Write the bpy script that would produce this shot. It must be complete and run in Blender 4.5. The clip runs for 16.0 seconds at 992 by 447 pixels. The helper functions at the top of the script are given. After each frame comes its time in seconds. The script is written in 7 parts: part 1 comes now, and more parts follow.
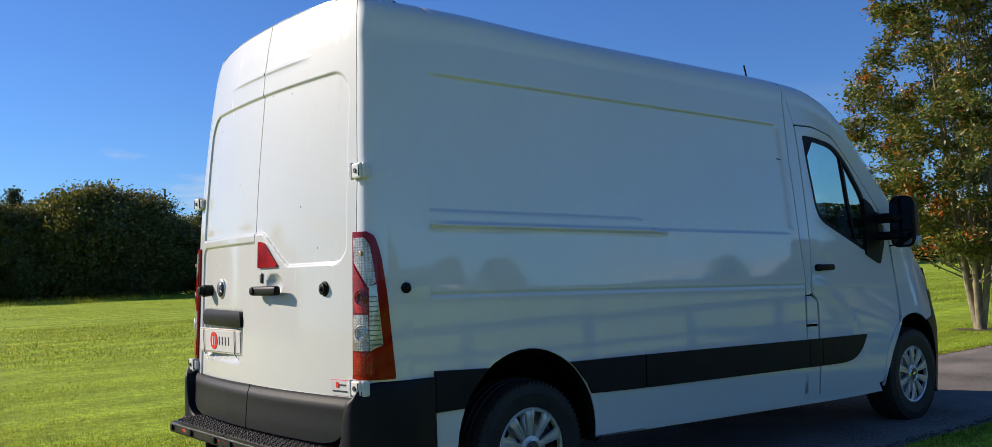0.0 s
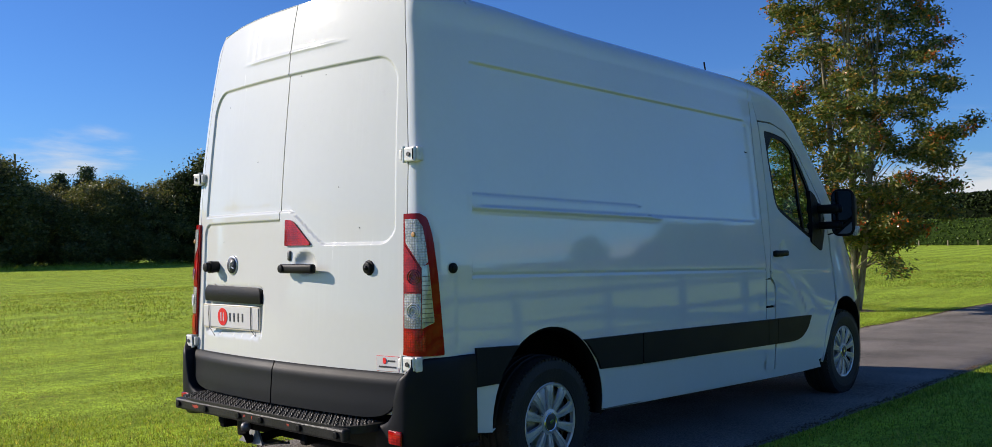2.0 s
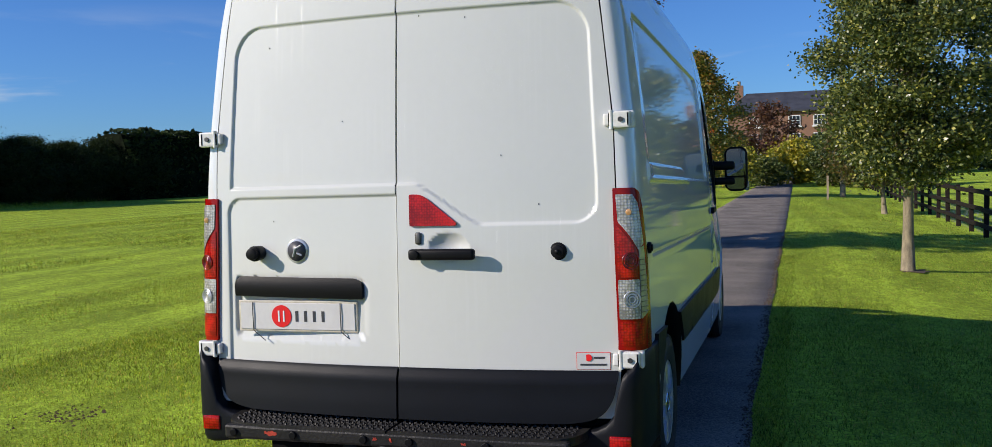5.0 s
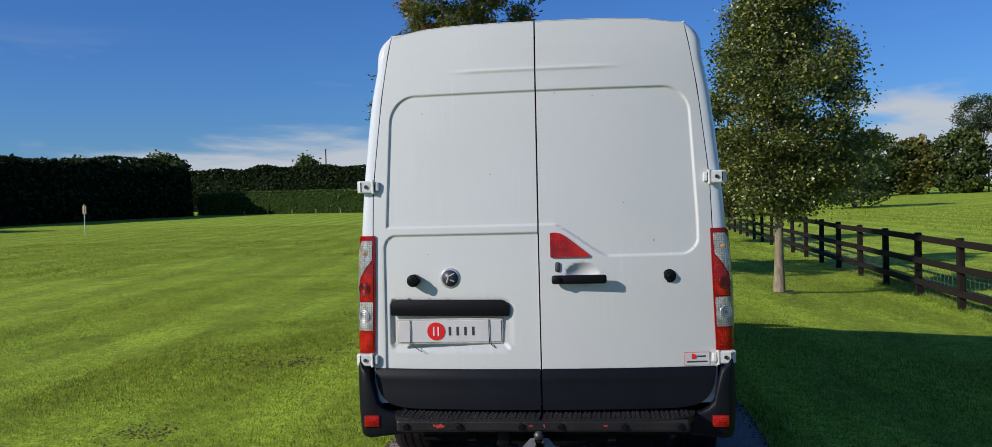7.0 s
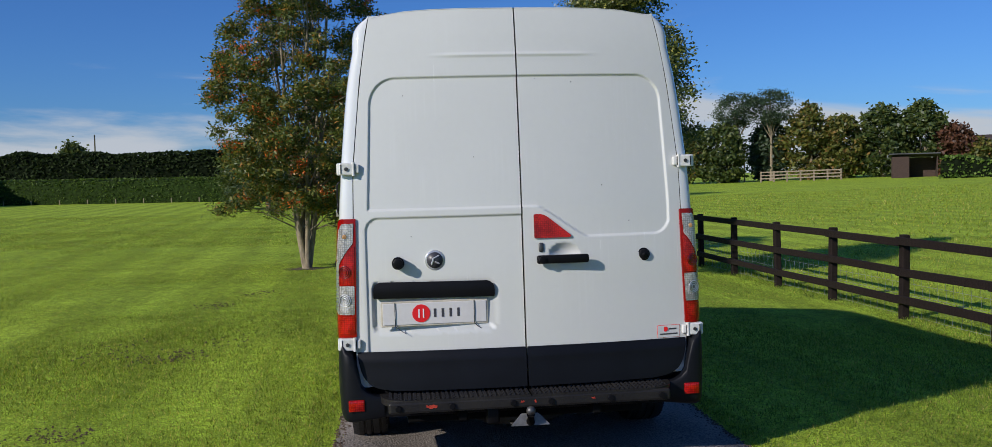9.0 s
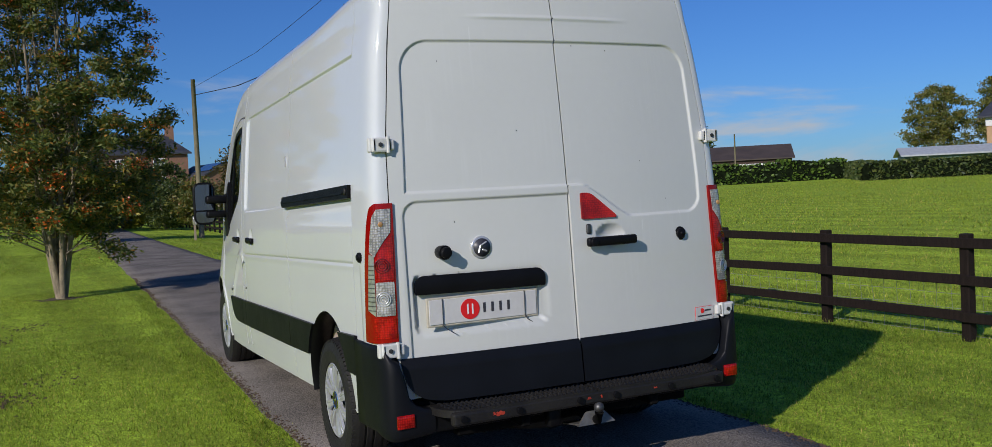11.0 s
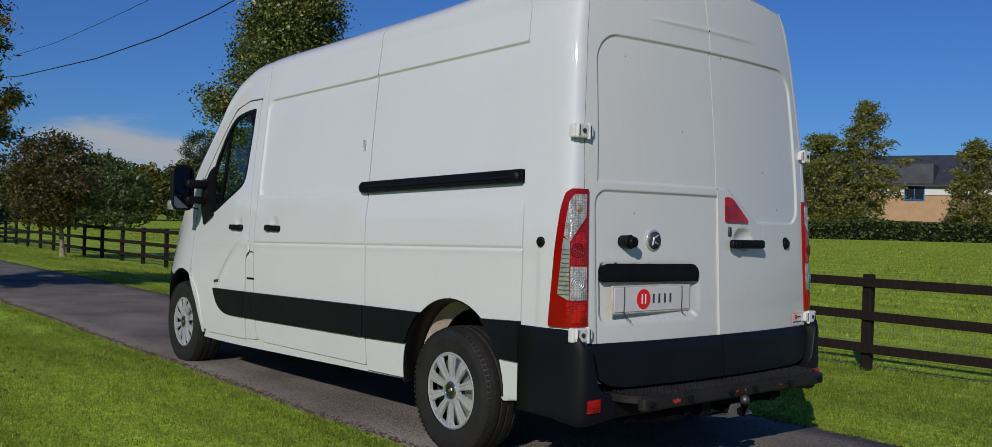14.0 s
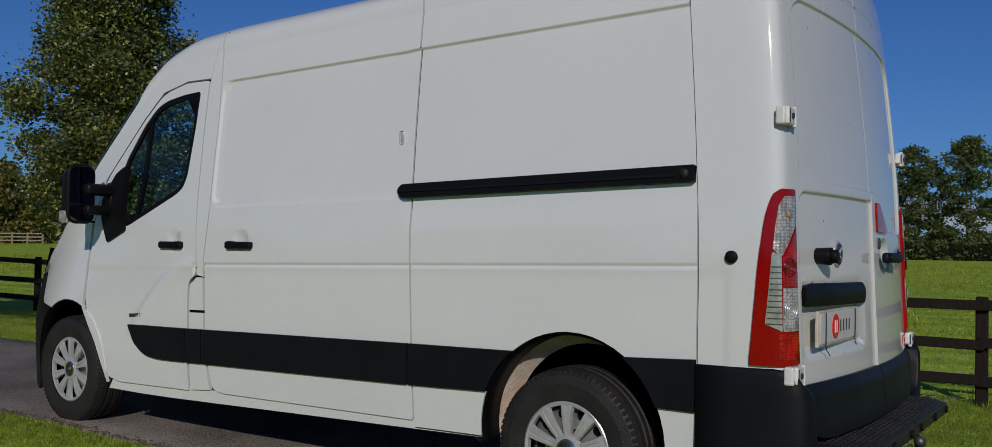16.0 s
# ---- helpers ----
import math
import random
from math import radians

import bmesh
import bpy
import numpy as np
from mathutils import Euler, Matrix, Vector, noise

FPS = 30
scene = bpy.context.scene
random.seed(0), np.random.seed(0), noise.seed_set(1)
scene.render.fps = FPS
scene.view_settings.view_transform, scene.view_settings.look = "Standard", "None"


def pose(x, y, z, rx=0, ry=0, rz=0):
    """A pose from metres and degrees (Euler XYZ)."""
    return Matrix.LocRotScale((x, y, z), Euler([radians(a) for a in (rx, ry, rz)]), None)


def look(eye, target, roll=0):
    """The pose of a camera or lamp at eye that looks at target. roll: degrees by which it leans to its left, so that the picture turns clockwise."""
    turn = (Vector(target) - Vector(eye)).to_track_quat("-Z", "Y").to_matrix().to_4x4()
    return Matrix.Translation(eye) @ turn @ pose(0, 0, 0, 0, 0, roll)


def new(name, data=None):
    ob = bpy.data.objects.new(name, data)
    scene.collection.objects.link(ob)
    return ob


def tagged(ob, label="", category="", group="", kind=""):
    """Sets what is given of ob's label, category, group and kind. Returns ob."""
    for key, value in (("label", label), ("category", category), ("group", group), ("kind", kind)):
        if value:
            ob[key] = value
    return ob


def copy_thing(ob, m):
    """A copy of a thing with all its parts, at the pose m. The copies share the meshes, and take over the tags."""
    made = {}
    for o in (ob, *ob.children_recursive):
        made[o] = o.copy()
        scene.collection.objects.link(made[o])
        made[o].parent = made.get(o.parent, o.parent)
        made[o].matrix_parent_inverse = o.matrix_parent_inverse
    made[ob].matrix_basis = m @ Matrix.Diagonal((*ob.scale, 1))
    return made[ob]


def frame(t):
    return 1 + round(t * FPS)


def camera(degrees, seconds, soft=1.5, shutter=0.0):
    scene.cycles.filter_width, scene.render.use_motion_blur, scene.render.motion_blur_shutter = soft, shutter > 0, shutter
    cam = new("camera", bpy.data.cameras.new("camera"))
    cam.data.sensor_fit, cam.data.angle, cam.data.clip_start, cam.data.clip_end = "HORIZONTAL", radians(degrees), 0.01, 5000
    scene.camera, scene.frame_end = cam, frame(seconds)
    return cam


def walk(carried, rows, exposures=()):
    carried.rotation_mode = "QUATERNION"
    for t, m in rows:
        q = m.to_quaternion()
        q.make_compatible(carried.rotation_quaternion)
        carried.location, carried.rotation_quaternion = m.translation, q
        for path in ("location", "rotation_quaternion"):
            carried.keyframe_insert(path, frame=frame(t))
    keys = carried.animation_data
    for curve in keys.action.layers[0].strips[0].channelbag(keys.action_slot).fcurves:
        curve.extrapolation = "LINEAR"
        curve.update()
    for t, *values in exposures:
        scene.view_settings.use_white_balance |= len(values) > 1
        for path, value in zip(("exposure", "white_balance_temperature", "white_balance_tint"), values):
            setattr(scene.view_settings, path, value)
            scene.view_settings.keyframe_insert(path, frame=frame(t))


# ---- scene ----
cam = camera(55.6, 16.0, soft=0.6)
PATH = [
    (0, (4.516, -1.938, 1.24), (2.942, -0.707, 1.33), -2.1),
    (0.5, (4.37, -2.265, 1.277), (2.839, -0.981, 1.366), -1.5),
    (1, (4.256, -2.553, 1.3), (2.785, -1.198, 1.359), -1.1),
    (1.5, (4.19, -2.641, 1.31), (2.781, -1.222, 1.359), -1.3),
    (2, (4.119, -2.693, 1.286), (2.742, -1.244, 1.32), -1.0),
    (2.5, (3.852, -2.653, 1.281), (2.512, -1.168, 1.272), -0.7),
    (3, (3.504, -2.595, 1.32), (2.195, -1.084, 1.282), -0.6),
    (3.5, (3.006, -2.678, 1.369), (1.839, -1.055, 1.302), 1.6),
    (4, (2.51, -2.829, 1.389), (1.49, -1.111, 1.288), 1.2),
    (4.5, (2.037, -3.112, 1.448), (1.211, -1.293, 1.358), -0.5),
    (4.7, (1.854, -3.284, 1.466), (1.119, -1.427, 1.348), -1.2),
    (6.8, (0.472, -4.794, 1.616), (0.2, -2.814, 1.557), -1.4),
    (7, (0.396, -4.897, 1.616), (0.147, -2.913, 1.552), -1.4),
    (7.5, (0.153, -5.147, 1.639), (0.03, -3.152, 1.574), -1.2),
    (8, (-0.071, -5.237, 1.613), (-0.15, -3.239, 1.544), -1.0),
    (8.5, (-0.337, -5.144, 1.624), (-0.309, -3.146, 1.542), -1.1),
    (9, (-0.689, -5.001, 1.601), (-0.474, -3.015, 1.505), -1.3),
    (9.5, (-1.072, -4.771, 1.594), (-0.716, -2.806, 1.481), -1.6),
    (10, (-1.441, -4.487, 1.592), (-0.966, -2.548, 1.471), -2.3),
    (10.2, (-1.615, -4.388, 1.54), (-1.048, -2.474, 1.421), -2.4),
    (12.3, (-3.205, -3.591, 1.37), (-2.171, -1.879, 1.382), -0.9),
    (12.5, (-3.339, -3.561, 1.338), (-2.284, -1.862, 1.354), -0.0),
    (13, (-3.655, -3.498, 1.313), (-2.535, -1.842, 1.341), 1.5),
    (13.5, (-3.848, -3.292, 1.278), (-2.67, -1.676, 1.302), 1.4),
    (14, (-4.008, -2.983, 1.225), (-2.727, -1.447, 1.226), 1.8),
    (14.5, (-4.17, -2.577, 1.196), (-2.759, -1.159, 1.2), 2.1),
    (15, (-4.221, -2.072, 1.2), (-2.746, -0.722, 1.203), 2.0),
    (15.5, (-4.322, -1.534, 1.166), (-2.767, -0.277, 1.197), 1.8),
    (16, (-4.338, -1.004, 1.157), (-2.704, 0.149, 1.212), 1.3),
]
walk(cam, [(t, look(eye, target, roll)) for t, eye, target, roll in PATH],
     exposures=[(0, 0.36, 7350, 10), (2.5, 0.32, 6850, 10), (4.0, 0.34, 6800, 10), (4.5, 0.30, 6850, 10), (7, -0.12, 6450, 10), (10, -0.20, 6420, 10), (12.5, -0.63, 6420, 10), (14.5, -0.66, 6480, 10), (16, -0.98, 6550, 10)])

# ---- world and sun ----
SUN_ELEV, SUN_ROT = radians(27.0), radians(238.0)
world = bpy.data.worlds.new("world")
scene.world = world
world.use_nodes = True
wn, wl = world.node_tree.nodes, world.node_tree.links
wn.clear()


def wnode(kind, **inputs):
    n = wn.new(kind)
    for key, value in inputs.items():
        n.inputs[key].default_value = value
    return n


sky = wn.new("ShaderNodeTexSky")
sky.sky_type, sky.sun_disc = "NISHITA", False
sky.sun_elevation, sky.sun_rotation = SUN_ELEV, SUN_ROT
sky.altitude, sky.air_density, sky.dust_density, sky.ozone_density = 0.0, 1.0, 0.15, 3.0
coord = wn.new("ShaderNodeTexCoord")
parts = wn.new("ShaderNodeSeparateXYZ")
wl.new(coord.outputs["Generated"], parts.inputs[0])
# thin cloud, long and low above the horizon
stretch = wn.new("ShaderNodeMapping")
stretch.inputs["Scale"].default_value = (1.0, 1.0, 5.5)
wl.new(coord.outputs["Generated"], stretch.inputs["Vector"])
cloud = wnode("ShaderNodeTexNoise", Scale=2.6, Detail=7.0, Roughness=0.55, Distortion=0.35)
wl.new(stretch.outputs[0], cloud.inputs["Vector"])
thick = wn.new("ShaderNodeMapRange")
thick.interpolation_type = "SMOOTHSTEP"
thick.inputs["From Min"].default_value, thick.inputs["From Max"].default_value = 0.56, 0.72
wl.new(cloud.outputs[0], thick.inputs["Value"])
low = wn.new("ShaderNodeMapRange")
low.interpolation_type = "SMOOTHSTEP"
low.inputs["From Min"].default_value, low.inputs["From Max"].default_value = 0.145, 0.035
wl.new(parts.outputs["Z"], low.inputs["Value"])
lift = wn.new("ShaderNodeMath")
lift.operation = "MULTIPLY_ADD"
wl.new(low.outputs[0], lift.inputs[0])
lift.inputs[1].default_value = 0.062
wl.new(cloud.outputs[0], lift.inputs[2])
# the thicker bank of cloud over the pasture
bank = wn.new("ShaderNodeVectorMath")
bank.operation = "DOT_PRODUCT"
wl.new(coord.outputs["Generated"], bank.inputs[0])
bank.inputs[1].default_value = (0.47, 0.883, 0.0)
near_bank = wn.new("ShaderNodeMapRange")
near_bank.interpolation_type = "SMOOTHSTEP"
near_bank.inputs["From Min"].default_value, near_bank.inputs["From Max"].default_value = 0.93, 0.985
near_bank.inputs["To Max"].default_value = 0.16
wl.new(bank.outputs["Value"], near_bank.inputs["Value"])
bank_lift = wn.new("ShaderNodeMath")
bank_lift.operation = "MULTIPLY_ADD"
wl.new(near_bank.outputs[0], bank_lift.inputs[0])
wl.new(low.outputs[0], bank_lift.inputs[1])
wl.new(lift.outputs[0], bank_lift.inputs[2])
wl.new(bank_lift.outputs[0], thick.inputs["Value"])
amount = wn.new("ShaderNodeMath")
amount.operation = "MULTIPLY"
wl.new(thick.outputs[0], amount.inputs[0])
fade = wn.new("ShaderNodeMapRange")
fade.interpolation_type = "SMOOTHSTEP"
fade.inputs["From Min"].default_value, fade.inputs["From Max"].default_value = 0.18, 0.07
wl.new(parts.outputs["Z"], fade.inputs["Value"])
wl.new(fade.outputs[0], amount.inputs[1])
blend = wn.new("ShaderNodeMix")
blend.data_type = "RGBA"
wl.new(amount.outputs[0], blend.inputs["Factor"])
tone = wn.new("ShaderNodeMix")
tone.data_type, tone.blend_type = "RGBA", "MULTIPLY"
tone.inputs["Factor"].default_value = 1.0
wl.new(sky.outputs[0], tone.inputs["A"])
tone.inputs["B"].default_value = (0.325, 0.612, 1.13, 1)
wl.new(tone.outputs["Result"], blend.inputs["A"])
blend.inputs["B"].default_value = (5.6, 6.1, 6.8, 1)
back = wnode("ShaderNodeBackground", Strength=0.097)
wl.new(blend.outputs["Result"], back.inputs["Color"])
wout = wn.new("ShaderNodeOutputWorld")
wl.new(back.outputs[0], wout.inputs[0])

sun_data = bpy.data.lights.new("sun", "SUN")
sun_data.energy, sun_data.angle, sun_data.color = 4.65, radians(0.55), (1.0, 0.925, 0.862)
sun = new("sun", sun_data)
sun_way = Vector((-0.848 * math.cos(SUN_ELEV), -0.530 * math.cos(SUN_ELEV), math.sin(SUN_ELEV)))
sun.matrix_world = look(sun_way * 200, (0, 0, 0))

# ---- materials ----
def mat(name, color, rough=0.5, metal=0.0, var=0.12, scale=4.0, bump=0.0, bscale=60.0, coat=0.0, color2=None, spot=0.5, rvar=0.0, spec=0.5, stretch=None, detail=6.0, trans=0.0):
    """A surface of one stuff: colour varied at two scales, roughness varied, fine relief."""
    m = bpy.data.materials.new(name)
    m.use_nodes = True
    nt = m.node_tree
    n, l = nt.nodes, nt.links
    b = n["Principled BSDF"]
    b.inputs["Roughness"].default_value = rough
    b.inputs["Metallic"].default_value = metal
    b.inputs["Coat Weight"].default_value = coat
    b.inputs["Coat Roughness"].default_value = 0.04
    b.inputs["Specular IOR Level"].default_value = spec
    if trans:
        b.inputs["Transmission Weight"].default_value = trans
    tc = n.new("ShaderNodeTexCoord")
    vec = tc.outputs["Object"]
    if stretch:
        mp = n.new("ShaderNodeMapping")
        mp.inputs["Scale"].default_value = stretch
        l.new(vec, mp.inputs["Vector"])
        vec = mp.outputs[0]
    big = n.new("ShaderNodeTexNoise")
    big.inputs["Scale"].default_value, big.inputs["Detail"].default_value = scale, detail
    l.new(vec, big.inputs["Vector"])
    small = n.new("ShaderNodeTexNoise")
    small.inputs["Scale"].default_value, small.inputs["Detail"].default_value = bscale, 4.0
    l.new(vec, small.inputs["Vector"])
    mixn = n.new("ShaderNodeMath")
    mixn.operation = "MULTIPLY_ADD"
    l.new(small.outputs[0], mixn.inputs[0])
    mixn.inputs[1].default_value = spot
    l.new(big.outputs[0], mixn.inputs[2])
    rng = n.new("ShaderNodeMapRange")
    rng.inputs["From Min"].default_value = 0.3 + 0.35 * spot
    rng.inputs["From Max"].default_value = 0.7 + 0.65 * spot
    l.new(mixn.outputs[0], rng.inputs["Value"])
    c2 = color2 or tuple(c * (1 - 2 * var) for c in color)
    c1 = color if color2 else tuple(min(1, c * (1 + var)) for c in color)
    mx = n.new("ShaderNodeMix")
    mx.data_type = "RGBA"
    l.new(rng.outputs[0], mx.inputs["Factor"])
    mx.inputs["A"].default_value, mx.inputs["B"].default_value = (*c1, 1), (*c2, 1)
    l.new(mx.outputs["Result"], b.inputs["Base Color"])
    if rvar:
        rr = n.new("ShaderNodeMapRange")
        rr.inputs["To Min"].default_value, rr.inputs["To Max"].default_value = max(0, rough - rvar), min(1, rough + rvar)
        l.new(big.outputs[0], rr.inputs["Value"])
        l.new(rr.outputs[0], b.inputs["Roughness"])
    if bump:
        bp = n.new("ShaderNodeBump")
        bp.inputs["Strength"].default_value, bp.inputs["Distance"].default_value = min(1.0, bump), 0.01
        l.new(small.outputs[0], bp.inputs["Height"])
        l.new(bp.outputs[0], b.inputs["Normal"])
    return m


def door_paint():
    """The van's paint, its colour darkened to temper the sun on the doors, with dried water runs."""
    m = mat("dimmed_door_paint", (0.610, 0.622, 0.590), 0.5, var=0.02, scale=1.2, coat=1.0, spot=0.3, bscale=30, spec=0.1)
    n, l = m.node_tree.nodes, m.node_tree.links
    b = n["Principled BSDF"]
    base = b.inputs["Base Color"].links[0].from_socket
    tc = n.new("ShaderNodeTexCoord")
    mp = n.new("ShaderNodeMapping")
    mp.inputs["Scale"].default_value = (34.0, 1.0, 0.9)
    l.new(tc.outputs["Object"], mp.inputs["Vector"])
    runs = n.new("ShaderNodeTexNoise")
    runs.inputs["Scale"].default_value, runs.inputs["Detail"].default_value = 1.6, 5.0
    l.new(mp.outputs[0], runs.inputs["Vector"])
    area = n.new("ShaderNodeTexNoise")
    area.inputs["Scale"].default_value, area.inputs["Detail"].default_value = 2.1, 3.0
    l.new(tc.outputs["Object"], area.inputs["Vector"])
    ra, rb = n.new("ShaderNodeMapRange"), n.new("ShaderNodeMapRange")
    ra.inputs["From Min"].default_value, ra.inputs["From Max"].default_value = 0.50, 0.66
    rb.inputs["From Min"].default_value, rb.inputs["From Max"].default_value = 0.46, 0.64
    l.new(runs.outputs[0], ra.inputs["Value"])
    l.new(area.outputs[0], rb.inputs["Value"])
    mul = n.new("ShaderNodeMath")
    mul.operation = "MULTIPLY"
    l.new(ra.outputs[0], mul.inputs[0])
    l.new(rb.outputs[0], mul.inputs[1])
    mx = n.new("ShaderNodeMix")
    mx.data_type = "RGBA"
    l.new(mul.outputs[0], mx.inputs["Factor"])
    l.new(base, mx.inputs["A"])
    mx.inputs["B"].default_value = (0.622, 0.634, 0.605, 1)
    l.new(mx.outputs["Result"], b.inputs["Base Color"])
    cr = n.new("ShaderNodeMapRange")
    cr.inputs["To Min"].default_value, cr.inputs["To Max"].default_value = 0.05, 0.30
    l.new(mul.outputs[0], cr.inputs["Value"])
    l.new(cr.outputs[0], b.inputs["Coat Roughness"])
    return m


def leaf_mat(name, colors, rough=0.45, through_light=0.35, spec=0.4, patches=(), passing=(1.15, 1.1, 0.7)):
    """Leaves: colour by island, a little light passing through."""
    m = bpy.data.materials.new(name)
    m.use_nodes = True
    n, l = m.node_tree.nodes, m.node_tree.links
    b = n["Principled BSDF"]
    b.inputs["Roughness"].default_value = rough
    b.inputs["Specular IOR Level"].default_value = spec
    geo = n.new("ShaderNodeNewGeometry")
    ramp = n.new("ShaderNodeValToRGB")
    el = ramp.color_ramp.elements
    while len(el) < len(colors):
        el.new(0.5)
    for i, (pos, c) in enumerate(colors):
        el[i].position, el[i].color = pos, (*c, 1)
    l.new(geo.outputs["Random Per Island"], ramp.inputs[0])
    out = ramp.outputs[0]
    for scale, lo, hi in patches:
        t = n.new("ShaderNodeTexNoise")
        t.inputs["Scale"].default_value, t.inputs["Detail"].default_value = scale, 4.0
        tc = n.new("ShaderNodeTexCoord")
        l.new(tc.outputs["Object"], t.inputs["Vector"])
        r = n.new("ShaderNodeMapRange")
        r.inputs["From Min"].default_value, r.inputs["From Max"].default_value = 0.34, 0.66
        r.inputs["To Min"].default_value, r.inputs["To Max"].default_value = lo, hi
        l.new(t.outputs[0], r.inputs["Value"])
        sc = n.new("ShaderNodeVectorMath")
        sc.operation = "SCALE"
        l.new(out, sc.inputs[0])
        l.new(r.outputs[0], sc.inputs["Scale"])
        out = sc.outputs[0]
    l.new(out, b.inputs["Base Color"])
    tr = n.new("ShaderNodeBsdfTranslucent")
    warm = n.new("ShaderNodeVectorMath")
    warm.operation = "MULTIPLY"
    l.new(out, warm.inputs[0])
    warm.inputs[1].default_value = passing
    l.new(warm.outputs[0], tr.inputs["Color"])
    mx = n.new("ShaderNodeMixShader")
    mx.inputs[0].default_value = through_light
    l.new(b.outputs[0], mx.inputs[1])
    l.new(tr.outputs[0], mx.inputs[2])
    l.new(mx.outputs[0], n["Material Output"].inputs["Surface"])
    return m


def lens_mat(name, pale, deep, scale=85.0, metal=0.2, coat=0.5, relief=0.6):
    """Moulded lamp lens: small facets, each with a pale middle and a deep rim."""
    m = bpy.data.materials.new(name)
    m.use_nodes = True
    n, l = m.node_tree.nodes, m.node_tree.links
    b = n["Principled BSDF"]
    b.inputs["Roughness"].default_value, b.inputs["Metallic"].default_value = 0.15, metal
    b.inputs["Coat Weight"].default_value, b.inputs["Coat Roughness"].default_value = coat, 0.03
    b.inputs["Specular IOR Level"].default_value = 0.2
    tc = n.new("ShaderNodeTexCoord")
    cell = n.new("ShaderNodeTexVoronoi")
    cell.inputs["Scale"].default_value, cell.inputs["Randomness"].default_value = scale, 0.35
    l.new(tc.outputs["Object"], cell.inputs["Vector"])
    broad = n.new("ShaderNodeTexNoise")
    broad.inputs["Scale"].default_value = 16.0
    l.new(tc.outputs["Object"], broad.inputs["Vector"])
    add = n.new("ShaderNodeMath")
    add.operation = "MULTIPLY_ADD"
    l.new(broad.outputs[0], add.inputs[0])
    add.inputs[1].default_value = 1.3
    l.new(cell.outputs["Distance"], add.inputs[2])
    r = n.new("ShaderNodeMapRange")
    r.inputs["From Min"].default_value, r.inputs["From Max"].default_value = 0.75, 1.35
    l.new(add.outputs[0], r.inputs["Value"])
    mx = n.new("ShaderNodeMix")
    mx.data_type = "RGBA"
    l.new(r.outputs[0], mx.inputs["Factor"])
    mx.inputs["A"].default_value, mx.inputs["B"].default_value = (*pale, 1), (*deep, 1)
    l.new(mx.outputs["Result"], b.inputs["Base Color"])
    bp = n.new("ShaderNodeBump")
    bp.inputs["Strength"].default_value, bp.inputs["Distance"].default_value = relief, 0.006
    l.new(cell.outputs["Distance"], bp.inputs["Height"])
    l.new(bp.outputs[0], b.inputs["Normal"])
    return m


def glass_mat(name, color, rough=0.0, ior=1.9):
    m = bpy.data.materials.new(name)
    m.use_nodes = True
    n, l = m.node_tree.nodes, m.node_tree.links
    n.clear()
    out = n.new("ShaderNodeOutputMaterial")
    tr = n.new("ShaderNodeBsdfTransparent")
    tr.inputs[0].default_value = (*color, 1)
    gl = n.new("ShaderNodeBsdfGlossy")
    gl.inputs["Roughness"].default_value = rough
    lw = n.new("ShaderNodeLayerWeight")
    lw.inputs["Blend"].default_value = 0.5
    pw = n.new("ShaderNodeMath")
    pw.operation = "POWER"
    l.new(lw.outputs["Facing"], pw.inputs[0])
    pw.inputs[1].default_value = 4.0
    fr = n.new("ShaderNodeMath")
    fr.operation = "MULTIPLY_ADD"
    l.new(pw.outputs[0], fr.inputs[0])
    fr.inputs[1].default_value, fr.inputs[2].default_value = 0.85, ((ior - 1) / (ior + 1)) ** 2
    mx = n.new("ShaderNodeMixShader")
    l.new(fr.outputs[0], mx.inputs[0])
    l.new(tr.outputs[0], mx.inputs[1])
    l.new(gl.outputs[0], mx.inputs[2])
    l.new(mx.outputs[0], out.inputs[0])
    return m


PAINT = mat("white_paint", (0.668, 0.69, 0.678), 0.5, var=0.02, scale=1.2, bump=0.0, coat=1.0, spot=0.3, bscale=30, spec=0.1)
PAINT.node_tree.nodes["Principled BSDF"].inputs["Coat IOR"].default_value = 1.72
SEALBLACK = mat("black_seal", (0.004, 0.004, 0.004), 0.9, var=0.2, spec=0.05)
DIMDOORPAINT = door_paint()
STEPBLACK = mat("worn_step_coating", (0.011, 0.011, 0.012), 0.44, var=0.3, scale=6, bump=0.25, bscale=70, rvar=0.14, spec=0.26, color2=(0.026, 0.024, 0.021))
GALV = mat("galvanised_steel", (0.21, 0.205, 0.19), 0.45, metal=0.5, var=0.25, scale=14)
BLACK = mat("black_plastic", (0.006, 0.006, 0.007), 0.44, var=0.25, scale=5, bump=0.10, bscale=420, rvar=0.08, spec=0.16)
TRIM = mat("grey_black_trim", (0.007, 0.008, 0.011), 0.46, var=0.2, scale=4, bump=0.08, bscale=350, rvar=0.08, spec=0.19)
DARK = mat("dark_underbody", (0.006, 0.006, 0.006), 0.85, var=0.3, spec=0.1)
RUBBER = mat("rubber", (0.013, 0.013, 0.013), 0.58, var=0.25, scale=12, bump=0.3, bscale=90, color2=(0.026, 0.024, 0.022), spec=0.32)
WHEELSTEEL = mat("wheel_steel", (0.52, 0.52, 0.51), 0.32, metal=0.75, var=0.12, scale=18)
SILVER = mat("silver_trim_paint", (0.55, 0.56, 0.57), 0.28, metal=0.42, var=0.10, scale=8, coat=0.4)
STEEL = mat("dark_steel", (0.12, 0.12, 0.12), 0.5, metal=0.8, var=0.3, scale=14)
CHROME = mat("chrome", (0.8, 0.8, 0.8), 0.07, metal=1.0, var=0.02)
GLASS = glass_mat("tinted_glass", (0.66, 0.82, 0.80), ior=1.55)
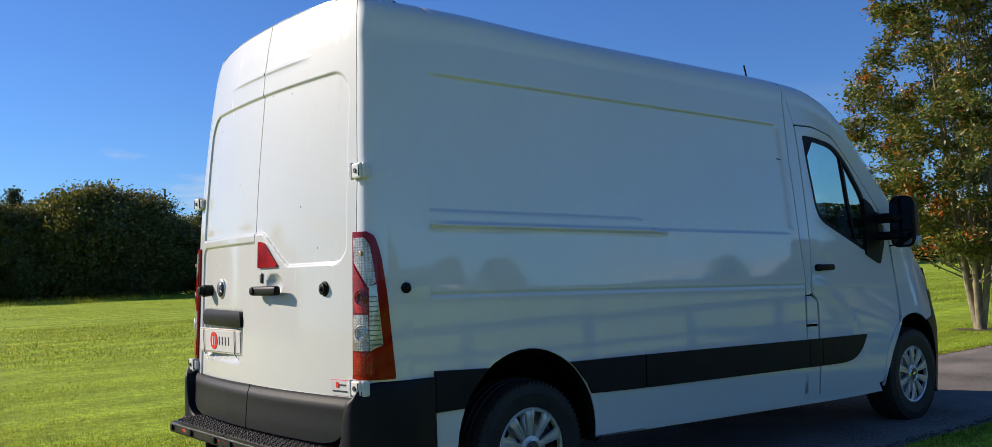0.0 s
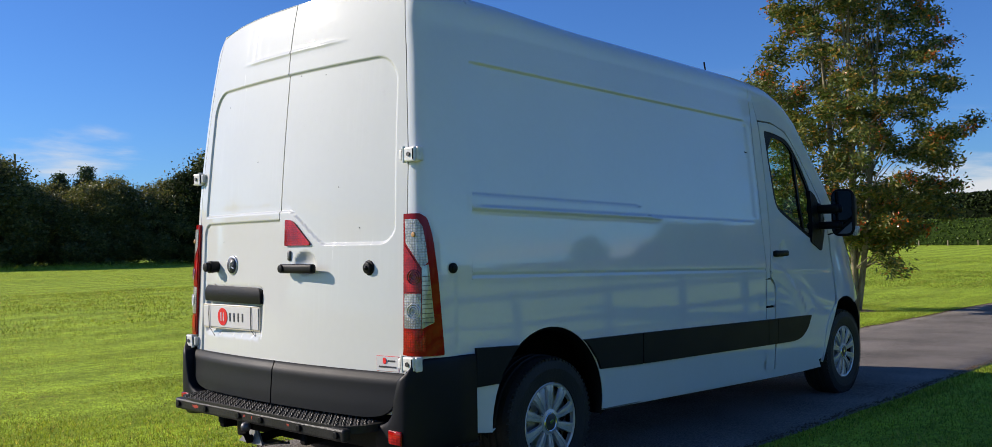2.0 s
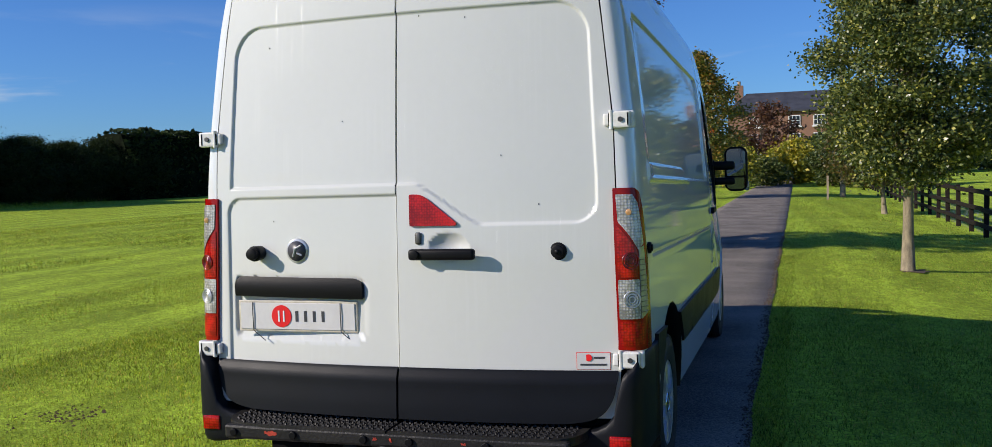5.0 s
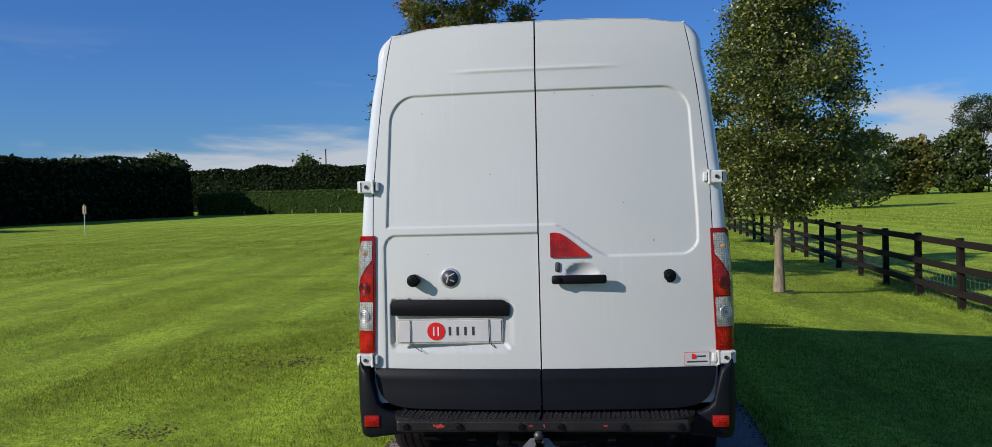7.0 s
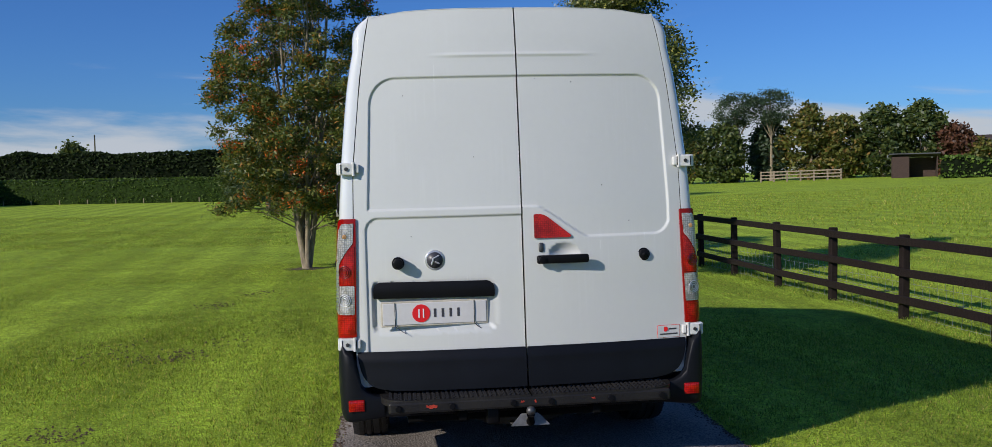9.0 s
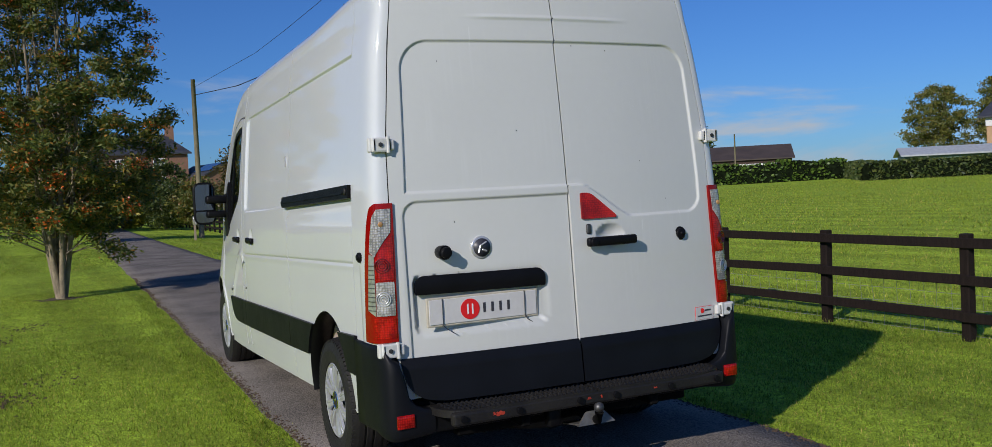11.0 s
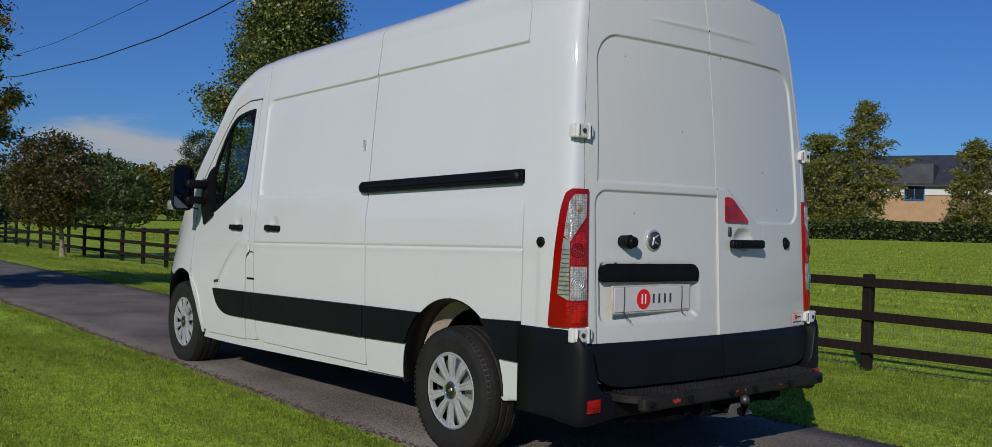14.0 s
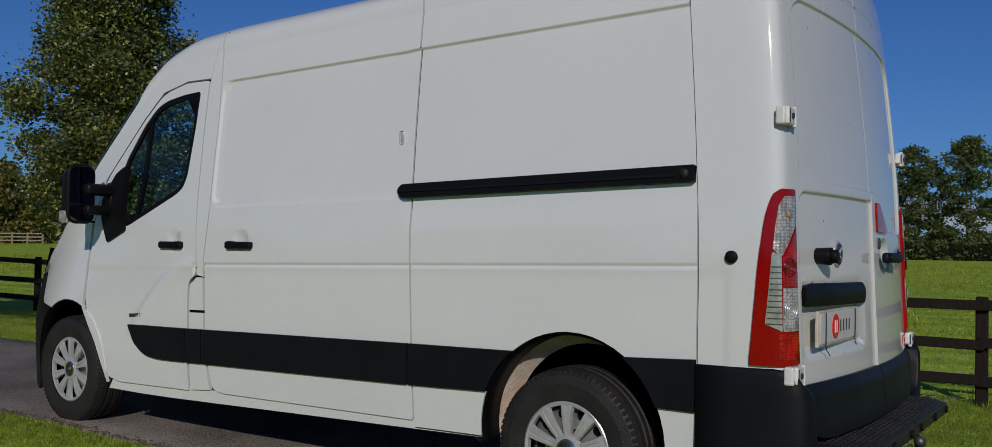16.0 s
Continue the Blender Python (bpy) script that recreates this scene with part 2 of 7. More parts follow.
SCREEN = glass_mat("windscreen_glass", (0.80, 0.95, 0.93), ior=1.5)
MIRROR = mat("mirror_glass", (0.11, 0.12, 0.14), 0.02, metal=1.0, var=0.0)
RED = mat("red_lens", (0.27, 0.004, 0.003), 0.14, var=0.10, scale=9, coat=0.35, spec=0.15)
REDLIT = lens_mat("red_reflector", (0.54, 0.010, 0.007), (0.21, 0.003, 0.002), 90, 0.0, 0.6, 0.12)
CLEAR = lens_mat("clear_lens", (0.66, 0.63, 0.58), (0.25, 0.24, 0.215), 85, 0.3, 0.9, 0.35)
AMBER = mat("amber_bulb", (0.55, 0.30, 0.12), 0.2, var=0.2, scale=40, coat=0.6)
RIB = mat("ribbed_clear_lens", (0.46, 0.50, 0.43), 0.16, metal=0.45, var=0.2, scale=16, coat=1.0)
REDRIM = mat("red_lens_ring", (0.14, 0.002, 0.002), 0.2, var=0.1, coat=0.8)
RIBLINE = mat("lens_rib_line", (0.05, 0.055, 0.05), 0.3, var=0.2, coat=0.6)
HINGE = mat("painted_hinge", (0.70, 0.70, 0.66), 0.35, var=0.1, scale=25, coat=0.3)
PLATE = mat("plate_white", (0.64, 0.63, 0.61), 0.35, var=0.04, scale=10)
PLATEEDGE = mat("plate_surround", (0.58, 0.53, 0.42), 0.4, var=0.15, scale=18)
LOGORED = mat("printed_red", (0.75, 0.015, 0.02), 0.35, var=0.03)
INK = mat("printed_dark", (0.05, 0.05, 0.06), 0.4, var=0.05)
INKPALE = mat("printed_white", (0.8, 0.8, 0.8), 0.4, var=0.02)
SEAT = mat("seat_cloth", (0.05, 0.052, 0.06), 0.9, var=0.3, scale=30, bump=0.4, bscale=300)
RUST = mat("dusty_arch_lip", (0.66, 0.58, 0.50), 0.8, var=0.25, scale=13, color2=(0.44, 0.30, 0.22), bump=0.4, bscale=70)
SCRATCH = mat("red_scrape", (0.50, 0.05, 0.025), 0.5, var=0.3, scale=40)
ASPHALT = mat("asphalt", (0.282, 0.249, 0.212), 0.92, scale=1.1, color2=(0.086, 0.077, 0.066), bump=1.0, bscale=85, spot=1.6, spec=0.2)
for nd in ASPHALT.node_tree.nodes:
    if nd.type == "MAP_RANGE":
        nd.inputs["From Min"].default_value, nd.inputs["From Max"].default_value = 1.02, 1.60
FENCE = mat("dark_stained_timber", (0.021, 0.014, 0.011), 0.8, var=0.3, scale=7, bump=0.5, bscale=60, stretch=(5, 5, 1), color2=(0.009, 0.006, 0.005), spec=0.2)
BARK = mat("bark", (0.36, 0.30, 0.19), 0.9, scale=6, color2=(0.12, 0.095, 0.065), bump=0.9, bscale=40, stretch=(3, 3, 1))
POLE = mat("weathered_pole", (0.22, 0.19, 0.11), 0.85, var=0.25, scale=6, bump=0.4, stretch=(6, 6, 0.6))
WIRE = mat("galvanised_wire", (0.42, 0.43, 0.42), 0.45, metal=0.6, var=0.2)
CABLE = mat("black_cable", (0.015, 0.015, 0.015), 0.7)
BRICK = mat("red_brick", (0.30, 0.16, 0.10), 0.9, scale=1.5, color2=(0.20, 0.11, 0.075), bscale=9, spot=1.0)
PALEBRICK = mat("buff_brick", (0.52, 0.34, 0.19), 0.9, scale=1.5, color2=(0.40, 0.25, 0.14), bscale=9)
SLATE = mat("slate_roof", (0.055, 0.058, 0.068), 0.6, var=0.25, scale=1.2, bscale=14)
BROWNROOF = mat("brown_sheet_roof", (0.075, 0.055, 0.043), 0.7, var=0.2, scale=0.6)
RENDERW = mat("white_render", (0.72, 0.72, 0.70), 0.8, var=0.06, scale=0.8)
WINWHITE = mat("white_window_paint", (0.76, 0.76, 0.74), 0.4, var=0.04)
WINBLUE = mat("blue_window_paint", (0.035, 0.25, 0.68), 0.4, var=0.05)
PANEGLASS = mat("dark_window_pane", (0.02, 0.025, 0.03), 0.05, var=0.1)
SOLAR = mat("solar_panel", (0.02, 0.035, 0.085), 0.12, var=0.1)
SHEDWOOD = mat("shed_boards", (0.06, 0.036, 0.027), 0.85, var=0.3, scale=4, stretch=(1, 1, 8))
PALEWOOD = mat("bare_rails", (0.34, 0.27, 0.19), 0.85, var=0.2, scale=3)
SOIL = mat("bare_soil", (0.10, 0.065, 0.04), 0.95, var=0.3, scale=14, bump=0.8, bscale=60)

LEAF_ROWAN = leaf_mat("rowan_leaves", [(0.0, (0.045, 0.075, 0.02)), (0.45, (0.105, 0.145, 0.034)), (0.85, (0.22, 0.22, 0.05)), (1.0, (0.42, 0.20, 0.04))])
LEAF_MAPLE = leaf_mat("maple_leaves", [(0.0, (0.034, 0.058, 0.017)), (0.5, (0.095, 0.130, 0.036)), (0.82, (0.22, 0.25, 0.068)), (1.0, (0.48, 0.44, 0.09))], 0.34, 0.35, 0.6)
# near-black green: shade on the tall hedges and far wood put into the colour
LEAF_SHADED = leaf_mat("shaded_leaves", [(0.0, (0.015, 0.025, 0.010)), (1.0, (0.046, 0.069, 0.022))], 0.7, 0.2, 0.1)
LEAF_DARK = leaf_mat("dark_leaves", [(0.0, (0.038, 0.062, 0.020)), (0.5, (0.075, 0.115, 0.030)), (1.0, (0.16, 0.18, 0.046))])
LEAF_WOOD = leaf_mat("woodland_leaves", [(0.0, (0.061, 0.081, 0.029)), (0.5, (0.135, 0.153, 0.052)), (1.0, (0.270, 0.240, 0.085))])
LEAF_MIX = leaf_mat("autumn_leaves", [(0.0, (0.07, 0.10, 0.024)), (0.5, (0.14, 0.16, 0.036)), (0.82, (0.24, 0.21, 0.05)), (1.0, (0.28, 0.15, 0.05))])
# field leaves raised in colour, so the sun on these trees is partly painted
LEAF_FIELD = leaf_mat("sunlit_field_leaves", [(0.0, (0.09, 0.12, 0.028)), (0.5, (0.18, 0.20, 0.045)), (0.85, (0.27, 0.25, 0.06)), (1.0, (0.30, 0.20, 0.06))])
LEAF_PINE = leaf_mat("pine_needles", [(0.0, (0.028, 0.056, 0.032)), (1.0, (0.088, 0.131, 0.061))])
LEAF_YELLOW = leaf_mat("yellow_leaves", [(0.0, (0.140, 0.175, 0.026)), (0.6, (0.350, 0.333, 0.035)), (1.0, (0.595, 0.455, 0.052))])
LEAF_HEDGE = leaf_mat("hedge_leaves", [(0.0, (0.06, 0.115, 0.022)), (0.6, (0.12, 0.21, 0.034)), (1.0, (0.20, 0.29, 0.05))])
BERRY = leaf_mat("orange_berries", [(0.0, (0.55, 0.10, 0.015)), (0.6, (0.62, 0.17, 0.02)), (1.0, (0.50, 0.06, 0.012))], 0.3, 0.05)
BLADE = leaf_mat("grass_blades", [(0.0, (0.101, 0.159, 0.022)), (0.45, (0.258, 0.366, 0.037)), (0.85, (0.420, 0.500, 0.063)), (1.0, (0.679, 0.561, 0.202))], 0.5, 0.45, 0.25, [(1.2, 0.82, 1.18), (9.0, 0.68, 1.32)], (1.45, 1.15, 0.5))
BLADE_LAWN = leaf_mat("lawn_blades", [(0.0, (0.070, 0.122, 0.019)), (0.45, (0.175, 0.275, 0.028)), (0.85, (0.294, 0.384, 0.049)), (1.0, (0.548, 0.451, 0.171))], 0.5, 0.45, 0.2, [(0.9, 0.80, 1.20), (9.0, 0.66, 1.34)], (1.45, 1.15, 0.5))


def grass_mat():
    """Turf: mown stripes and streaks along the drive, mottled at four scales, with small brown scuffs."""
    m = mat("grass_turf", (0.350, 0.455, 0.040), 0.9, scale=0.35, color2=(0.232, 0.340, 0.032), bump=1.0, bscale=75, spot=0.9, spec=0.12)
    n, l = m.node_tree.nodes, m.node_tree.links
    b = n["Principled BSDF"]
    base = b.inputs["Base Color"].links[0].from_socket
    tc = n.new("ShaderNodeTexCoord")

    def noise_factor(scale, detail, rough, lo, hi, f0=0.3, f1=0.7, stretch=(1, 1, 1), turn=0.0):
        mp = n.new("ShaderNodeMapping")
        mp.inputs["Scale"].default_value, mp.inputs["Rotation"].default_value = stretch, (0, 0, radians(turn))
        l.new(tc.outputs["Object"], mp.inputs["Vector"])
        t = n.new("ShaderNodeTexNoise")
        t.inputs["Scale"].default_value, t.inputs["Detail"].default_value, t.inputs["Roughness"].default_value = scale, detail, rough
        l.new(mp.outputs[0], t.inputs["Vector"])
        r = n.new("ShaderNodeMapRange")
        r.inputs["From Min"].default_value, r.inputs["From Max"].default_value = f0, f1
        r.inputs["To Min"].default_value, r.inputs["To Max"].default_value = lo, hi
        l.new(t.outputs[0], r.inputs["Value"])
        return r.outputs[0]

    def times(p, q):
        k = n.new("ShaderNodeMath")
        k.operation = "MULTIPLY"
        l.new(p, k.inputs[0])
        l.new(q, k.inputs[1])
        return k.outputs[0]

    mp = n.new("ShaderNodeMapping")
    mp.inputs["Rotation"].default_value = (0, 0, radians(-5))
    l.new(tc.outputs["Object"], mp.inputs["Vector"])
    wave = n.new("ShaderNodeTexWave")
    wave.inputs["Scale"].default_value, wave.inputs["Distortion"].default_value, wave.inputs["Detail"].default_value = 0.24, 1.6, 3.0
    wave.inputs["Detail Scale"].default_value = 0.5
    l.new(mp.outputs[0], wave.inputs["Vector"])
    rng = n.new("ShaderNodeMapRange")
    rng.inputs["To Min"].default_value, rng.inputs["To Max"].default_value = 0.87, 1.13
    l.new(wave.outputs["Fac"], rng.inputs["Value"])
    k = times(rng.outputs[0], noise_factor(1.0, 6.0, 0.65, 0.84, 1.16, stretch=(3.2, 0.32, 1), turn=-5))
    k = times(k, noise_factor(1.1, 8.0, 0.7, 0.82, 1.18))
    k = times(k, noise_factor(4.2, 5.0, 0.7, 0.74, 1.22, stretch=(1.5, 0.6, 1), turn=-5))
    k = times(k, noise_factor(10.0, 6.0, 0.8, 0.64, 1.38, 0.32, 0.68))
    k = times(k, noise_factor(48.0, 3.0, 0.7, 0.50, 1.52, 0.32, 0.68))
    sc = n.new("ShaderNodeVectorMath")
    sc.operation = "SCALE"
    l.new(base, sc.inputs[0])
    l.new(k, sc.inputs["Scale"])
    scuff = times(noise_factor(0.55, 3.0, 0.5, 0.0, 1.0, 0.60, 0.70), noise_factor(7.0, 5.0, 0.7, 0.0, 1.0, 0.55, 0.64))
    mx = n.new("ShaderNodeMix")
    mx.data_type = "RGBA"
    l.new(scuff, mx.inputs["Factor"])
    l.new(sc.outputs[0], mx.inputs["A"])
    mx.inputs["B"].default_value = (0.14, 0.115, 0.045, 1)
    l.new(mx.outputs["Result"], b.inputs["Base Color"])
    return m


GRASS = grass_mat()

# ---- building helpers ----
def mesh_from(name, verts, faces, material, smooth=False):
    me = bpy.data.meshes.new(name)
    me.from_pydata(verts, [], faces)
    me.materials.append(material)
    if smooth:
        me.polygons.foreach_set("use_smooth", [True] * len(me.polygons))
    me.update()
    return me


def place(name, me, parent=None, label="", m=None):
    ob = new(name, me)
    if parent is not None:
        ob.parent = parent
    if m is not None:
        ob.matrix_basis = m
    if label:
        ob["label"] = label
    return ob


def part(name, bm, material, parent=None, label="", smooth=False, m=None):
    me = bpy.data.meshes.new(name)
    bm.to_mesh(me)
    bm.free()
    me.materials.append(material)
    if smooth:
        me.polygons.foreach_set("use_smooth", [True] * len(me.polygons))
    return place(name, me, parent, label, m)


def thing(name, label, category, group="", kind="", m=None):
    ob = new(name)
    ob.empty_display_size = 0.2
    if m is not None:
        ob.matrix_basis = m
    return tagged(ob, label, category, group, kind)


def box_bm(size, at=(0, 0, 0), bevel=0.0, seg=2, turn=None, bm=None):
    bm = bm or bmesh.new()
    t = Matrix.Translation(at) @ (turn.to_4x4() if turn is not None else Matrix())
    r = bmesh.ops.create_cube(bm, size=1.0, matrix=t @ Matrix.Diagonal((*size, 1)))
    if bevel:
        es = {e for v in r["verts"] for e in v.link_edges}
        bmesh.ops.bevel(bm, geom=list(es), offset=bevel, segments=seg, profile=0.5, affect="EDGES")
    return bm


def cyl_bm(r, depth, at=(0, 0, 0), axis="z", seg=24, r2=None, bm=None, bevel=0.0):
    bm = bm or bmesh.new()
    rot = {"z": Matrix(), "x": Matrix.Rotation(radians(90), 4, "Y"), "y": Matrix.Rotation(radians(90), 4, "X")}[axis]
    q = bmesh.ops.create_cone(bm, cap_ends=True, segments=seg, radius1=r, radius2=r if r2 is None else r2, depth=depth, matrix=Matrix.Translation(at) @ rot)
    if bevel:
        es = {e for v in q["verts"] for e in v.link_edges if len(e.link_faces) == 2 and any(len(f.verts) > 4 for f in e.link_faces)}
        bmesh.ops.bevel(bm, geom=list(es), offset=bevel, segments=2, profile=0.5, affect="EDGES")
    return bm


def lathe(profile, seg=48, axis="x", name="lathe"):
    """Verts and faces of a profile of (along, radius) turned round an axis."""
    verts, faces = [], []
    for i in range(seg):
        a = 2 * math.pi * i / seg
        for h, r in profile:
            verts.append((h, r * math.cos(a), r * math.sin(a)) if axis == "x" else (r * math.cos(a), r * math.sin(a), h))
    k = len(profile)
    for i in range(seg):
        j = (i + 1) % seg
        for p in range(k - 1):
            faces.append((i * k + p, i * k + p + 1, j * k + p + 1, j * k + p))
    return verts, faces


def tube(points, radius, seg=8, taper=None):
    """Verts and faces of a round bar along points."""
    verts, faces = [], []
    pts = [Vector(p) for p in points]
    for i, p in enumerate(pts):
        d = (pts[min(i + 1, len(pts) - 1)] - pts[max(i - 1, 0)]).normalized()
        side = d.cross(Vector((0, 0, 1)) if abs(d.z) < 0.9 else Vector((1, 0, 0))).normalized()
        up = d.cross(side)
        r = taper[i] if taper else radius
        for k in range(seg):
            a = 2 * math.pi * k / seg
            verts.append(tuple(p + r * (math.cos(a) * side + math.sin(a) * up)))
    for i in range(len(pts) - 1):
        for k in range(seg):
            j = (k + 1) % seg
            faces.append((i * seg + k, i * seg + j, (i + 1) * seg + j, (i + 1) * seg + k))
    faces.append(tuple(range(seg)))
    faces.append(tuple((len(pts) - 1) * seg + k for k in reversed(range(seg))))
    return verts, faces


def join(pieces):
    verts, faces = [], []
    for v, f in pieces:
        o = len(verts)
        verts += v
        faces += [tuple(i + o for i in q) for q in f]
    return verts, faces


def sstep(a, b, x):
    t = min(1.0, max(0.0, (x - a) / (b - a)))
    return t * t * (3 - 2 * t)


def lerp_table(table, x):
    """Smooth reading of a table of (x, value)."""
    if x <= table[0][0]:
        return table[0][1]
    for (a, p), (b, q) in zip(table, table[1:]):
        if x <= b:
            return p + (q - p) * (x - a) / (b - a)
    return table[-1][1]


def rounded(points, radii, seg=6):
    """A closed outline with its corners rounded; radii one number or one a corner."""
    out, n = [], len(points)
    for i in range(n):
        r = radii if isinstance(radii, (int, float)) else radii[i]
        p, a, b = Vector(points[i]), Vector(points[i - 1]), Vector(points[(i + 1) % n])
        if r <= 0:
            out.append(tuple(p))
            continue
        r1 = min(r, (a - p).length * 0.49)
        r2 = min(r, (b - p).length * 0.49)
        s, e = p + (a - p).normalized() * r1, p + (b - p).normalized() * r2
        for k in range(seg + 1):
            t = k / seg
            out.append(tuple((1 - t) ** 2 * s + 2 * t * (1 - t) * p + t * t * e))
    return out


def sheet(name, outline, field, material, parent, label="", holes=(), step=(0.05, 0.03), depth=0.02, flip=False, close=False, cuts=((), ())):
    """A panel: an outline in (u, v), laid on the surface field(u, v), with turned-in edges of that depth."""
    bm = bmesh.new()
    edges = []
    for loop in (outline, *holes):
        vs = [bm.verts.new((u, v, 0)) for u, v in loop]
        edges += [bm.edges.new((vs[i], vs[(i + 1) % len(vs)])) for i in range(len(vs))]
    bmesh.ops.triangle_fill(bm, edges=edges, use_beauty=True, use_dissolve=False, normal=(0, 0, 1))
    us, vs_ = [p[0] for p in outline], [p[1] for p in outline]
    for k, (lo, hi, st) in enumerate(((min(us), max(us), step[0]), (min(vs_), max(vs_), step[1]))):
        count = int((hi - lo) / st)
        marks = [lo + (hi - lo) * i / (count + 1) for i in range(1, count + 1)]
        extra = [c for c in cuts[k] if lo < c < hi]
        marks = [m for m in marks if all(abs(m - c) > st * 0.35 for c in extra)] + extra
        for c in marks:
            co, no = ((c, 0, 0), (1, 0, 0)) if k == 0 else ((0, c, 0), (0, 1, 0))
            bmesh.ops.bisect_plane(bm, geom=bm.verts[:] + bm.edges[:] + bm.faces[:], dist=1e-5, plane_co=co, plane_no=no)
    bm.verts.index_update()
    uv = [(v.co.x, v.co.y) for v in bm.verts]
    verts, norms = [], []
    h = 0.003
    for u, v in uv:
        p = Vector(field(u, v))
        du = Vector(field(u + h, v)) - Vector(field(u - h, v))
        dv = Vector(field(u, v + h)) - Vector(field(u, v - h))
        nn = du.cross(dv).normalized()
        verts.append(p)
        norms.append(-nn if flip else nn)
    faces, fn = [], []
    for f in bm.faces:
        ids = [v.index for v in f.verts]
        a, b, c = verts[ids[0]], verts[ids[1]], verts[ids[2]]
        if (b - a).cross(c - a).dot(norms[ids[0]]) < 0:
            ids.reverse()
        faces.append(ids)
        fn.append([norms[i] for i in ids])
    if close:
        back = len(verts)
        verts += [verts[i] - norms[i] * depth for i in range(back)]
        for f in list(faces):
            faces.append([i + back for i in reversed(f)])
            fn.append([-norms[i] for i in reversed(f)])
    if depth:
        for e in [e for e in bm.edges if len(e.link_faces) == 1]:
            i, j = e.verts[0].index, e.verts[1].index
            o = len(verts)
            verts += [verts[i].copy(), verts[j].copy(), verts[j] - norms[j] * depth, verts[i] - norms[i] * depth]
            faces.append([o, o + 1, o + 2, o + 3])
            fn.append(None)
    bm.free()
    me = bpy.data.meshes.new(name)
    me.from_pydata([tuple(v) for v in verts], [], faces)
    me.materials.append(material)
    me.polygons.foreach_set("use_smooth", [n is not None for n in fn])
    flat = []
    for n, f in zip(fn, faces):
        flat += [tuple(q) for q in n] if n is not None else [(0.0, 0.0, 0.0)] * len(f)
    me.normals_split_custom_set(flat)
    return place(name, me, parent, label)


def inset(outline, d):
    """The outline drawn in by d (for gaps between panels)."""
    n, out = len(outline), []
    area = sum(outline[i][0] * outline[(i + 1) % n][1] - outline[(i + 1) % n][0] * outline[i][1] for i in range(n))
    s = 1 if area > 0 else -1
    for i in range(n):
        p, a, b = Vector(outline[i]), Vector(outline[i - 1]), Vector(outline[(i + 1) % n])
        e1, e2 = (p - a).normalized(), (b - p).normalized()
        n1, n2 = Vector((-e1.y, e1.x)) * s, Vector((-e2.y, e2.x)) * s
        mid = n1 + n2
        if mid.length < 1e-6:
            mid = n1
        mid.normalize()
        out.append(tuple(p + mid * d / max(0.4, mid.dot(n1))))
    return out


def rect_dist(u, v, u0, u1, v0, v1, r):
    """Distance to a rounded rectangle, negative inside."""
    qx = abs(u - (u0 + u1) / 2) - (u1 - u0) / 2 + r
    qy = abs(v - (v0 + v1) / 2) - (v1 - v0) / 2 + r
    return math.hypot(max(qx, 0), max(qy, 0)) + min(max(qx, qy), 0) - r


def arc(cx, cy, r, a0, a1, n=16):
    return [(cx + r * math.cos(radians(a0 + (a1 - a0) * i / n)), cy + r * math.sin(radians(a0 + (a1 - a0) * i / n))) for i in range(n + 1)]


# ---- the van ----
# Its own frame is the world's: y runs forward, rear doors near y = 0, ground z = 0. The body stands nose-down by RAKE.
RAKE = 0.026
SIDE = [(0.0, 0.965), (0.30, 0.980), (0.55, 0.998), (0.80, 1.003), (1.10, 1.000), (1.45, 0.985), (1.70, 0.965), (2.0, 0.936), (2.13, 0.920), (2.30, 0.888), (2.6, 0.80)]
TOP = [(0.0, 2.528), (0.35, 2.532), (0.8, 2.545), (1.5, 2.545), (3.3, 2.540), (3.66, 2.525), (3.9, 2.450), (4.08, 2.315), (4.23, 2.165), (4.49, 1.930), (4.8, 1.60), (5.0, 1.42), (5.1, 1.36), (5.25, 1.27), (5.38, 1.13), (5.46, 0.95), (5.50, 0.7), (5.52, 0.3)]


def zr(y, zb):
    return zb - RAKE * (y - 1.0)


def pillar_drop(y):
    return 0.105 + 0.10 * sstep(3.95, 4.10, y)


def soft_table(table, x, w=0.05):
    return (lerp_table(table, x - w) + 2 * lerp_table(table, x) + lerp_table(table, x + w)) / 4


def side_base(y, zb):
    x = soft_table(SIDE, zb)
    if y > 3.2:
        x -= 0.010 * (y - 3.2) + 0.036 * max(0.0, y - 3.4) ** 1.5 * sstep(0.7, 1.3, zb)
    if y > 4.5:
        x -= 0.27 * ((y - 4.5) / 1.0) ** 2.4
    return x


def body_x(y, zb):
    """Half width of the body at y and height zb."""
    top = soft_table(TOP, y, 0.06)
    h = 0.24
    p = 3.0 + 1.2 * (1 - sstep(0.2, 1.6, y))
    z0 = top - h
    if zb <= z0:
        return side_base(y, zb)
    k = min(1.0, (zb - z0) / h)
    return side_base(y, z0) * max(0.0, 1 - k ** p) ** (1 / p)


def roof_z(y, x):
    top = soft_table(TOP, y, 0.06)
    h = 0.24
    p = 3.0 + 1.2 * (1 - sstep(0.2, 1.6, y))
    q = min(1.0, abs(x) / side_base(y, top - h))
    return top - h + h * max(0.0, 1 - q ** p) ** (1 / p)


def lean(z):
    return 0.0 if z < 1.1 else 0.122 * ((z - 1.1) / 1.06) ** 1.5


BACK = [(0.4, -0.016), (0.75, 0.001), (1.0, 0.0145), (1.3, 0.029), (1.5, 0.038), (1.7, 0.055), (1.9, 0.075), (2.1, 0.098), (2.3, 0.123), (2.4, 0.140), (2.5, 0.162), (2.6, 0.188)]


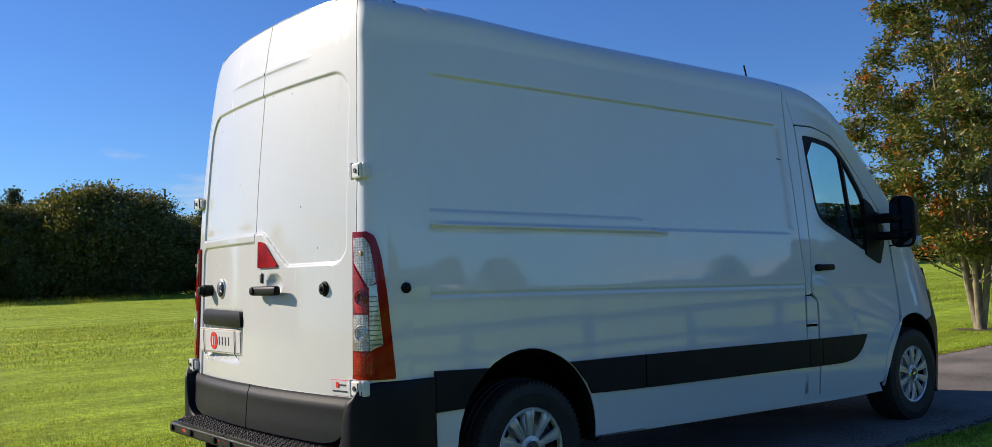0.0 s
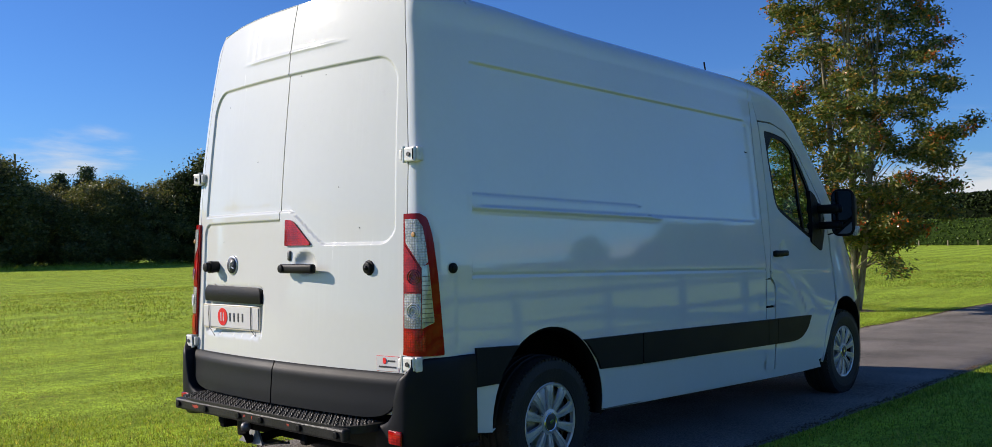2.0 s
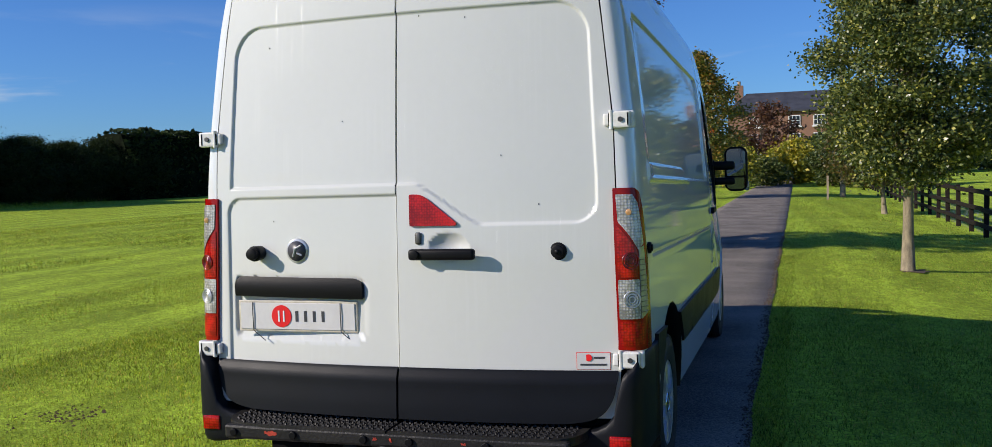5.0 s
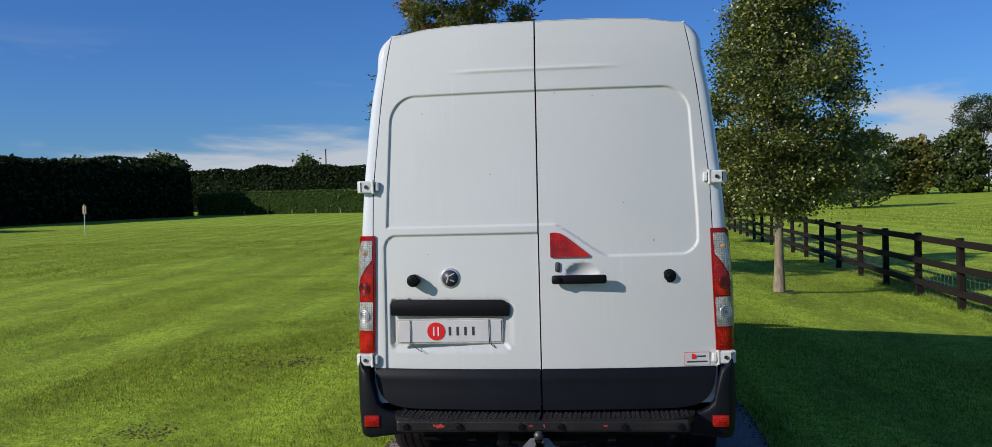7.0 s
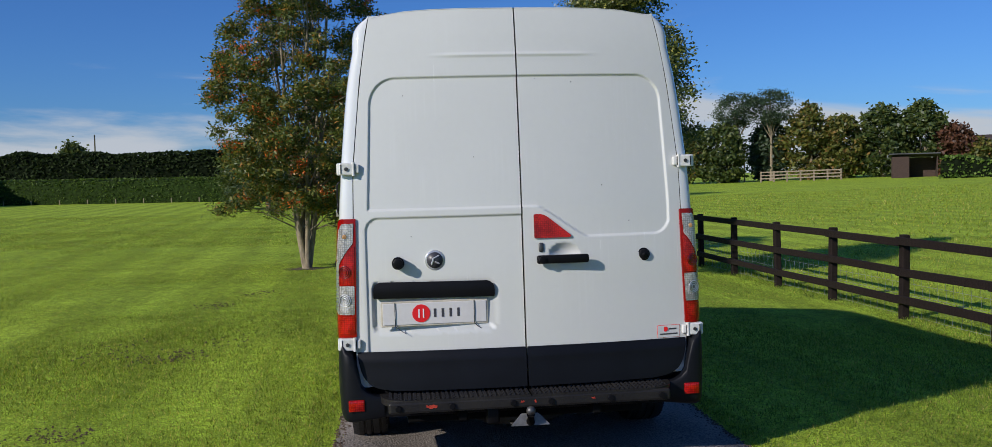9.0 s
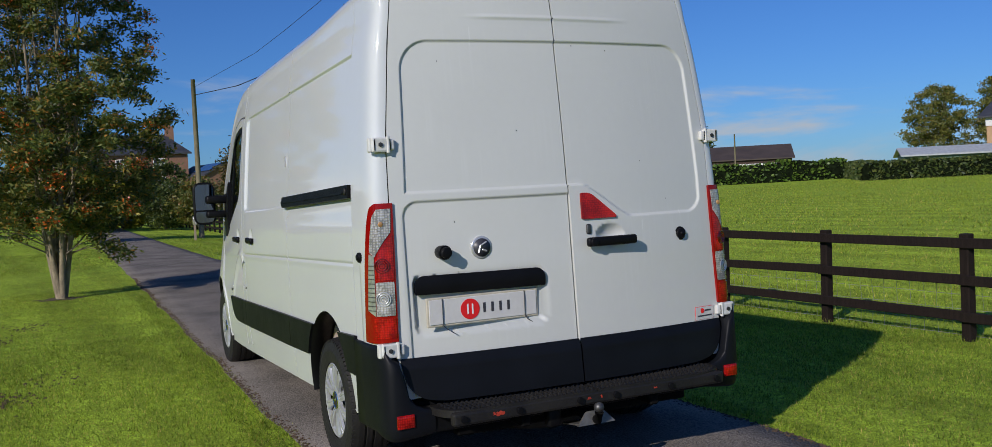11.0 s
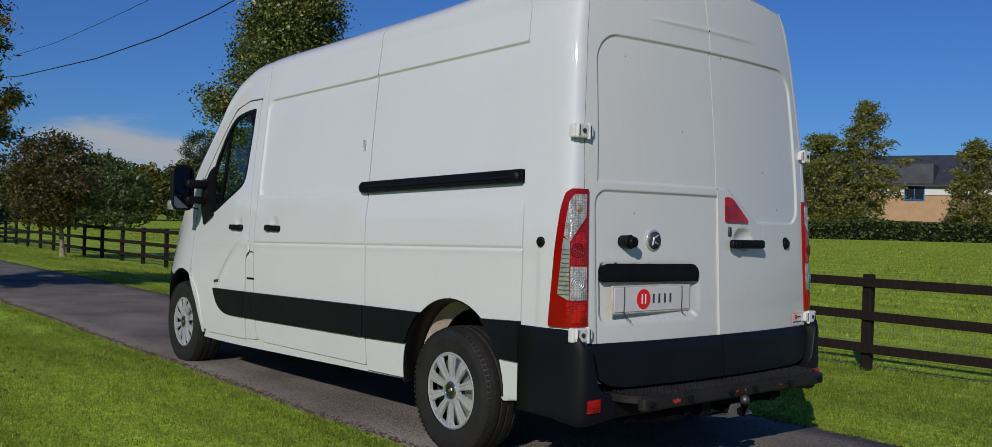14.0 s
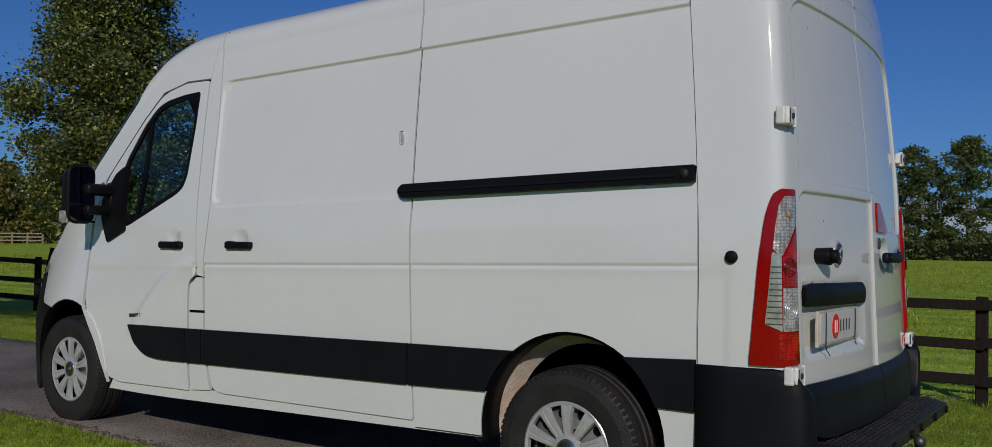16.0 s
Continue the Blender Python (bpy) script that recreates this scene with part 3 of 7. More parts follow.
def rear_y(x, z):
    return soft_table(BACK, z, 0.08) + 0.075 * (abs(x) / 0.92) ** 2.0


DOOR_EDGE = [(0.3, 0.905), (0.69, 0.916), (0.8, 0.920), (1.67, 0.900), (2.15, 0.850), (2.40, 0.812), (2.54, 0.785)]


def seam_y(z):
    return 0.42 + 0.7 * lean(z)


def groove(d, w, depth):
    return -depth * math.exp(-(d / w) ** 2)


def belt_detail(y, zb):
    d = groove(zb - 1.100, 0.008, 0.007) if 0.3 < y < 3.42 else 0.0
    d -= 0.004 * sstep(1.10, 1.06, zb) * sstep(0.55, 0.70, zb)
    return d


def dish(y, zb, cy, cz, ry, rz, depth):
    q = ((y - cy) / ry) ** 2 + ((zb - cz) / rz) ** 2
    return -depth * (1 - q) ** 1.2 if q < 1 else 0.0


def swoosh(y, zb):
    """The curved line pressed into each front door."""
    d = 0.0
    if 3.4 < y < 4.15:
        line = 1.10 - 0.42 * ((y - 3.4) / 0.6) ** 2.0
        k = zb - line
        d = 0.010 * sstep(-0.10, 0.0, k) * sstep(0.06, 0.0, k) * sstep(4.12, 3.8, y)
    return d


def left_detail(y, zb):
    d = belt_detail(y, zb)
    d -= 0.013 * sstep(0.004, -0.012, rect_dist(y, zb, 1.0, 3.275, 1.415, 2.125, 0.07))
    if y < 1.9:
        d = belt_detail(y, zb) - 0.013 * sstep(0.004, -0.012, zb - 2.128) * sstep(1.25, 1.40, zb)
    d += dish(y, zb, 3.60, 1.238, 0.062, 0.062, 0.013) + dish(y, zb, 3.02, 1.230, 0.066, 0.064, 0.013)
    return d + swoosh(y, zb)


def right_detail(y, zb):
    d = belt_detail(y, zb)
    d -= 0.014 * sstep(0.004, -0.012, rect_dist(y, zb, 0.30, 3.22, 1.425, 2.135, 0.06)) * sstep(0.42, 0.62, y)
    if 0.3 < y < 2.05:
        edge = 1.487 - 0.07 * sstep(1.80, 1.98, y)
        d += 0.011 * sstep(0.008, -0.008, zb - edge) * sstep(1.400, 1.420, zb) * sstep(0.40, 0.44, y)
    d += dish(y, zb, 3.60, 1.238, 0.062, 0.062, 0.013)
    return d + swoosh(y, zb)


def side_field(s, extra=0.0, detail=True):
    which = left_detail if s < 0 else right_detail

    def f(y, zb):
        x = body_x(y, zb) + extra + (which(y, zb) if detail else 0.0)
        return (s * x, y, zr(y, zb))
    return f


def door_detail(x, z):
    """How far the rear doors' skin lies forward of its plane."""
    d = 0.0
    xt = x * (1.0 + 0.055 * max(0.0, z - 1.45))
    r = rect_dist(xt, z, -0.828, 0.832, 1.16, 2.158, 0.14)
    if x < 0.0:
        r = max(r, (1.445 - z))
    else:
        low = 1.445 - 0.172 * (0.75 * min(1.0, max(0.0, (x - 0.085) / 0.27)) + 0.25 * sstep(0.085, 0.355, x))
        r = max(r, (low - z) * 0.88)
        if x > 0.6:
            r = max(r, rect_dist(xt, z, -0.9, 0.836, 1.272, 2.9, 0.10))
    d += 0.011 * sstep(0.005, -0.009, r)
    if x < 0.0:
        r2 = rect_dist(x, z, -0.845, 0.4, 0.4, 1.405, 0.07)
        d += 0.011 * sstep(0.005, -0.010, r2)
        d += 0.022 * sstep(0.006, -0.016, rect_dist(x, z, -0.818, -0.158, 0.79, 1.062, 0.04))
    d -= 0.006 * math.exp(-((z - 2.275) / 0.010) ** 2) * sstep(0.50, 0.30, abs(x + 0.01))
    q = ((x - 0.225) / 0.088) ** 2 + ((z - 1.185) / 0.060) ** 2
    if q < 1:
        d += 0.030 * (1 - q) ** 1.1
    return d


def rear_field(out=0.0, detail=True):
    def f(x, z):
        return (x, rear_y(x, z) - out + (door_detail(x, z) if detail else 0.0), z)
    return f


def corner_field(s, out=0.0):
    """The rounded rear corner: u = 0 at the door's edge, 1 where the flank begins, 2 at the seam."""
    def f(u, z):
        xd = lerp_table(DOOR_EDGE, z)
        y0, ye = rear_y(xd, z), seam_y(z)
        yb = 0.285 + 0.7 * lean(z)
        zb = z + RAKE * (ye - 1.0)
        if u <= 1:
            xs = max(xd + 0.004, body_x(yb, z + RAKE * (yb - 1.0)))
            a, b, c, d = (1 - u) ** 3, 3 * u * (1 - u) ** 2, 3 * u * u * (1 - u), u ** 3
            x = a * xd + b * (xd + 0.95 * (xs - xd)) + c * (xs + 0.001) + d * xs
            y = a * y0 + b * (y0 + 0.007) + c * (y0 + 0.030) + d * yb
            nx, ny = 0.25 + 0.75 * u, -(1 - u)
        else:
            y = yb + (u - 1) * (ye - yb)
            x = body_x(y, z + RAKE * (y - 1.0))
            x += (belt_detail if s < 0 else right_detail)(y, z + RAKE * (y - 1.0)) * sstep(1.0, 1.3, u)
            nx, ny = 1.0, 0.0
        k = math.hypot(nx, ny)
        return (s * (x + out * nx / k), y + out * ny / k, z)
    return f


van = thing("van", "white panel van with black lower trim, parked on the drive", "van", m=Matrix.Translation((0.006, 0, 0)) @ Matrix.Rotation(0.0060, 4, "Z") @ Matrix.Rotation(-0.0050, 4, "Y"))
REAR_ARCH, FRONT_ARCH = (0.985, 0.395, 0.430), (4.682, 0.430, 0.445)
GAP = 0.0052

WIN = [(3.475, 2.090), (3.63, 2.086), (3.86, 2.058), (4.01, 1.925), (4.16, 1.735), (4.235, 1.555), (4.20, 1.35), (4.10, 1.325), (3.79, 1.435), (3.56, 1.520), (3.515, 1.60), (3.482, 1.90)]
WIN_R = [0.03, 0.03, 0.10, 0.05, 0.05, 0.05, 0.05, 0.05, 0.05, 0.08, 0.06, 0.05]
DOOR = [(3.405, 2.150), (3.62, 2.158), (3.84, 2.114), (4.01, 1.968), (4.23, 1.754), (4.37, 1.618), (4.475, 1.36), (4.49, 1.09), (4.485, 0.86), (4.33, 0.63), (4.215, 0.42), (4.10, 0.395), (3.43, 0.395), (3.445, 0.80), (3.450, 1.00), (3.385, 1.04), (3.380, 1.09), (3.40, 1.30)]
DOOR_R = [0.02, 0.06, 0.08, 0.05, 0.05, 0.10, 0.06, 0.05, 0.08, 0.10, 0.03, 0.03, 0.01, 0.05, 0.04, 0.03, 0.02, 0.05]
SLIDE = [(3.352, 2.43), (3.295, 2.10), (3.283, 1.90), (3.293, 1.41), (3.318, 1.16), (3.302, 0.88), (3.295, 0.74), (3.235, 0.42), (3.15, 0.40), (1.80, 0.385), (1.805, 0.57), (1.822, 0.86), (1.848, 1.39), (1.862, 2.14), (1.885, 2.43)]
SLIDE_R = [0.0, 0.05, 0.05, 0.05, 0.03, 0.03, 0.03, 0.05, 0.03, 0.02, 0.03, 0.03, 0.05, 0.05, 0.0]
ARCH_PTS = [p for p in arc(REAR_ARCH[0], REAR_ARCH[1], REAR_ARCH[2], -5, 185, 26)]


def rear_edge(n=12):
    """The flank's rear edge, from the roof down to the sill."""
    zs = [2.43 - (2.43 - 0.36) * i / n for i in range(n + 1)]
    return [(seam_y(z), z) for z in zs]


SIDE_CUTS = ([3.262, 3.268, 3.274, 3.280] + [c + 0.0105 * k for c in (3.02, 3.60) for k in range(-7, 8)], [1.158 + 0.0105 * k for k in range(15)] + [1.082, 1.09, 1.096, 1.1, 1.104, 1.11, 1.118, 1.40, 1.406, 1.412, 1.418, 1.424, 1.43, 1.48, 1.486, 1.492, 1.498, 2.105, 2.11, 2.116, 2.122, 2.128, 2.134, 2.14, 2.146])
EDGE_CUTS = [0.772 + 0.0052 * k for k in range(16)]
REAR_CUTS = ([-c for c in EDGE_CUTS] + EDGE_CUTS + [k * (0.655 + 0.0098 * i) for i in range(12) for k in (-1, 1)] + [0.135 + 0.0125 * k for k in range(15)], [1.126 + 0.010 * k for k in range(13)] + [1.258 + 0.0052 * k for k in range(8)] + [1.30 + 0.012 * k for k in range(7)] + [1.388 + 0.0052 * k for k in range(14)] + [2.02 + 0.0095 * k for k in range(12)] + [2.130 + 0.0052 * k for k in range(8)] + [2.256, 2.264, 2.27, 2.275, 2.28, 2.286, 2.294])


def side_parts(s):
    """Skin, door, glass and trim of one flank; s = -1 for the nearside with the sliding door."""
    f = side_field(s)
    fl = s < 0
    st = (0.045, 0.022)
    # rear flank with the wheel arch cut out
    front = SLIDE[9:] if fl else [(3.30, 0.40), (3.302, 0.88), (3.318, 1.16), (3.293, 1.41), (3.283, 1.90), (3.295, 2.10), (3.352, 2.43)]
    lower = [(REAR_ARCH[0] + 0.43, 0.356)]
    out = rear_edge() + [(0.56, 0.36)] + [p for p in reversed(ARCH_PTS)] + lower + ([(1.80, 0.356)] if fl else [(3.30, 0.356)]) + list(front)
    skin = [(p[0], 2.431) if q[1] == 2.43 else p for p, q in zip(inset(out, GAP), out)]
    if not fl:
        skin[:13] = out[:13]
    sheet("rear_side_panel" if fl else "load_side_panel", skin, f, PAINT, van, step=st, flip=fl, cuts=SIDE_CUTS)
    if fl:
        sd = sheet("sliding_door", [(p[0], 2.431) if p[1] > 2.42 else p for p in inset(rounded(SLIDE, SLIDE_R), GAP)], f, PAINT, van, step=st, flip=True, cuts=SIDE_CUTS)
    else:
        sd = None
    # front door with its window opening
    win = rounded(WIN, WIN_R)
    door = sheet("front_door", inset(rounded(DOOR, DOOR_R), GAP), f, PAINT, van, holes=[win], step=st, flip=fl, depth=0.04)
    ring = inset(win, 0.030)
    sheet("window_seal", win, side_field(s, -0.004, False), BLACK, door, "black rubber window surround", holes=[ring], flip=fl, depth=0.012)
    g = sheet("window_glass", inset(win, 0.012), side_field(s, -0.012, False), GLASS, door, "tinted door glass", flip=fl, depth=0.0, step=(0.2, 0.2))
    g.visible_shadow = False
    sheet("window_bar", [(3.925, 2.01), (3.955, 1.985), (3.975, 1.60), (4.03, 1.34), (4.00, 1.345), (3.945, 1.60)], side_field(s, -0.006, False), BLACK, door, flip=fl, depth=0.02)
    # centre pillar, sill, flap
    pillar = [(3.365, 2.43), (3.400, 2.156), (3.398, 1.30), (3.377, 1.10), (3.378, 1.045), (3.325, 1.035), (3.322, 1.16), (3.297, 1.41), (3.288, 1.90), (3.300, 2.10), (3.356, 2.43)]
    sheet("centre_pillar", pillar, side_field(s, -0.001), PAINT, van, step=st, flip=fl)
    sheet("side_flap", inset([(3.306, 0.845), (3.320, 1.035), (3.380, 1.036), (3.440, 0.99), (3.438, 0.845)], GAP), f, PAINT, van, step=st, flip=fl, cuts=SIDE_CUTS)
    sheet("pillar_foot", inset([(3.300, 0.74), (3.306, 0.840), (3.438, 0.840), (3.420, 0.40), (3.245, 0.41)], GAP), f, PAINT, van, step=st, flip=fl, cuts=SIDE_CUTS)
    sheet("sill", [(1.42, 0.350), (1.80, 0.352), (1.80, 0.396), (3.20, 0.412), (4.18, 0.406), (4.22, 0.352), (3.9, 0.344), (3.6, 0.342)], side_field(s, -0.012, False), PAINT, van, step=st, flip=fl, depth=0.06)
    # cab side over the door, to the windscreen
    up = [(3.365, 2.43)] + [(y, soft_table(TOP, y, 0.06) - pillar_drop(y)) for y in (3.5, 3.6, 3.7, 3.8, 3.9, 4.0, 4.1, 4.2, 4.3, 4.4, 4.5, 4.6, 4.7, 4.8, 4.9, 5.0)]
    down = [(4.75, 1.40), (4.478, 1.372), (4.374, 1.622), (4.234, 1.760), (4.014, 1.974), (3.844, 2.120), (3.62, 2.164), (3.403, 2.157)]
    sheet("cab_side", up + down, side_field(s, 0.0, False), PAINT, van, step=(0.04, 0.03), flip=fl)
    # front wing
    wing = [(4.482, 1.366), (4.75, 1.394), (5.02, 1.33), (5.15, 1.19), (5.16, 1.05), (5.10, 0.86), (5.07, 0.84)]
    wing += arc(FRONT_ARCH[0], FRONT_ARCH[1], FRONT_ARCH[2], 60, 180, 18) + [(4.225, 0.40), (4.335, 0.62), (4.491, 0.856), (4.496, 1.09)]
    sheet("front_wing", inset(wing, GAP), side_field(s, 0.004, False), PAINT, van, step=st, flip=fl)
    # headlamp and front bumper corner
    sheet("headlamp", [(5.03, 1.325), (5.155, 1.19), (5.165, 1.05), (5.28, 1.04), (5.26, 1.14), (5.15, 1.27)], side_field(s, 0.003, False), CLEAR, van, "clear headlamp", flip=fl, step=(0.04, 0.04))
    bump = [(5.10, 0.85), (5.165, 1.04), (5.30, 1.03), (5.40, 0.80), (5.44, 0.45), (5.38, 0.30), (5.20, 0.26), (5.135, 0.30)] + arc(FRONT_ARCH[0], FRONT_ARCH[1], FRONT_ARCH[2] + 0.01, -12, 60, 12)
    sheet("front_bumper_corner", bump, side_field(s, 0.006, False), BLACK, van, flip=fl, step=(0.04, 0.04))
    # lower rubbing strips
    e = side_field(s, 0.013, False)
    c = 1.83 if fl else 1.79
    arch_edge = [(REAR_ARCH[0] + REAR_ARCH[2] * math.cos(radians(a)), REAR_ARCH[1] + REAR_ARCH[2] * math.sin(radians(a))) for a in (22, 30, 38, 46, 53)]
    back_edge = [(REAR_ARCH[0] + REAR_ARCH[2] * math.cos(radians(a)), REAR_ARCH[1] + REAR_ARCH[2] * math.sin(radians(a))) for a in (126, 134, 142, 150, 158)]
    for pts, rr in (
        ([(3.452, 0.745), (3.995, 0.748), (3.93, 0.64), (3.83, 0.575), (3.70, 0.558), (3.452, 0.556)], [0.006, 0.015, 0.04, 0.06, 0.05, 0.006]),
        ([(3.307, 0.745), (3.446, 0.745), (3.446, 0.556), (3.307, 0.556)], 0.006),
        ([(c, 0.742), (3.300, 0.745), (3.300, 0.556), (c, 0.552)], 0.008),
        ([(p[0] + 0.004, p[1]) for p in arch_edge] + [(c - 0.008, 0.742), (c - 0.008, 0.552)], 0.0),
        ([(p[0] - 0.004, p[1]) for p in back_edge] + [(0.425, 0.552), (0.425, 0.750)], 0.0),
    ):
        if not fl:
            pts = [(y, z + (0.010 if z > 0.65 else 0.024)) for y, z in pts]
        sheet("rubbing_strip", rounded(pts, rr) if rr else pts, e, TRIM, van, "charcoal plastic rubbing strip", flip=fl, depth=0.02, step=(0.08, 0.03))
    # arch lips and liners
    for (cy, cz, r), a0, a1, w in ((REAR_ARCH, -8, 188, 0.30), (FRONT_ARCH, -14, 180, 0.30)):
        verts, faces = [], []
        n = 30
        for i in range(n + 1):
            a = radians(a0 + (a1 - a0) * i / n)
            y, zb = cy + r * math.cos(a), cz + r * math.sin(a)
            x = body_x(y, zb)
            for dx, dr in ((0.0, 0.0), (-0.02, -0.010), (-0.11, -0.012), (-0.12, 0.03), (-w, 0.05), (-w - 0.12, -0.05)):
                yy, zz = cy + (r + dr) * math.cos(a), cz + (r + dr) * math.sin(a)
                verts.append((s * (x + dx), yy, zr(yy, zz)))
        for i in range(n):
            for k in range(5):
                faces.append((i * 6 + k, i * 6 + k + 1, i * 6 + k + 7, i * 6 + k + 6))
        place("wheel_arch_liner", mesh_from("wheel_arch_liner", verts, faces, BLACK, True), van, "dark wheel arch liner")
    if fl:
        # dusty pale lip at the front of the rear arch
        pts = [(REAR_ARCH[0] + 0.415 * math.cos(radians(a)), REAR_ARCH[1] + 0.415 * math.sin(radians(a))) for a in range(-8, 122, 6)]
        verts, faces = [], []
        for y, zb in pts:
            k = (math.hypot(y - REAR_ARCH[0], zb - REAR_ARCH[1]))
            for dx, q in ((-0.125, 1.02), (-0.20, 0.90)):
                yy, zz = REAR_ARCH[0] + (y - REAR_ARCH[0]) * q, REAR_ARCH[1] + (zb - REAR_ARCH[1]) * q
                verts.append((-(body_x(y, zb) + dx), yy, zr(yy, zz)))
        faces = [(2 * i, 2 * i + 1, 2 * i + 3, 2 * i + 2) for i in range(len(pts) - 1)]
        place("arch_inner_lip", mesh_from("arch_inner_lip", verts, faces, RUST, True), van, "dusty rust-stained inner arch")
    # round black plug
    p = Vector(side_field(s)(0.29, 1.135))
    bm = cyl_bm(0.024, 0.018, (s * 0.006, 0, 0), "x", 24, bevel=0.005)
    cyl_bm(0.014, 0.010, (s * 0.016, 0, 0), "x", 20, bm=bm, bevel=0.003)
    part("side_door_buffer", bm, BLACK, van, "round black rubber buffer", True, Matrix.Translation(p))
    # handles
    for hy in ([3.61, 3.02] if fl else [3.535]):
        q = Vector(side_field(s, 0.010, False)(hy, 1.213 if hy > 3.3 else 1.205))
        bm = box_bm((0.034, 0.205, 0.040), (0, 0, 0), 0.012, 3)
        box_bm((0.026, 0.060, 0.044), (s * 0.002, -0.065 if hy > 3.3 else 0.065, 0), 0.008, 2, bm=bm)
        h = part("door_handle", bm, BLACK, sd if (fl and hy < 3.3) else door, "black plastic pull handle", True, Matrix.Translation(q))
    # mirror: sail, two arms, housing with two glasses, indicator
    bm = box_bm((0.26, 0.085, 0.070), (s * 0.985, 4.30, 1.47), 0.022, 3)
    box_bm((0.26, 0.080, 0.060), (s * 0.985, 4.30, 1.345), 0.020, 3, bm=bm)
    box_bm((0.06, 0.07, 0.26), (s * 0.93, 4.30, 1.39), 0.02, 2, bm=bm)
    part("mirror_arm", bm, BLACK, door, smooth=True)
    sail = rounded([(4.150, 1.70), (4.245, 1.66), (4.385, 1.50), (4.372, 1.38), (4.290, 1.235), (4.095, 1.305), (4.135, 1.42)], [0.02, 0.03, 0.03, 0.03, 0.02, 0.02, 0.03])
    sheet("mirror_sail", sail, side_field(s, 0.012, False), BLACK, door, "black mirror mounting triangle", flip=fl, depth=0.03)
    house = bmesh.new()
    bmesh.ops.create_cube(house, size=1.0, matrix=Matrix.Translation((s * 1.125, 4.365, 1.44)) @ Matrix.Diagonal((0.19, 0.11, 0.37, 1)))
    for v in house.verts:
        if v.co.y > 4.36:
            v.co.x = s * 1.125 + (v.co.x - s * 1.125) * 0.72
            v.co.z = 1.45 + (v.co.z - 1.45) * 0.80
    bmesh.ops.bevel(house, geom=[e for e in house.edges if abs(e.verts[0].co.y - e.verts[1].co.y) > 0.05], offset=0.062, segments=6, profile=0.5, affect="EDGES")
    bmesh.ops.bevel(house, geom=[e for e in house.edges if abs(e.verts[0].co.y - e.verts[1].co.y) < 0.01 and e.calc_face_angle(0) > 0.8], offset=0.016, segments=3, profile=0.5, affect="EDGES")
    mh = part("mirror_housing", house, BLACK, door, smooth=True)
    for gname, glabel, z0, z1, rb, rt in (("mirror_glass", "main mirror glass", 1.385, 1.603, 0.010, 0.046), ("blind_spot_mirror", "wide-angle mirror glass", 1.279, 1.371, 0.042, 0.010)):
        oval = rounded([(s * 1.125 - 0.074, z0), (s * 1.125 + 0.074, z0), (s * 1.125 + 0.074, z1), (s * 1.125 - 0.074, z1)], [rb, rb, rt, rt])
        sheet(gname, oval, (lambda x, z: (x, 4.306, z)), MIRROR, mh, glabel, depth=0.005, step=(0.2, 0.3), close=True)
    part("mirror_indicator", box_bm((0.035, 0.07, 0.075), (s * 1.208, 4.355, 1.30), 0.012, 2), CLEAR, mh, "clear indicator lens", True)
    # rear corner, lamp, hinges
    top = 2.43
    cf = corner_field(s)
    cu = 1.985 if fl else 2.0
    sheet("corner_panel", [(0.010, 0.70), (cu, 0.70), (cu, 2.50), (1.0, 2.503), (0.010, 2.506)], cf, PAINT, van, step=(0.07, 0.04), flip=fl, cuts=((), [2.33 + 0.016 * k for k in range(11)]))
    seal = [(s * (lerp_table(DOOR_EDGE, z) + w), z) for w, zs in ((-0.010, (0.70, 1.2, 1.67, 2.15, 2.49)), (0.004, (2.49, 2.15, 1.67, 1.2, 0.70))) for z in zs]
    sheet("door_seal", seal, rear_field(-0.005, False), SEALBLACK, van, "black rubber door seal", flip=(not fl) * 0, depth=0.01, step=(0.2, 0.05))
    lamp = sheet("tail_lamp", rounded([(-0.06, 0.772), (0.86, 0.764), (0.81, 0.96), (0.76, 1.14), (0.67, 1.31), (0.56, 1.385), (0.38, 1.405), (-0.06, 1.405)], [0.01, 0.02, 0.06, 0.06, 0.06, 0.05, 0.05, 0.01]), corner_field(s, 0.014), RED, van, "tall red and clear tail lamp", flip=fl, depth=0.03, step=(0.08, 0.04))
    for nm, pts, m, lab in (
        ("indicator_lens", [(-0.02, 1.380), (0.36, 1.378), (0.52, 1.345), (0.60, 1.27), (0.66, 1.185), (0.47, 1.160), (0.00, 1.272)], CLEAR, "clear indicator lens"),
        ("brake_lens", [(-0.03, 1.262), (0.44, 1.150), (0.45, 1.055), (-0.03, 1.055)], REDLIT, "bright red brake lens"),
        ("reversing_lens", [(-0.03, 1.046), (0.455, 1.046), (0.475, 0.892), (-0.03, 0.892)], CLEAR, "clear reversing lens"),
        ("side_lens", [(0.475, 1.165), (0.672, 1.176), (0.800, 0.915), (0.495, 0.890)], RIB, "ribbed clear side lens"),
        ("fog_lens", [(-0.03, 0.880), (0.58, 0.880), (0.60, 0.790), (-0.03, 0.790)], REDLIT, "red lower lens"),
    ):
        sheet(nm, rounded([(u * 0.86 if u > 0 else u, z) for u, z in pts], 0.012, 3), corner_field(s, 0.0175), m, lamp, lab, flip=fl, depth=0.004, step=(0.06, 0.04))
    for i in range(11):
        z = 0.915 + 0.0205 * i
        wide = 0.800 - 0.125 * (z - 0.905) / 0.255
        sheet("lens_rib", [(0.425, z), (wide * 0.86 - 0.01, z), (wide * 0.86 - 0.01, z + 0.004), (0.425, z + 0.004)], corner_field(s, 0.020), RIBLINE, lamp, flip=fl, depth=0.004, step=(0.2, 0.2))
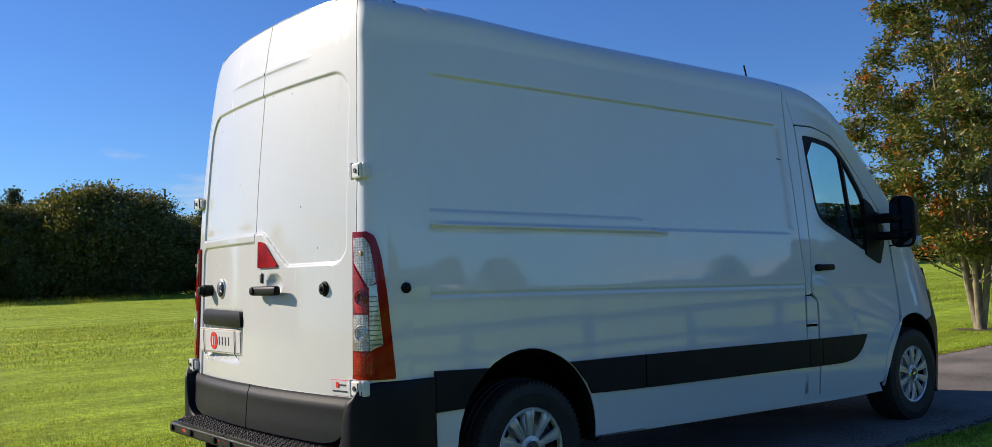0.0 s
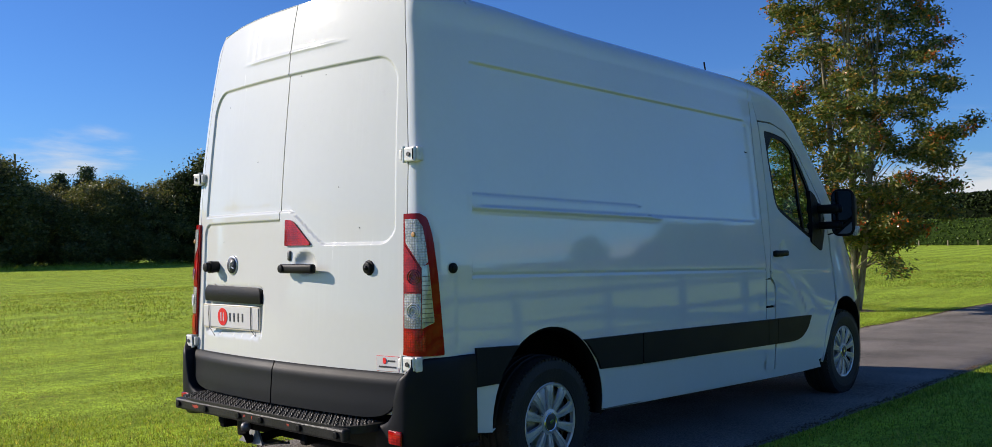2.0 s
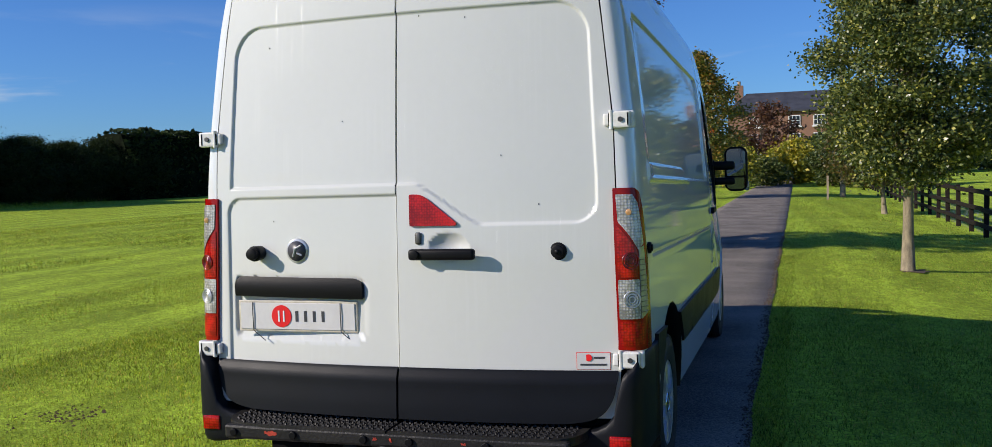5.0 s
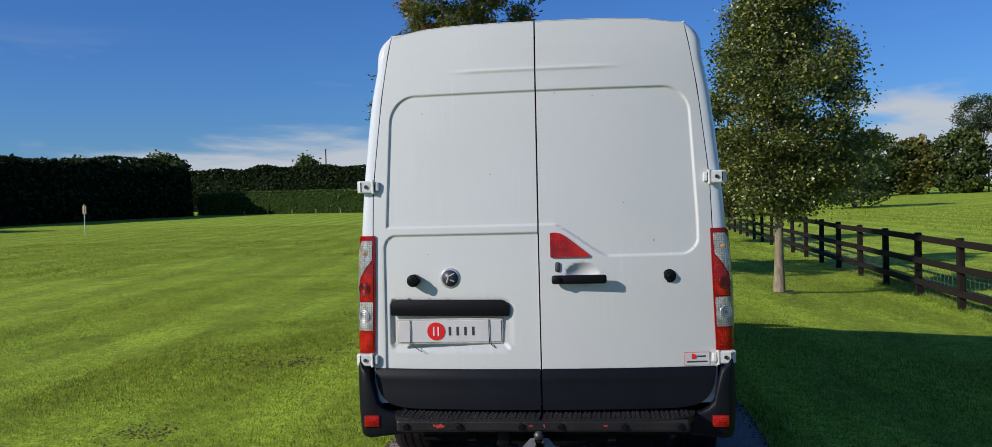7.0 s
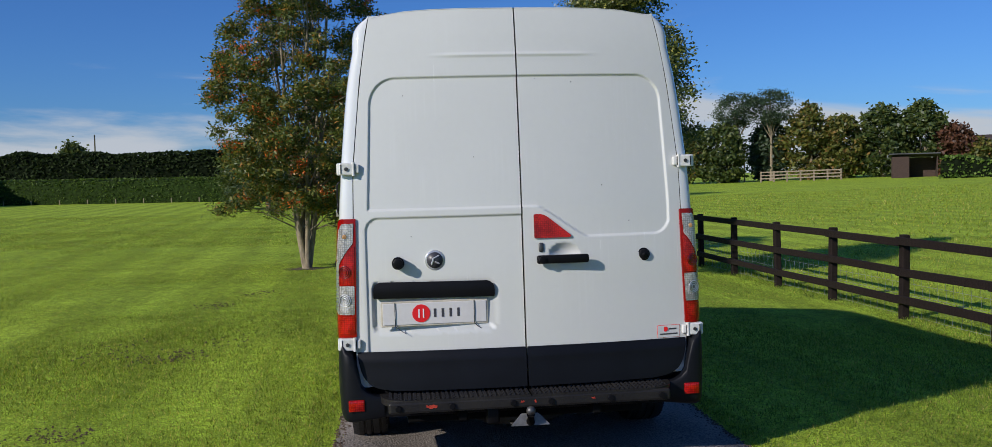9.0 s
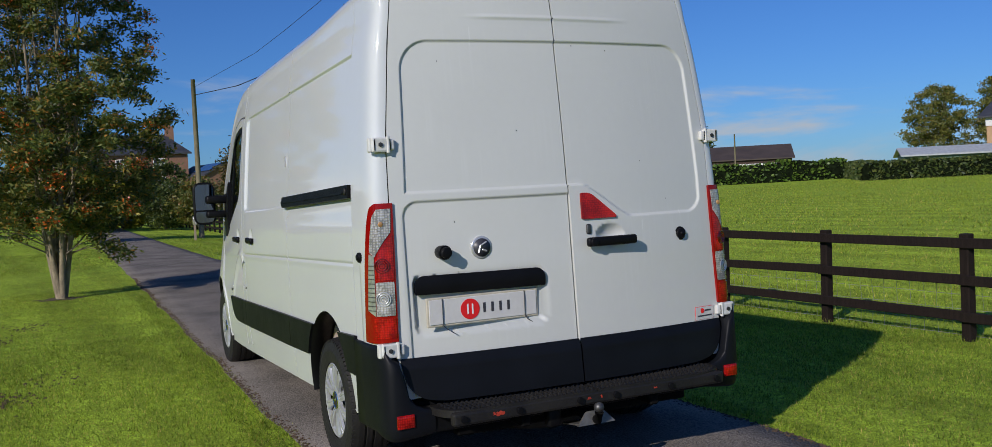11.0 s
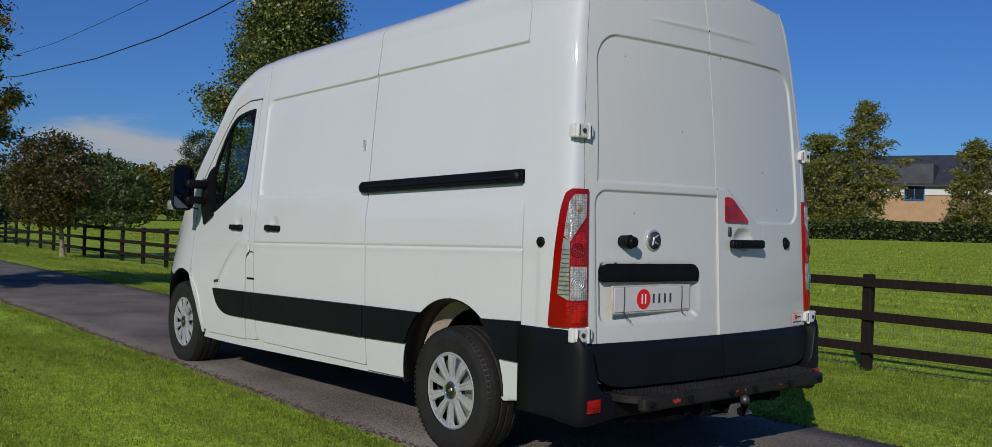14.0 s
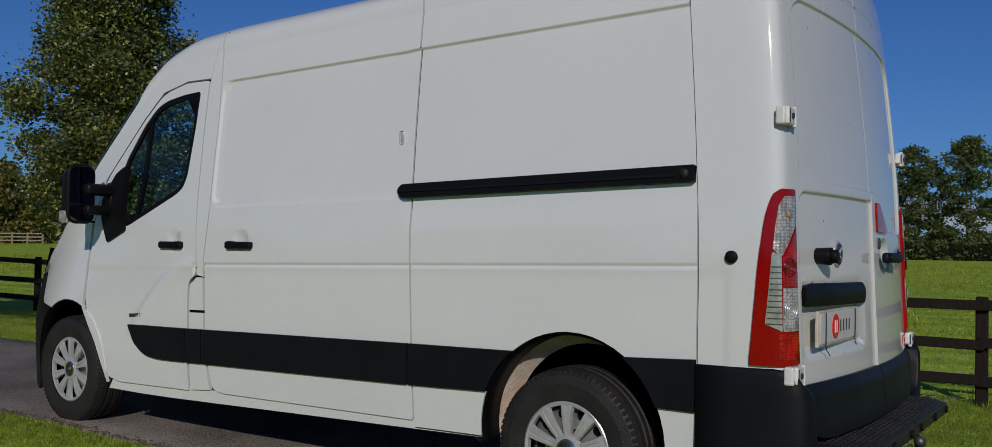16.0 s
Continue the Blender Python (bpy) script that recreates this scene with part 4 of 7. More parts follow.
    bl = Vector(corner_field(s, 0.0195)(0.20, 1.31))
    part("indicator_bulb", cyl_bm(0.012, 0.006, (0, 0, 0), "y", 18, bevel=0.002), AMBER, lamp, "amber bulb", True, Matrix.Translation(bl))
    for u, z, m_ring, nm in ((0.20, 0.968, SILVER, "reversing_bulb_ring"), (0.20, 1.120, REDRIM, "brake_bulb_ring")):
        at = Vector(corner_field(s, 0.0185)(u, z))
        turn = (Vector(corner_field(s, 0.0185)(u + 0.04, z)) - at).normalized()
        place(nm, mesh_from(nm, *join([lathe([(-0.002, r - 0.003), (0.003, r), (-0.002, r + 0.003)], 28) for r in (0.012, 0.022, 0.032)]), m_ring, True), lamp, m=Matrix.Translation(at) @ turn.cross(Vector((0, 0, s))).to_track_quat("X", "Z").to_matrix().to_4x4())
    for hz in (1.672, 0.735):
        base = Vector(corner_field(s, 0.0)(0.10, hz)) + Vector((s * 0.008, -0.009, 0))
        bm = box_bm((0.085, 0.030, 0.066), (s * 0.004, -0.010, 0), 0.007, 2)
        box_bm((0.050, 0.036, 0.066), (s * 0.035, 0.004, 0), 0.007, 2, bm=bm)
        box_bm((0.026, 0.024, 0.048), (-s * 0.048, -0.010, 0), 0.006, 2, bm=bm)
        cyl_bm(0.009, 0.074, (-s * 0.030, -0.020, 0), "z", 12, bm=bm)
        hg = part("door_hinge", bm, HINGE, van, "off-white painted door hinge", False, Matrix.Translation(base))
        for dx in (-0.038, 0.036):
            part("hinge_slot", box_bm((0.0045, 0.003, 0.050), (s * dx, -0.0245 if dx < 0 else -0.0255, 0)), SEALBLACK, hg)
        part("hinge_bolt", cyl_bm(0.011, 0.008, (s * 0.008, -0.027, 0), "y", 6), STEEL, hg)


for s in (-1, 1):
    side_parts(s)

# dark shell behind the skin, so that the shut lines read as gaps
for s in (-1, 1):
    wh = inset(rounded(WIN, WIN_R), -0.02)
    hole2 = arc(FRONT_ARCH[0], FRONT_ARCH[1], 0.47, -30, 210, 24)
    hole1 = arc(REAR_ARCH[0], REAR_ARCH[1], 0.45, -10, 190, 24)
    out = [(0.46, 0.37), (0.55, 0.37)] + list(reversed(hole1)) + [(1.5, 0.36), (4.17, 0.36)] + list(reversed(arc(FRONT_ARCH[0], FRONT_ARCH[1], 0.47, 70, 190, 12))) + [(4.80, 1.28), (4.5, 1.50), (4.30, 1.66), (4.1, 1.86), (4.0, 1.99), (3.86, 2.10), (3.4, 2.36), (0.60, 2.40)]
    sheet("inner_shell", out, side_field(s, -0.022, False), DARK, van, holes=[wh], flip=s < 0, depth=0.0, step=(0.12, 0.06))

# roof and windscreen, bonnet and nose
def cross_loft(name, ys, edge, material, label="", cols=28, drop=0.0, zoff=0.0, smooth=True):
    verts, faces = [], []
    for y in ys:
        xe = edge(y)
        for k in range(cols + 1):
            q = -1 + 2 * k / cols
            x = xe * math.sin(q * math.pi / 2) if abs(q) < 1 else xe * q
            verts.append((x, y, zr(y, roof_z(y, x) + zoff)))
    w = cols + 1
    for i in range(len(ys) - 1):
        for k in range(cols):
            faces.append((i * w + k, i * w + k + 1, (i + 1) * w + k + 1, (i + 1) * w + k))
    return place(name, mesh_from(name, verts, faces, material, smooth), van, label)


def roof_edge(y):
    return body_x(y, 2.43) if y < 3.45 else body_x(y, soft_table(TOP, y, 0.06) - pillar_drop(y))


verts, faces = [], []
cols, ys = 36, [0.24, 0.29, 0.33, 0.38, 0.43, 0.48, 0.53, 0.549, 0.551] + [0.60 + 3.38 * i / 52 for i in range(53)]
for t in ys:
    for k in range(cols + 1):
        q = -1 + 2 * k / cols
        y = t
        xe = roof_edge(y) if y > 0.55 else body_x(y, 2.486)
        x = xe * math.sin(q * math.pi / 2)
        zz = roof_z(y, x)
        back = rear_y(x, zz) + 0.004
        if t == ys[0]:
            y, zz = back - 0.006, zz - 0.020
        else:
            y = max(y, back + 0.03 * (t - 0.24))
        verts.append((x, y, zr(y, zz)))
w = cols + 1
for i in range(len(ys) - 1):
    for k in range(cols):
        faces.append((i * w + k, i * w + k + 1, (i + 1) * w + k + 1, (i + 1) * w + k))
place("roof", mesh_from("roof", verts, faces, PAINT, True), van)
ws = cross_loft("windscreen", [3.98 + 1.0 * i / 24 for i in range(25)], roof_edge, SCREEN, "raked clear windscreen", zoff=-0.004)
ws.visible_shadow = False
cross_loft("bonnet", [4.96 + 0.52 * i / 26 for i in range(27)], lambda y: body_x(y, soft_table(TOP, y, 0.06) - 0.09), PAINT)
verts, faces = [], []
for j, z in enumerate((0.22, 0.45, 0.75, 0.95, 1.10)):
    for k in range(17):
        x = -0.72 + 1.44 * k / 16
        y = 5.50 - 0.10 * abs(x / 0.72) ** 2.5 - (0.06 if j in (0, 4) else 0)
        verts.append((x, y, z))
for j in range(4):
    for k in range(16):
        faces.append((j * 17 + k, j * 17 + k + 1, (j + 1) * 17 + k + 1, (j + 1) * 17 + k))
place("front_bumper", mesh_from("front_bumper", verts, faces, BLACK, True), van)

# rear doors
def door_half(s):
    n = 14
    edge = [(s * (lerp_table(DOOR_EDGE, 0.50 + (2.50 - 0.50) * i / n) - 0.0030), 0.50 + (2.50 - 0.50) * i / n) for i in range(n + 1)]
    top = [(s * x, roof_z(0.30, x) + 0.004) for x in (0.74, 0.6, 0.45, 0.3, 0.15, 0.004)]
    pts = edge + top + [(s * 0.004, 0.50)]
    return pts if s > 0 else list(reversed(pts))


doors = {}
for s in (-1, 1):
    doors[s] = sheet("rear_door", door_half(s), rear_field(), DIMDOORPAINT, van, "half-width rear door", step=(0.025, 0.022), depth=0.03, cuts=REAR_CUTS)
    tr = [(s * 0.005, 0.482), (s * 0.72, 0.482), (s * 0.83, 0.502), (s * 0.885, 0.565), (s * 0.905, 0.66), (s * 0.906, 0.690), (s * 0.005, 0.692)]
    tr = rounded(tr, [0.004, 0.05, 0.05, 0.05, 0.03, 0.008, 0.006])
    sheet("door_lower_trim", tr if s > 0 else list(reversed(tr)), (lambda x, z: (x, rear_y(x, z) - 0.022 + 0.014 * sstep(0.64, 0.695, z) - 0.004 * sstep(0.62, 0.52, z), z)), TRIM, doors[s], "charcoal plastic lower trim", depth=0.03, step=(0.05, 0.015))
L, R = doors[-1], doors[1]
sheet("rear_inner_shell", [(-0.90, 0.45), (0.90, 0.45), (0.88, 1.7), (0.82, 2.2), (0.76, 2.46), (-0.76, 2.46), (-0.82, 2.2), (-0.88, 1.7)], rear_field(-0.045, False), DARK, van, depth=0.0, step=(0.1, 0.1))

# third brake lamp, handle, key lock, buffers
sheet("high_brake_lamp", rounded([(0.062, 1.272), (0.264, 1.272), (0.264, 1.284), (0.128, 1.394), (0.100, 1.403), (0.062, 1.403)], [0.008, 0.006, 0.006, 0.02, 0.02, 0.010]), rear_field(0.010, False), REDLIT, R, "red triangular brake lamp", depth=0.02, step=(0.04, 0.04))
bm = box_bm((0.285, 0.034, 0.046), (0.210, -0.012, 1.158), 0.013, 3)
cyl_bm(0.020, 0.012, (0.098, -0.031, 1.158), "y", 18, bm=bm, bevel=0.003)
part("rear_handle", bm, BLACK, R, "black plastic rear door handle", True)
bm = box_bm((0.026, 0.012, 0.050), (0.098, 0.022, 1.222), 0.008, 3)
part("key_cover", bm, STEEL, R, "small grey key cover", True)
bm = cyl_bm(0.036, 0.012, (0.676, 0.066, 1.161), "y", 28, bevel=0.003)
cyl_bm(0.027, 0.018, (0.676, 0.056, 1.161), "y", 28, bm=bm, bevel=0.004)
cyl_bm(0.010, 0.012, (0.676, 0.046, 1.161), "y", 16, bm=bm)
part("door_check_buffer", bm, BLACK, R, "round black rubber buffer", True)
bm = cyl_bm(0.030, 0.075, (-0.675, 0.055, 1.163), "y", 24, r2=0.034, bevel=0.004)
cyl_bm(0.026, 0.030, (-0.675, 0.008, 1.163), "y", 24, bm=bm, bevel=0.005)
part("door_stop", bm, BLACK, L, "protruding black rubber door stop", True)
# round chrome badge with a plain device
bd = part("badge", cyl_bm(0.054, 0.014, (-0.478, 0.052, 1.172), "y", 40, bevel=0.005), SILVER, L, "round chrome badge", True)
bm = cyl_bm(0.043, 0.006, (-0.478, 0.0435, 1.172), "y", 36)
part("badge_disc", bm, INK, bd, "dark disc of the badge", True)
bm = box_bm((0.044, 0.008, 0.009), (-0.472, 0.040, 1.188), 0.004, 1, Matrix.Rotation(radians(-28), 3, "Y"))
box_bm((0.010, 0.008, 0.044), (-0.490, 0.040, 1.166), 0.004, 1, Matrix.Rotation(radians(18), 3, "Y"), bm)
box_bm((0.030, 0.008, 0.009), (-0.466, 0.040, 1.158), 0.004, 1, Matrix.Rotation(radians(22), 3, "Y"), bm)
part("badge_device", bm, SILVER, bd, smooth=False)
rng = random.Random(77)
for x, z in ((-0.62, 2.06), (-0.60, 1.30), (0.10, 2.14), (0.30, 2.12), (-0.25, 1.72), (0.45, 1.55), (0.60, 1.35)):
    part("paint_chip", box_bm((0.003, 0.002, 0.006), (x, rear_y(x, z) + door_detail(x, z) - 0.0006, z), 0, 0, Matrix.Rotation(rng.uniform(-0.6, 0.6), 3, "Y")), INK, L if x < 0 else R, "small dark paint chip")
# dried rain drops in runs down the upper part of one door
rng = random.Random(19)
verts, faces = [], []
for run in range(26):
    x0, z0, z1 = rng.uniform(0.10, 0.76), rng.uniform(1.66, 1.95), rng.uniform(2.00, 2.34)
    for k in range(rng.randint(12, 30)):
        z = rng.uniform(z0, z1)
        x = x0 + rng.gauss(0, 0.006)
        r, h = rng.uniform(0.0010, 0.0024), rng.uniform(0.0006, 0.0013)
        y, o = rear_y(x, z) + door_detail(x, z), len(verts)
        verts += [(x + r * math.cos(1.047 * q), y, z + 1.3 * r * math.sin(1.047 * q)) for q in range(6)] + [(x, y - h, z)]
        faces += [(o + q, o + (q + 1) % 6, o + 6) for q in range(6)]
tagged(place("rain_drops", mesh_from("rain_drops", verts, faces, mat("dried_drop", (0.66, 0.67, 0.65), 0.12, var=0.05, coat=1.0), True), R), "small dried rain drops on the paint", kind="stuff")
# plate lamp bar and plate
sheet("plate_lamp_bar", rounded([(-0.812, 0.972), (-0.162, 0.968), (-0.162, 1.030), (-0.190, 1.056), (-0.785, 1.060), (-0.812, 1.035)], [0.006, 0.006, 0.02, 0.02, 0.02, 0.02]), (lambda x, z: (x, rear_y(x, z) + 0.004 - 0.008 * math.sin(math.pi * min(1, max(0, (z - 0.965) / 0.10))), z)), BLACK, L, "black plate lamp bar", depth=0.04, step=(0.06, 0.012))
bm = box_bm((0.576, 0.014, 0.136), (-0.487, 0.060, 0.889), 0.004, 2)
pl = part("number_plate_holder", bm, PLATEEDGE, L, "pale plate surround", m=Matrix.Translation((0, -0.0165, 0)))
part("plate_face", box_bm((0.556, 0.004, 0.116), (-0.487, 0.051, 0.889), 0.002, 1), PLATE, pl, "white dealer plate")
part("plate_disc", cyl_bm(0.048, 0.003, (-0.560, 0.048, 0.890), "y", 36), LOGORED, pl, "red printed disc")
bm = box_bm((0.007, 0.002, 0.048), (-0.572, 0.0455, 0.890))
box_bm((0.007, 0.002, 0.048), (-0.548, 0.0455, 0.890), bm=bm)
part("plate_device", bm, INKPALE, pl)
for k in range(4):
    part("plate_bar", box_bm((0.013, 0.002, 0.046), (-0.486 + 0.042 * k, 0.0485, 0.890)), INK, pl)
for x in (-0.700, -0.275):
    v, f = tube([(x, 0.046, 0.950), (x, 0.044, 0.90), (x, 0.046, 0.826), (x + 0.020, 0.050, 0.808), (x + 0.058, 0.046, 0.782)], 0.0022, 5)
    place("cable_tie", mesh_from("cable_tie", v, f, INK), pl, "thin dark wire tie")
# dealer sticker: red dot and plain bars
st = part("sticker", box_bm((0.130, 0.003, 0.066), (0.808, 0.0805, 0.727), 0, 0, Matrix.Rotation(radians(8.1), 3, "Z")), PLATE, R, "small white sticker with a red dot", m=Matrix.Translation((0, -0.0245, 0)))
part("sticker_edge", box_bm((0.134, 0.002, 0.070), (0.808, 0.0815, 0.727), 0, 0, Matrix.Rotation(radians(8.1), 3, "Z")), LOGORED, st)
part("sticker_dot", cyl_bm(0.014, 0.002, (0.789, 0.0760, 0.740), "y", 20), LOGORED, st)
part("sticker_bar", box_bm((0.044, 0.002, 0.008), (0.832, 0.0825, 0.740), 0, 0, Matrix.Rotation(radians(8.1), 3, "Z")), INK, st)
part("sticker_bar", box_bm((0.104, 0.002, 0.007), (0.808, 0.0785, 0.713), 0, 0, Matrix.Rotation(radians(8.1), 3, "Z")), INK, st)

# rear bumper: two wrapped corners, a beam, the step
def bumper_corner(s):
    """One wrapped corner of the rear bumper: upright faces, a crisp turn, a scooped inner edge."""
    path = [(0.772, 0.012), (0.82, 0.008), (0.86, 0.006), (0.892, 0.005), (0.906, 0.005), (0.930, 0.006), (0.955, 0.010), (0.974, 0.020), (0.988, 0.040), (0.998, 0.070), (1.005, 0.12), (1.010, 0.20), (1.013, 0.29), (1.0145, 0.419)]
    topz = [0.452, 0.462, 0.482, 0.520, 0.600, 0.678, 0.690, 0.704, 0.738, 0.752, 0.756, 0.754, 0.751, 0.749]
    botz = [0.335, 0.330, 0.326, 0.322, 0.320, 0.318, 0.318, 0.318, 0.320, 0.324, 0.328, 0.334, 0.340, 0.346]
    levels = [(0.0, -0.030), (0.03, -0.012), (0.08, -0.004), (0.16, 0.0), (0.35, 0.006), (0.60, 0.006), (0.80, 0.004), (0.94, 0.002), (0.98, -0.003), (1.0, -0.010)]
    verts, faces = [], []
    for (x, y), zt, zb in zip(path, topz, botz):
        cx, cy = x - 0.80, y - 0.42
        if x < 0.95:
            cx, cy = 0.0, -1.0
        elif y > 0.15:
            cx, cy = 1.0, 0.0
        k = math.hypot(cx, cy)
        cx, cy = cx / k, cy / k
        ease = 1 - 0.9 * sstep(0.15, 0.40, y)
        for t, o in levels:
            verts.append((s * (x + cx * o * ease), y + cy * o * ease, zb + (zt - zb) * t))
        verts.append((s * (x - cx * 0.10), y - cy * 0.10, zt + 0.002))
    w = len(levels) + 1
    for i in range(len(path) - 1):
        for k in range(w - 1):
            q = (i * w + k, (i + 1) * w + k, (i + 1) * w + k + 1, i * w + k + 1)
            faces.append(q if s > 0 else q[::-1])
    e = (len(path) - 1) * w
    faces.append(tuple(e + k for k in range(w)))
    b = place("rear_bumper_corner", mesh_from("rear_bumper_corner", verts, faces, TRIM, True), van)
    part("reflector", box_bm((0.086, 0.012, 0.062), (s * 0.917, -0.001, 0.414), 0.005, 2), REDLIT, b, "red rear reflector", True)
    return b


for s in (-1, 1):
    bumper_corner(s)
part("bumper_beam", box_bm((1.60, 0.06, 0.12), (0, 0.045, 0.40), 0.01, 2), BLACK, van)

# tread step: two studded plates on a lipped frame
step = part("step_frame", box_bm((1.50, 0.045, 0.060), (0, -0.135, 0.425), 0.012, 2), STEPBLACK, van, "black rear tread step")
for s in (-1, 1):
    out = [(s * 0.006, 0.05), (s * 0.006, -0.155), (s * 0.62, -0.155), (s * 0.735, -0.125), (s * 0.782, -0.055), (s * 0.792, 0.05)]
    out = rounded(out, [0, 0, 0.06, 0.05, 0.05, 0])
    if s < 0:
        out = list(reversed(out))
    pl2 = sheet("tread_plate", out, (lambda x, y: (x, y, 0.462)), STEPBLACK, step, depth=0.034, step=(0.2, 0.1), close=True)
    verts, faces = [], []
    for i in range(30):
        for j in range(9):
            x, y = 0.020 + 0.0248 * i, 0.040 - 0.0215 * j
            if x > 0.74 - max(0, -y - 0.07) * 0.9:
                continue
            cx, cy = s * x + (0.006 if j % 2 else 0), y
            o = len(verts)
            dx, dy = (0.009, 0.004) if (i + j) % 2 else (0.004, 0.008)
            verts += [(cx - dx, cy - dy, 0.4615), (cx + dx, cy - dy, 0.4615), (cx + dx, cy + dy, 0.4615), (cx - dx, cy + dy, 0.4615)]
            verts += [(cx - dx * 0.6, cy - dy * 0.6, 0.469), (cx + dx * 0.6, cy - dy * 0.6, 0.469), (cx + dx * 0.6, cy + dy * 0.6, 0.469), (cx - dx * 0.6, cy + dy * 0.6, 0.469)]
            faces += [(o + 4, o + 5, o + 6, o + 7)] + [(o + a, o + (a + 1) % 4, o + 4 + (a + 1) % 4, o + 4 + a) for a in range(4)]
    ob = place("tread_studs", mesh_from("tread_studs", verts, faces, STEPBLACK), pl2)
    for x in (0.10, 0.42, 0.70):
        part("step_bolt", cyl_bm(0.017, 0.014, (s * x, -0.162, 0.425), "y", 10, bevel=0.003), BLACK, step)
    part("step_bracket", box_bm((0.05, 0.20, 0.09), (s * 0.36, 0.0, 0.372), 0.008, 1), DARK, step)
rng = random.Random(5)
for x, w, h in ((-0.520, 0.040, 0.018), (-0.545, 0.016, 0.012), (-0.05, 0.016, 0.012), (0.02, 0.010, 0.014), (0.33, 0.020, 0.010)):
    verts = [(x + w * (i / 5 - 0.5) + rng.uniform(-0.004, 0.004), -0.1585, 0.428 + (h if up else -h) * rng.uniform(0.2, 0.7)) for up in (0, 1) for i in range(6)]
    faces = [(i, i + 1, 7 + i, 6 + i) for i in range(5)]
    place("paint_scrape", mesh_from("paint_scrape", verts, faces, SCRATCH), step, "red paint scrape")
# tow bar
v, f = tube([(-0.01, 0.05, 0.30), (-0.01, -0.08, 0.285), (-0.01, -0.16, 0.29), (-0.01, -0.175, 0.33)], 0.022, 12)
tow = place("tow_bar", mesh_from("tow_bar", v, f, DARK, True), van, "dark steel tow bar", Matrix.Translation((0, 0, 0.03)))
b = bmesh.new()
bmesh.ops.create_uvsphere(b, u_segments=16, v_segments=10, radius=0.025, matrix=Matrix.Translation((-0.01, -0.175, 0.352)))
part("tow_ball", b, STEEL, tow, "worn steel tow ball", True)
part("tow_plate", box_bm((0.19, 0.16, 0.008), (-0.01, -0.06, 0.262), 0.002, 1, Matrix.Rotation(radians(-8), 3, "X")), GALV, tow)
sheet("hitch_plate", rounded([(-0.115, 0.268), (0.095, 0.268), (0.035, 0.330), (-0.055, 0.330)], 0.008, 3), (lambda x, z: (x, -0.150 + 0.25 * (z - 0.268), z)), GALV, tow, "pale galvanised hitch plate", depth=0.012, step=(0.2, 0.2), close=True)
part("tow_crossbar", box_bm((1.3, 0.07, 0.07), (0, 0.08, 0.30), 0.008, 1), DARK, tow)
part("tow_socket", box_bm((0.07, 0.06, 0.09), (-0.20, -0.06, 0.315), 0.012, 2), BLACK, tow, smooth=True)
# underbody
part("underbody", box_bm((1.50, 3.0, 0.10), (0, 2.75, 0.36), 0.02, 1), DARK, van)
part("rear_underbody", box_bm((1.30, 1.1, 0.20), (0, 0.62, 0.42), 0.02, 1), DARK, van)
part("rear_axle", cyl_bm(0.05, 1.6, (0, 1.0, 0.335), "x", 12), DARK, van)
part("spare_wheel", cyl_bm(0.30, 0.18, (0.0, 0.55, 0.28), "z", 28, bevel=0.04), RUBBER, van, smooth=True)

# sliding door rail, its end, small plate on the door
rl = sheet("door_rail", rounded([(0.445, 1.422), (1.90, 1.415), (1.925, 1.448), (1.90, 1.480), (0.445, 1.487)], [0.004, 0.02, 0.02, 0.02, 0.004]), side_field(-1, 0.016, False), BLACK, van, "black sliding door rail", flip=True, depth=0.03, step=(0.1, 0.02))
sheet("rail_lip", [(0.52, 1.444), (1.90, 1.442), (1.90, 1.452), (0.52, 1.456)], side_field(-1, 0.022, False), TRIM, rl, flip=True, depth=0.01, step=(0.2, 0.02))
p = Vector(side_field(-1, 0.018, False)(0.482, 1.455))
part("rail_stop", cyl_bm(0.018, 0.008, (0, 0, 0), "x", 18), RUBBER, rl, smooth=True, m=Matrix.Translation(p))
p = Vector(side_field(-1, 0.001)(1.935, 1.705))
part("door_marker", box_bm((0.006, 0.026, 0.066), (0, 0, 0), 0.010, 3), SILVER, van, "small oval grey door plate", True, Matrix.Translation(p))
p = Vector(side_field(-1, 0.002)(3.93, 0.80))
for k in range(5):
    part("model_badge_bar", box_bm((0.003, 0.016, 0.020), (0, 0.05 - 0.023 * k, 0.002 * k)), STEEL, van, m=Matrix.Translation(p))
v, f = tube([(0.30, 3.80, 2.44), (0.30, 3.74, 2.64)], 0.006, 6)
place("aerial", mesh_from("aerial", v, f, BLACK), van, "short black roof aerial")

# cab inside
part("bulkhead", box_bm((1.66, 0.02, 1.65), (0, 3.33, 1.30), 0, 0), DARK, van)
part("cab_floor", box_bm((1.74, 1.3, 0.04), (0, 4.0, 0.62)), DARK, van)
part("dashboard", box_bm((1.66, 0.48, 0.34), (0, 4.70, 1.12), 0.06, 3), BLACK, van, smooth=True)
for x in (-0.60, -0.20, 0.45):
    cs = part("seat_base", box_bm((0.42, 0.5, 0.16), (x, 3.74, 0.98), 0.05, 3), SEAT, van, "dark cloth cab seat", True)
    part("seat_back", box_bm((0.42, 0.14, 0.66), (x, 3.47, 1.30), 0.05, 3, Matrix.Rotation(radians(8), 3, "X")), SEAT, cs, smooth=True)
    part("headrest", box_bm((0.26, 0.10, 0.17), (x, 3.43, 1.70), 0.04, 3), SEAT, cs, smooth=True)
v, f = lathe([(0.0, 0.205), (0.014, 0.195), (0.0, 0.185), (-0.014, 0.195), (0.0, 0.205)], 28, "z")
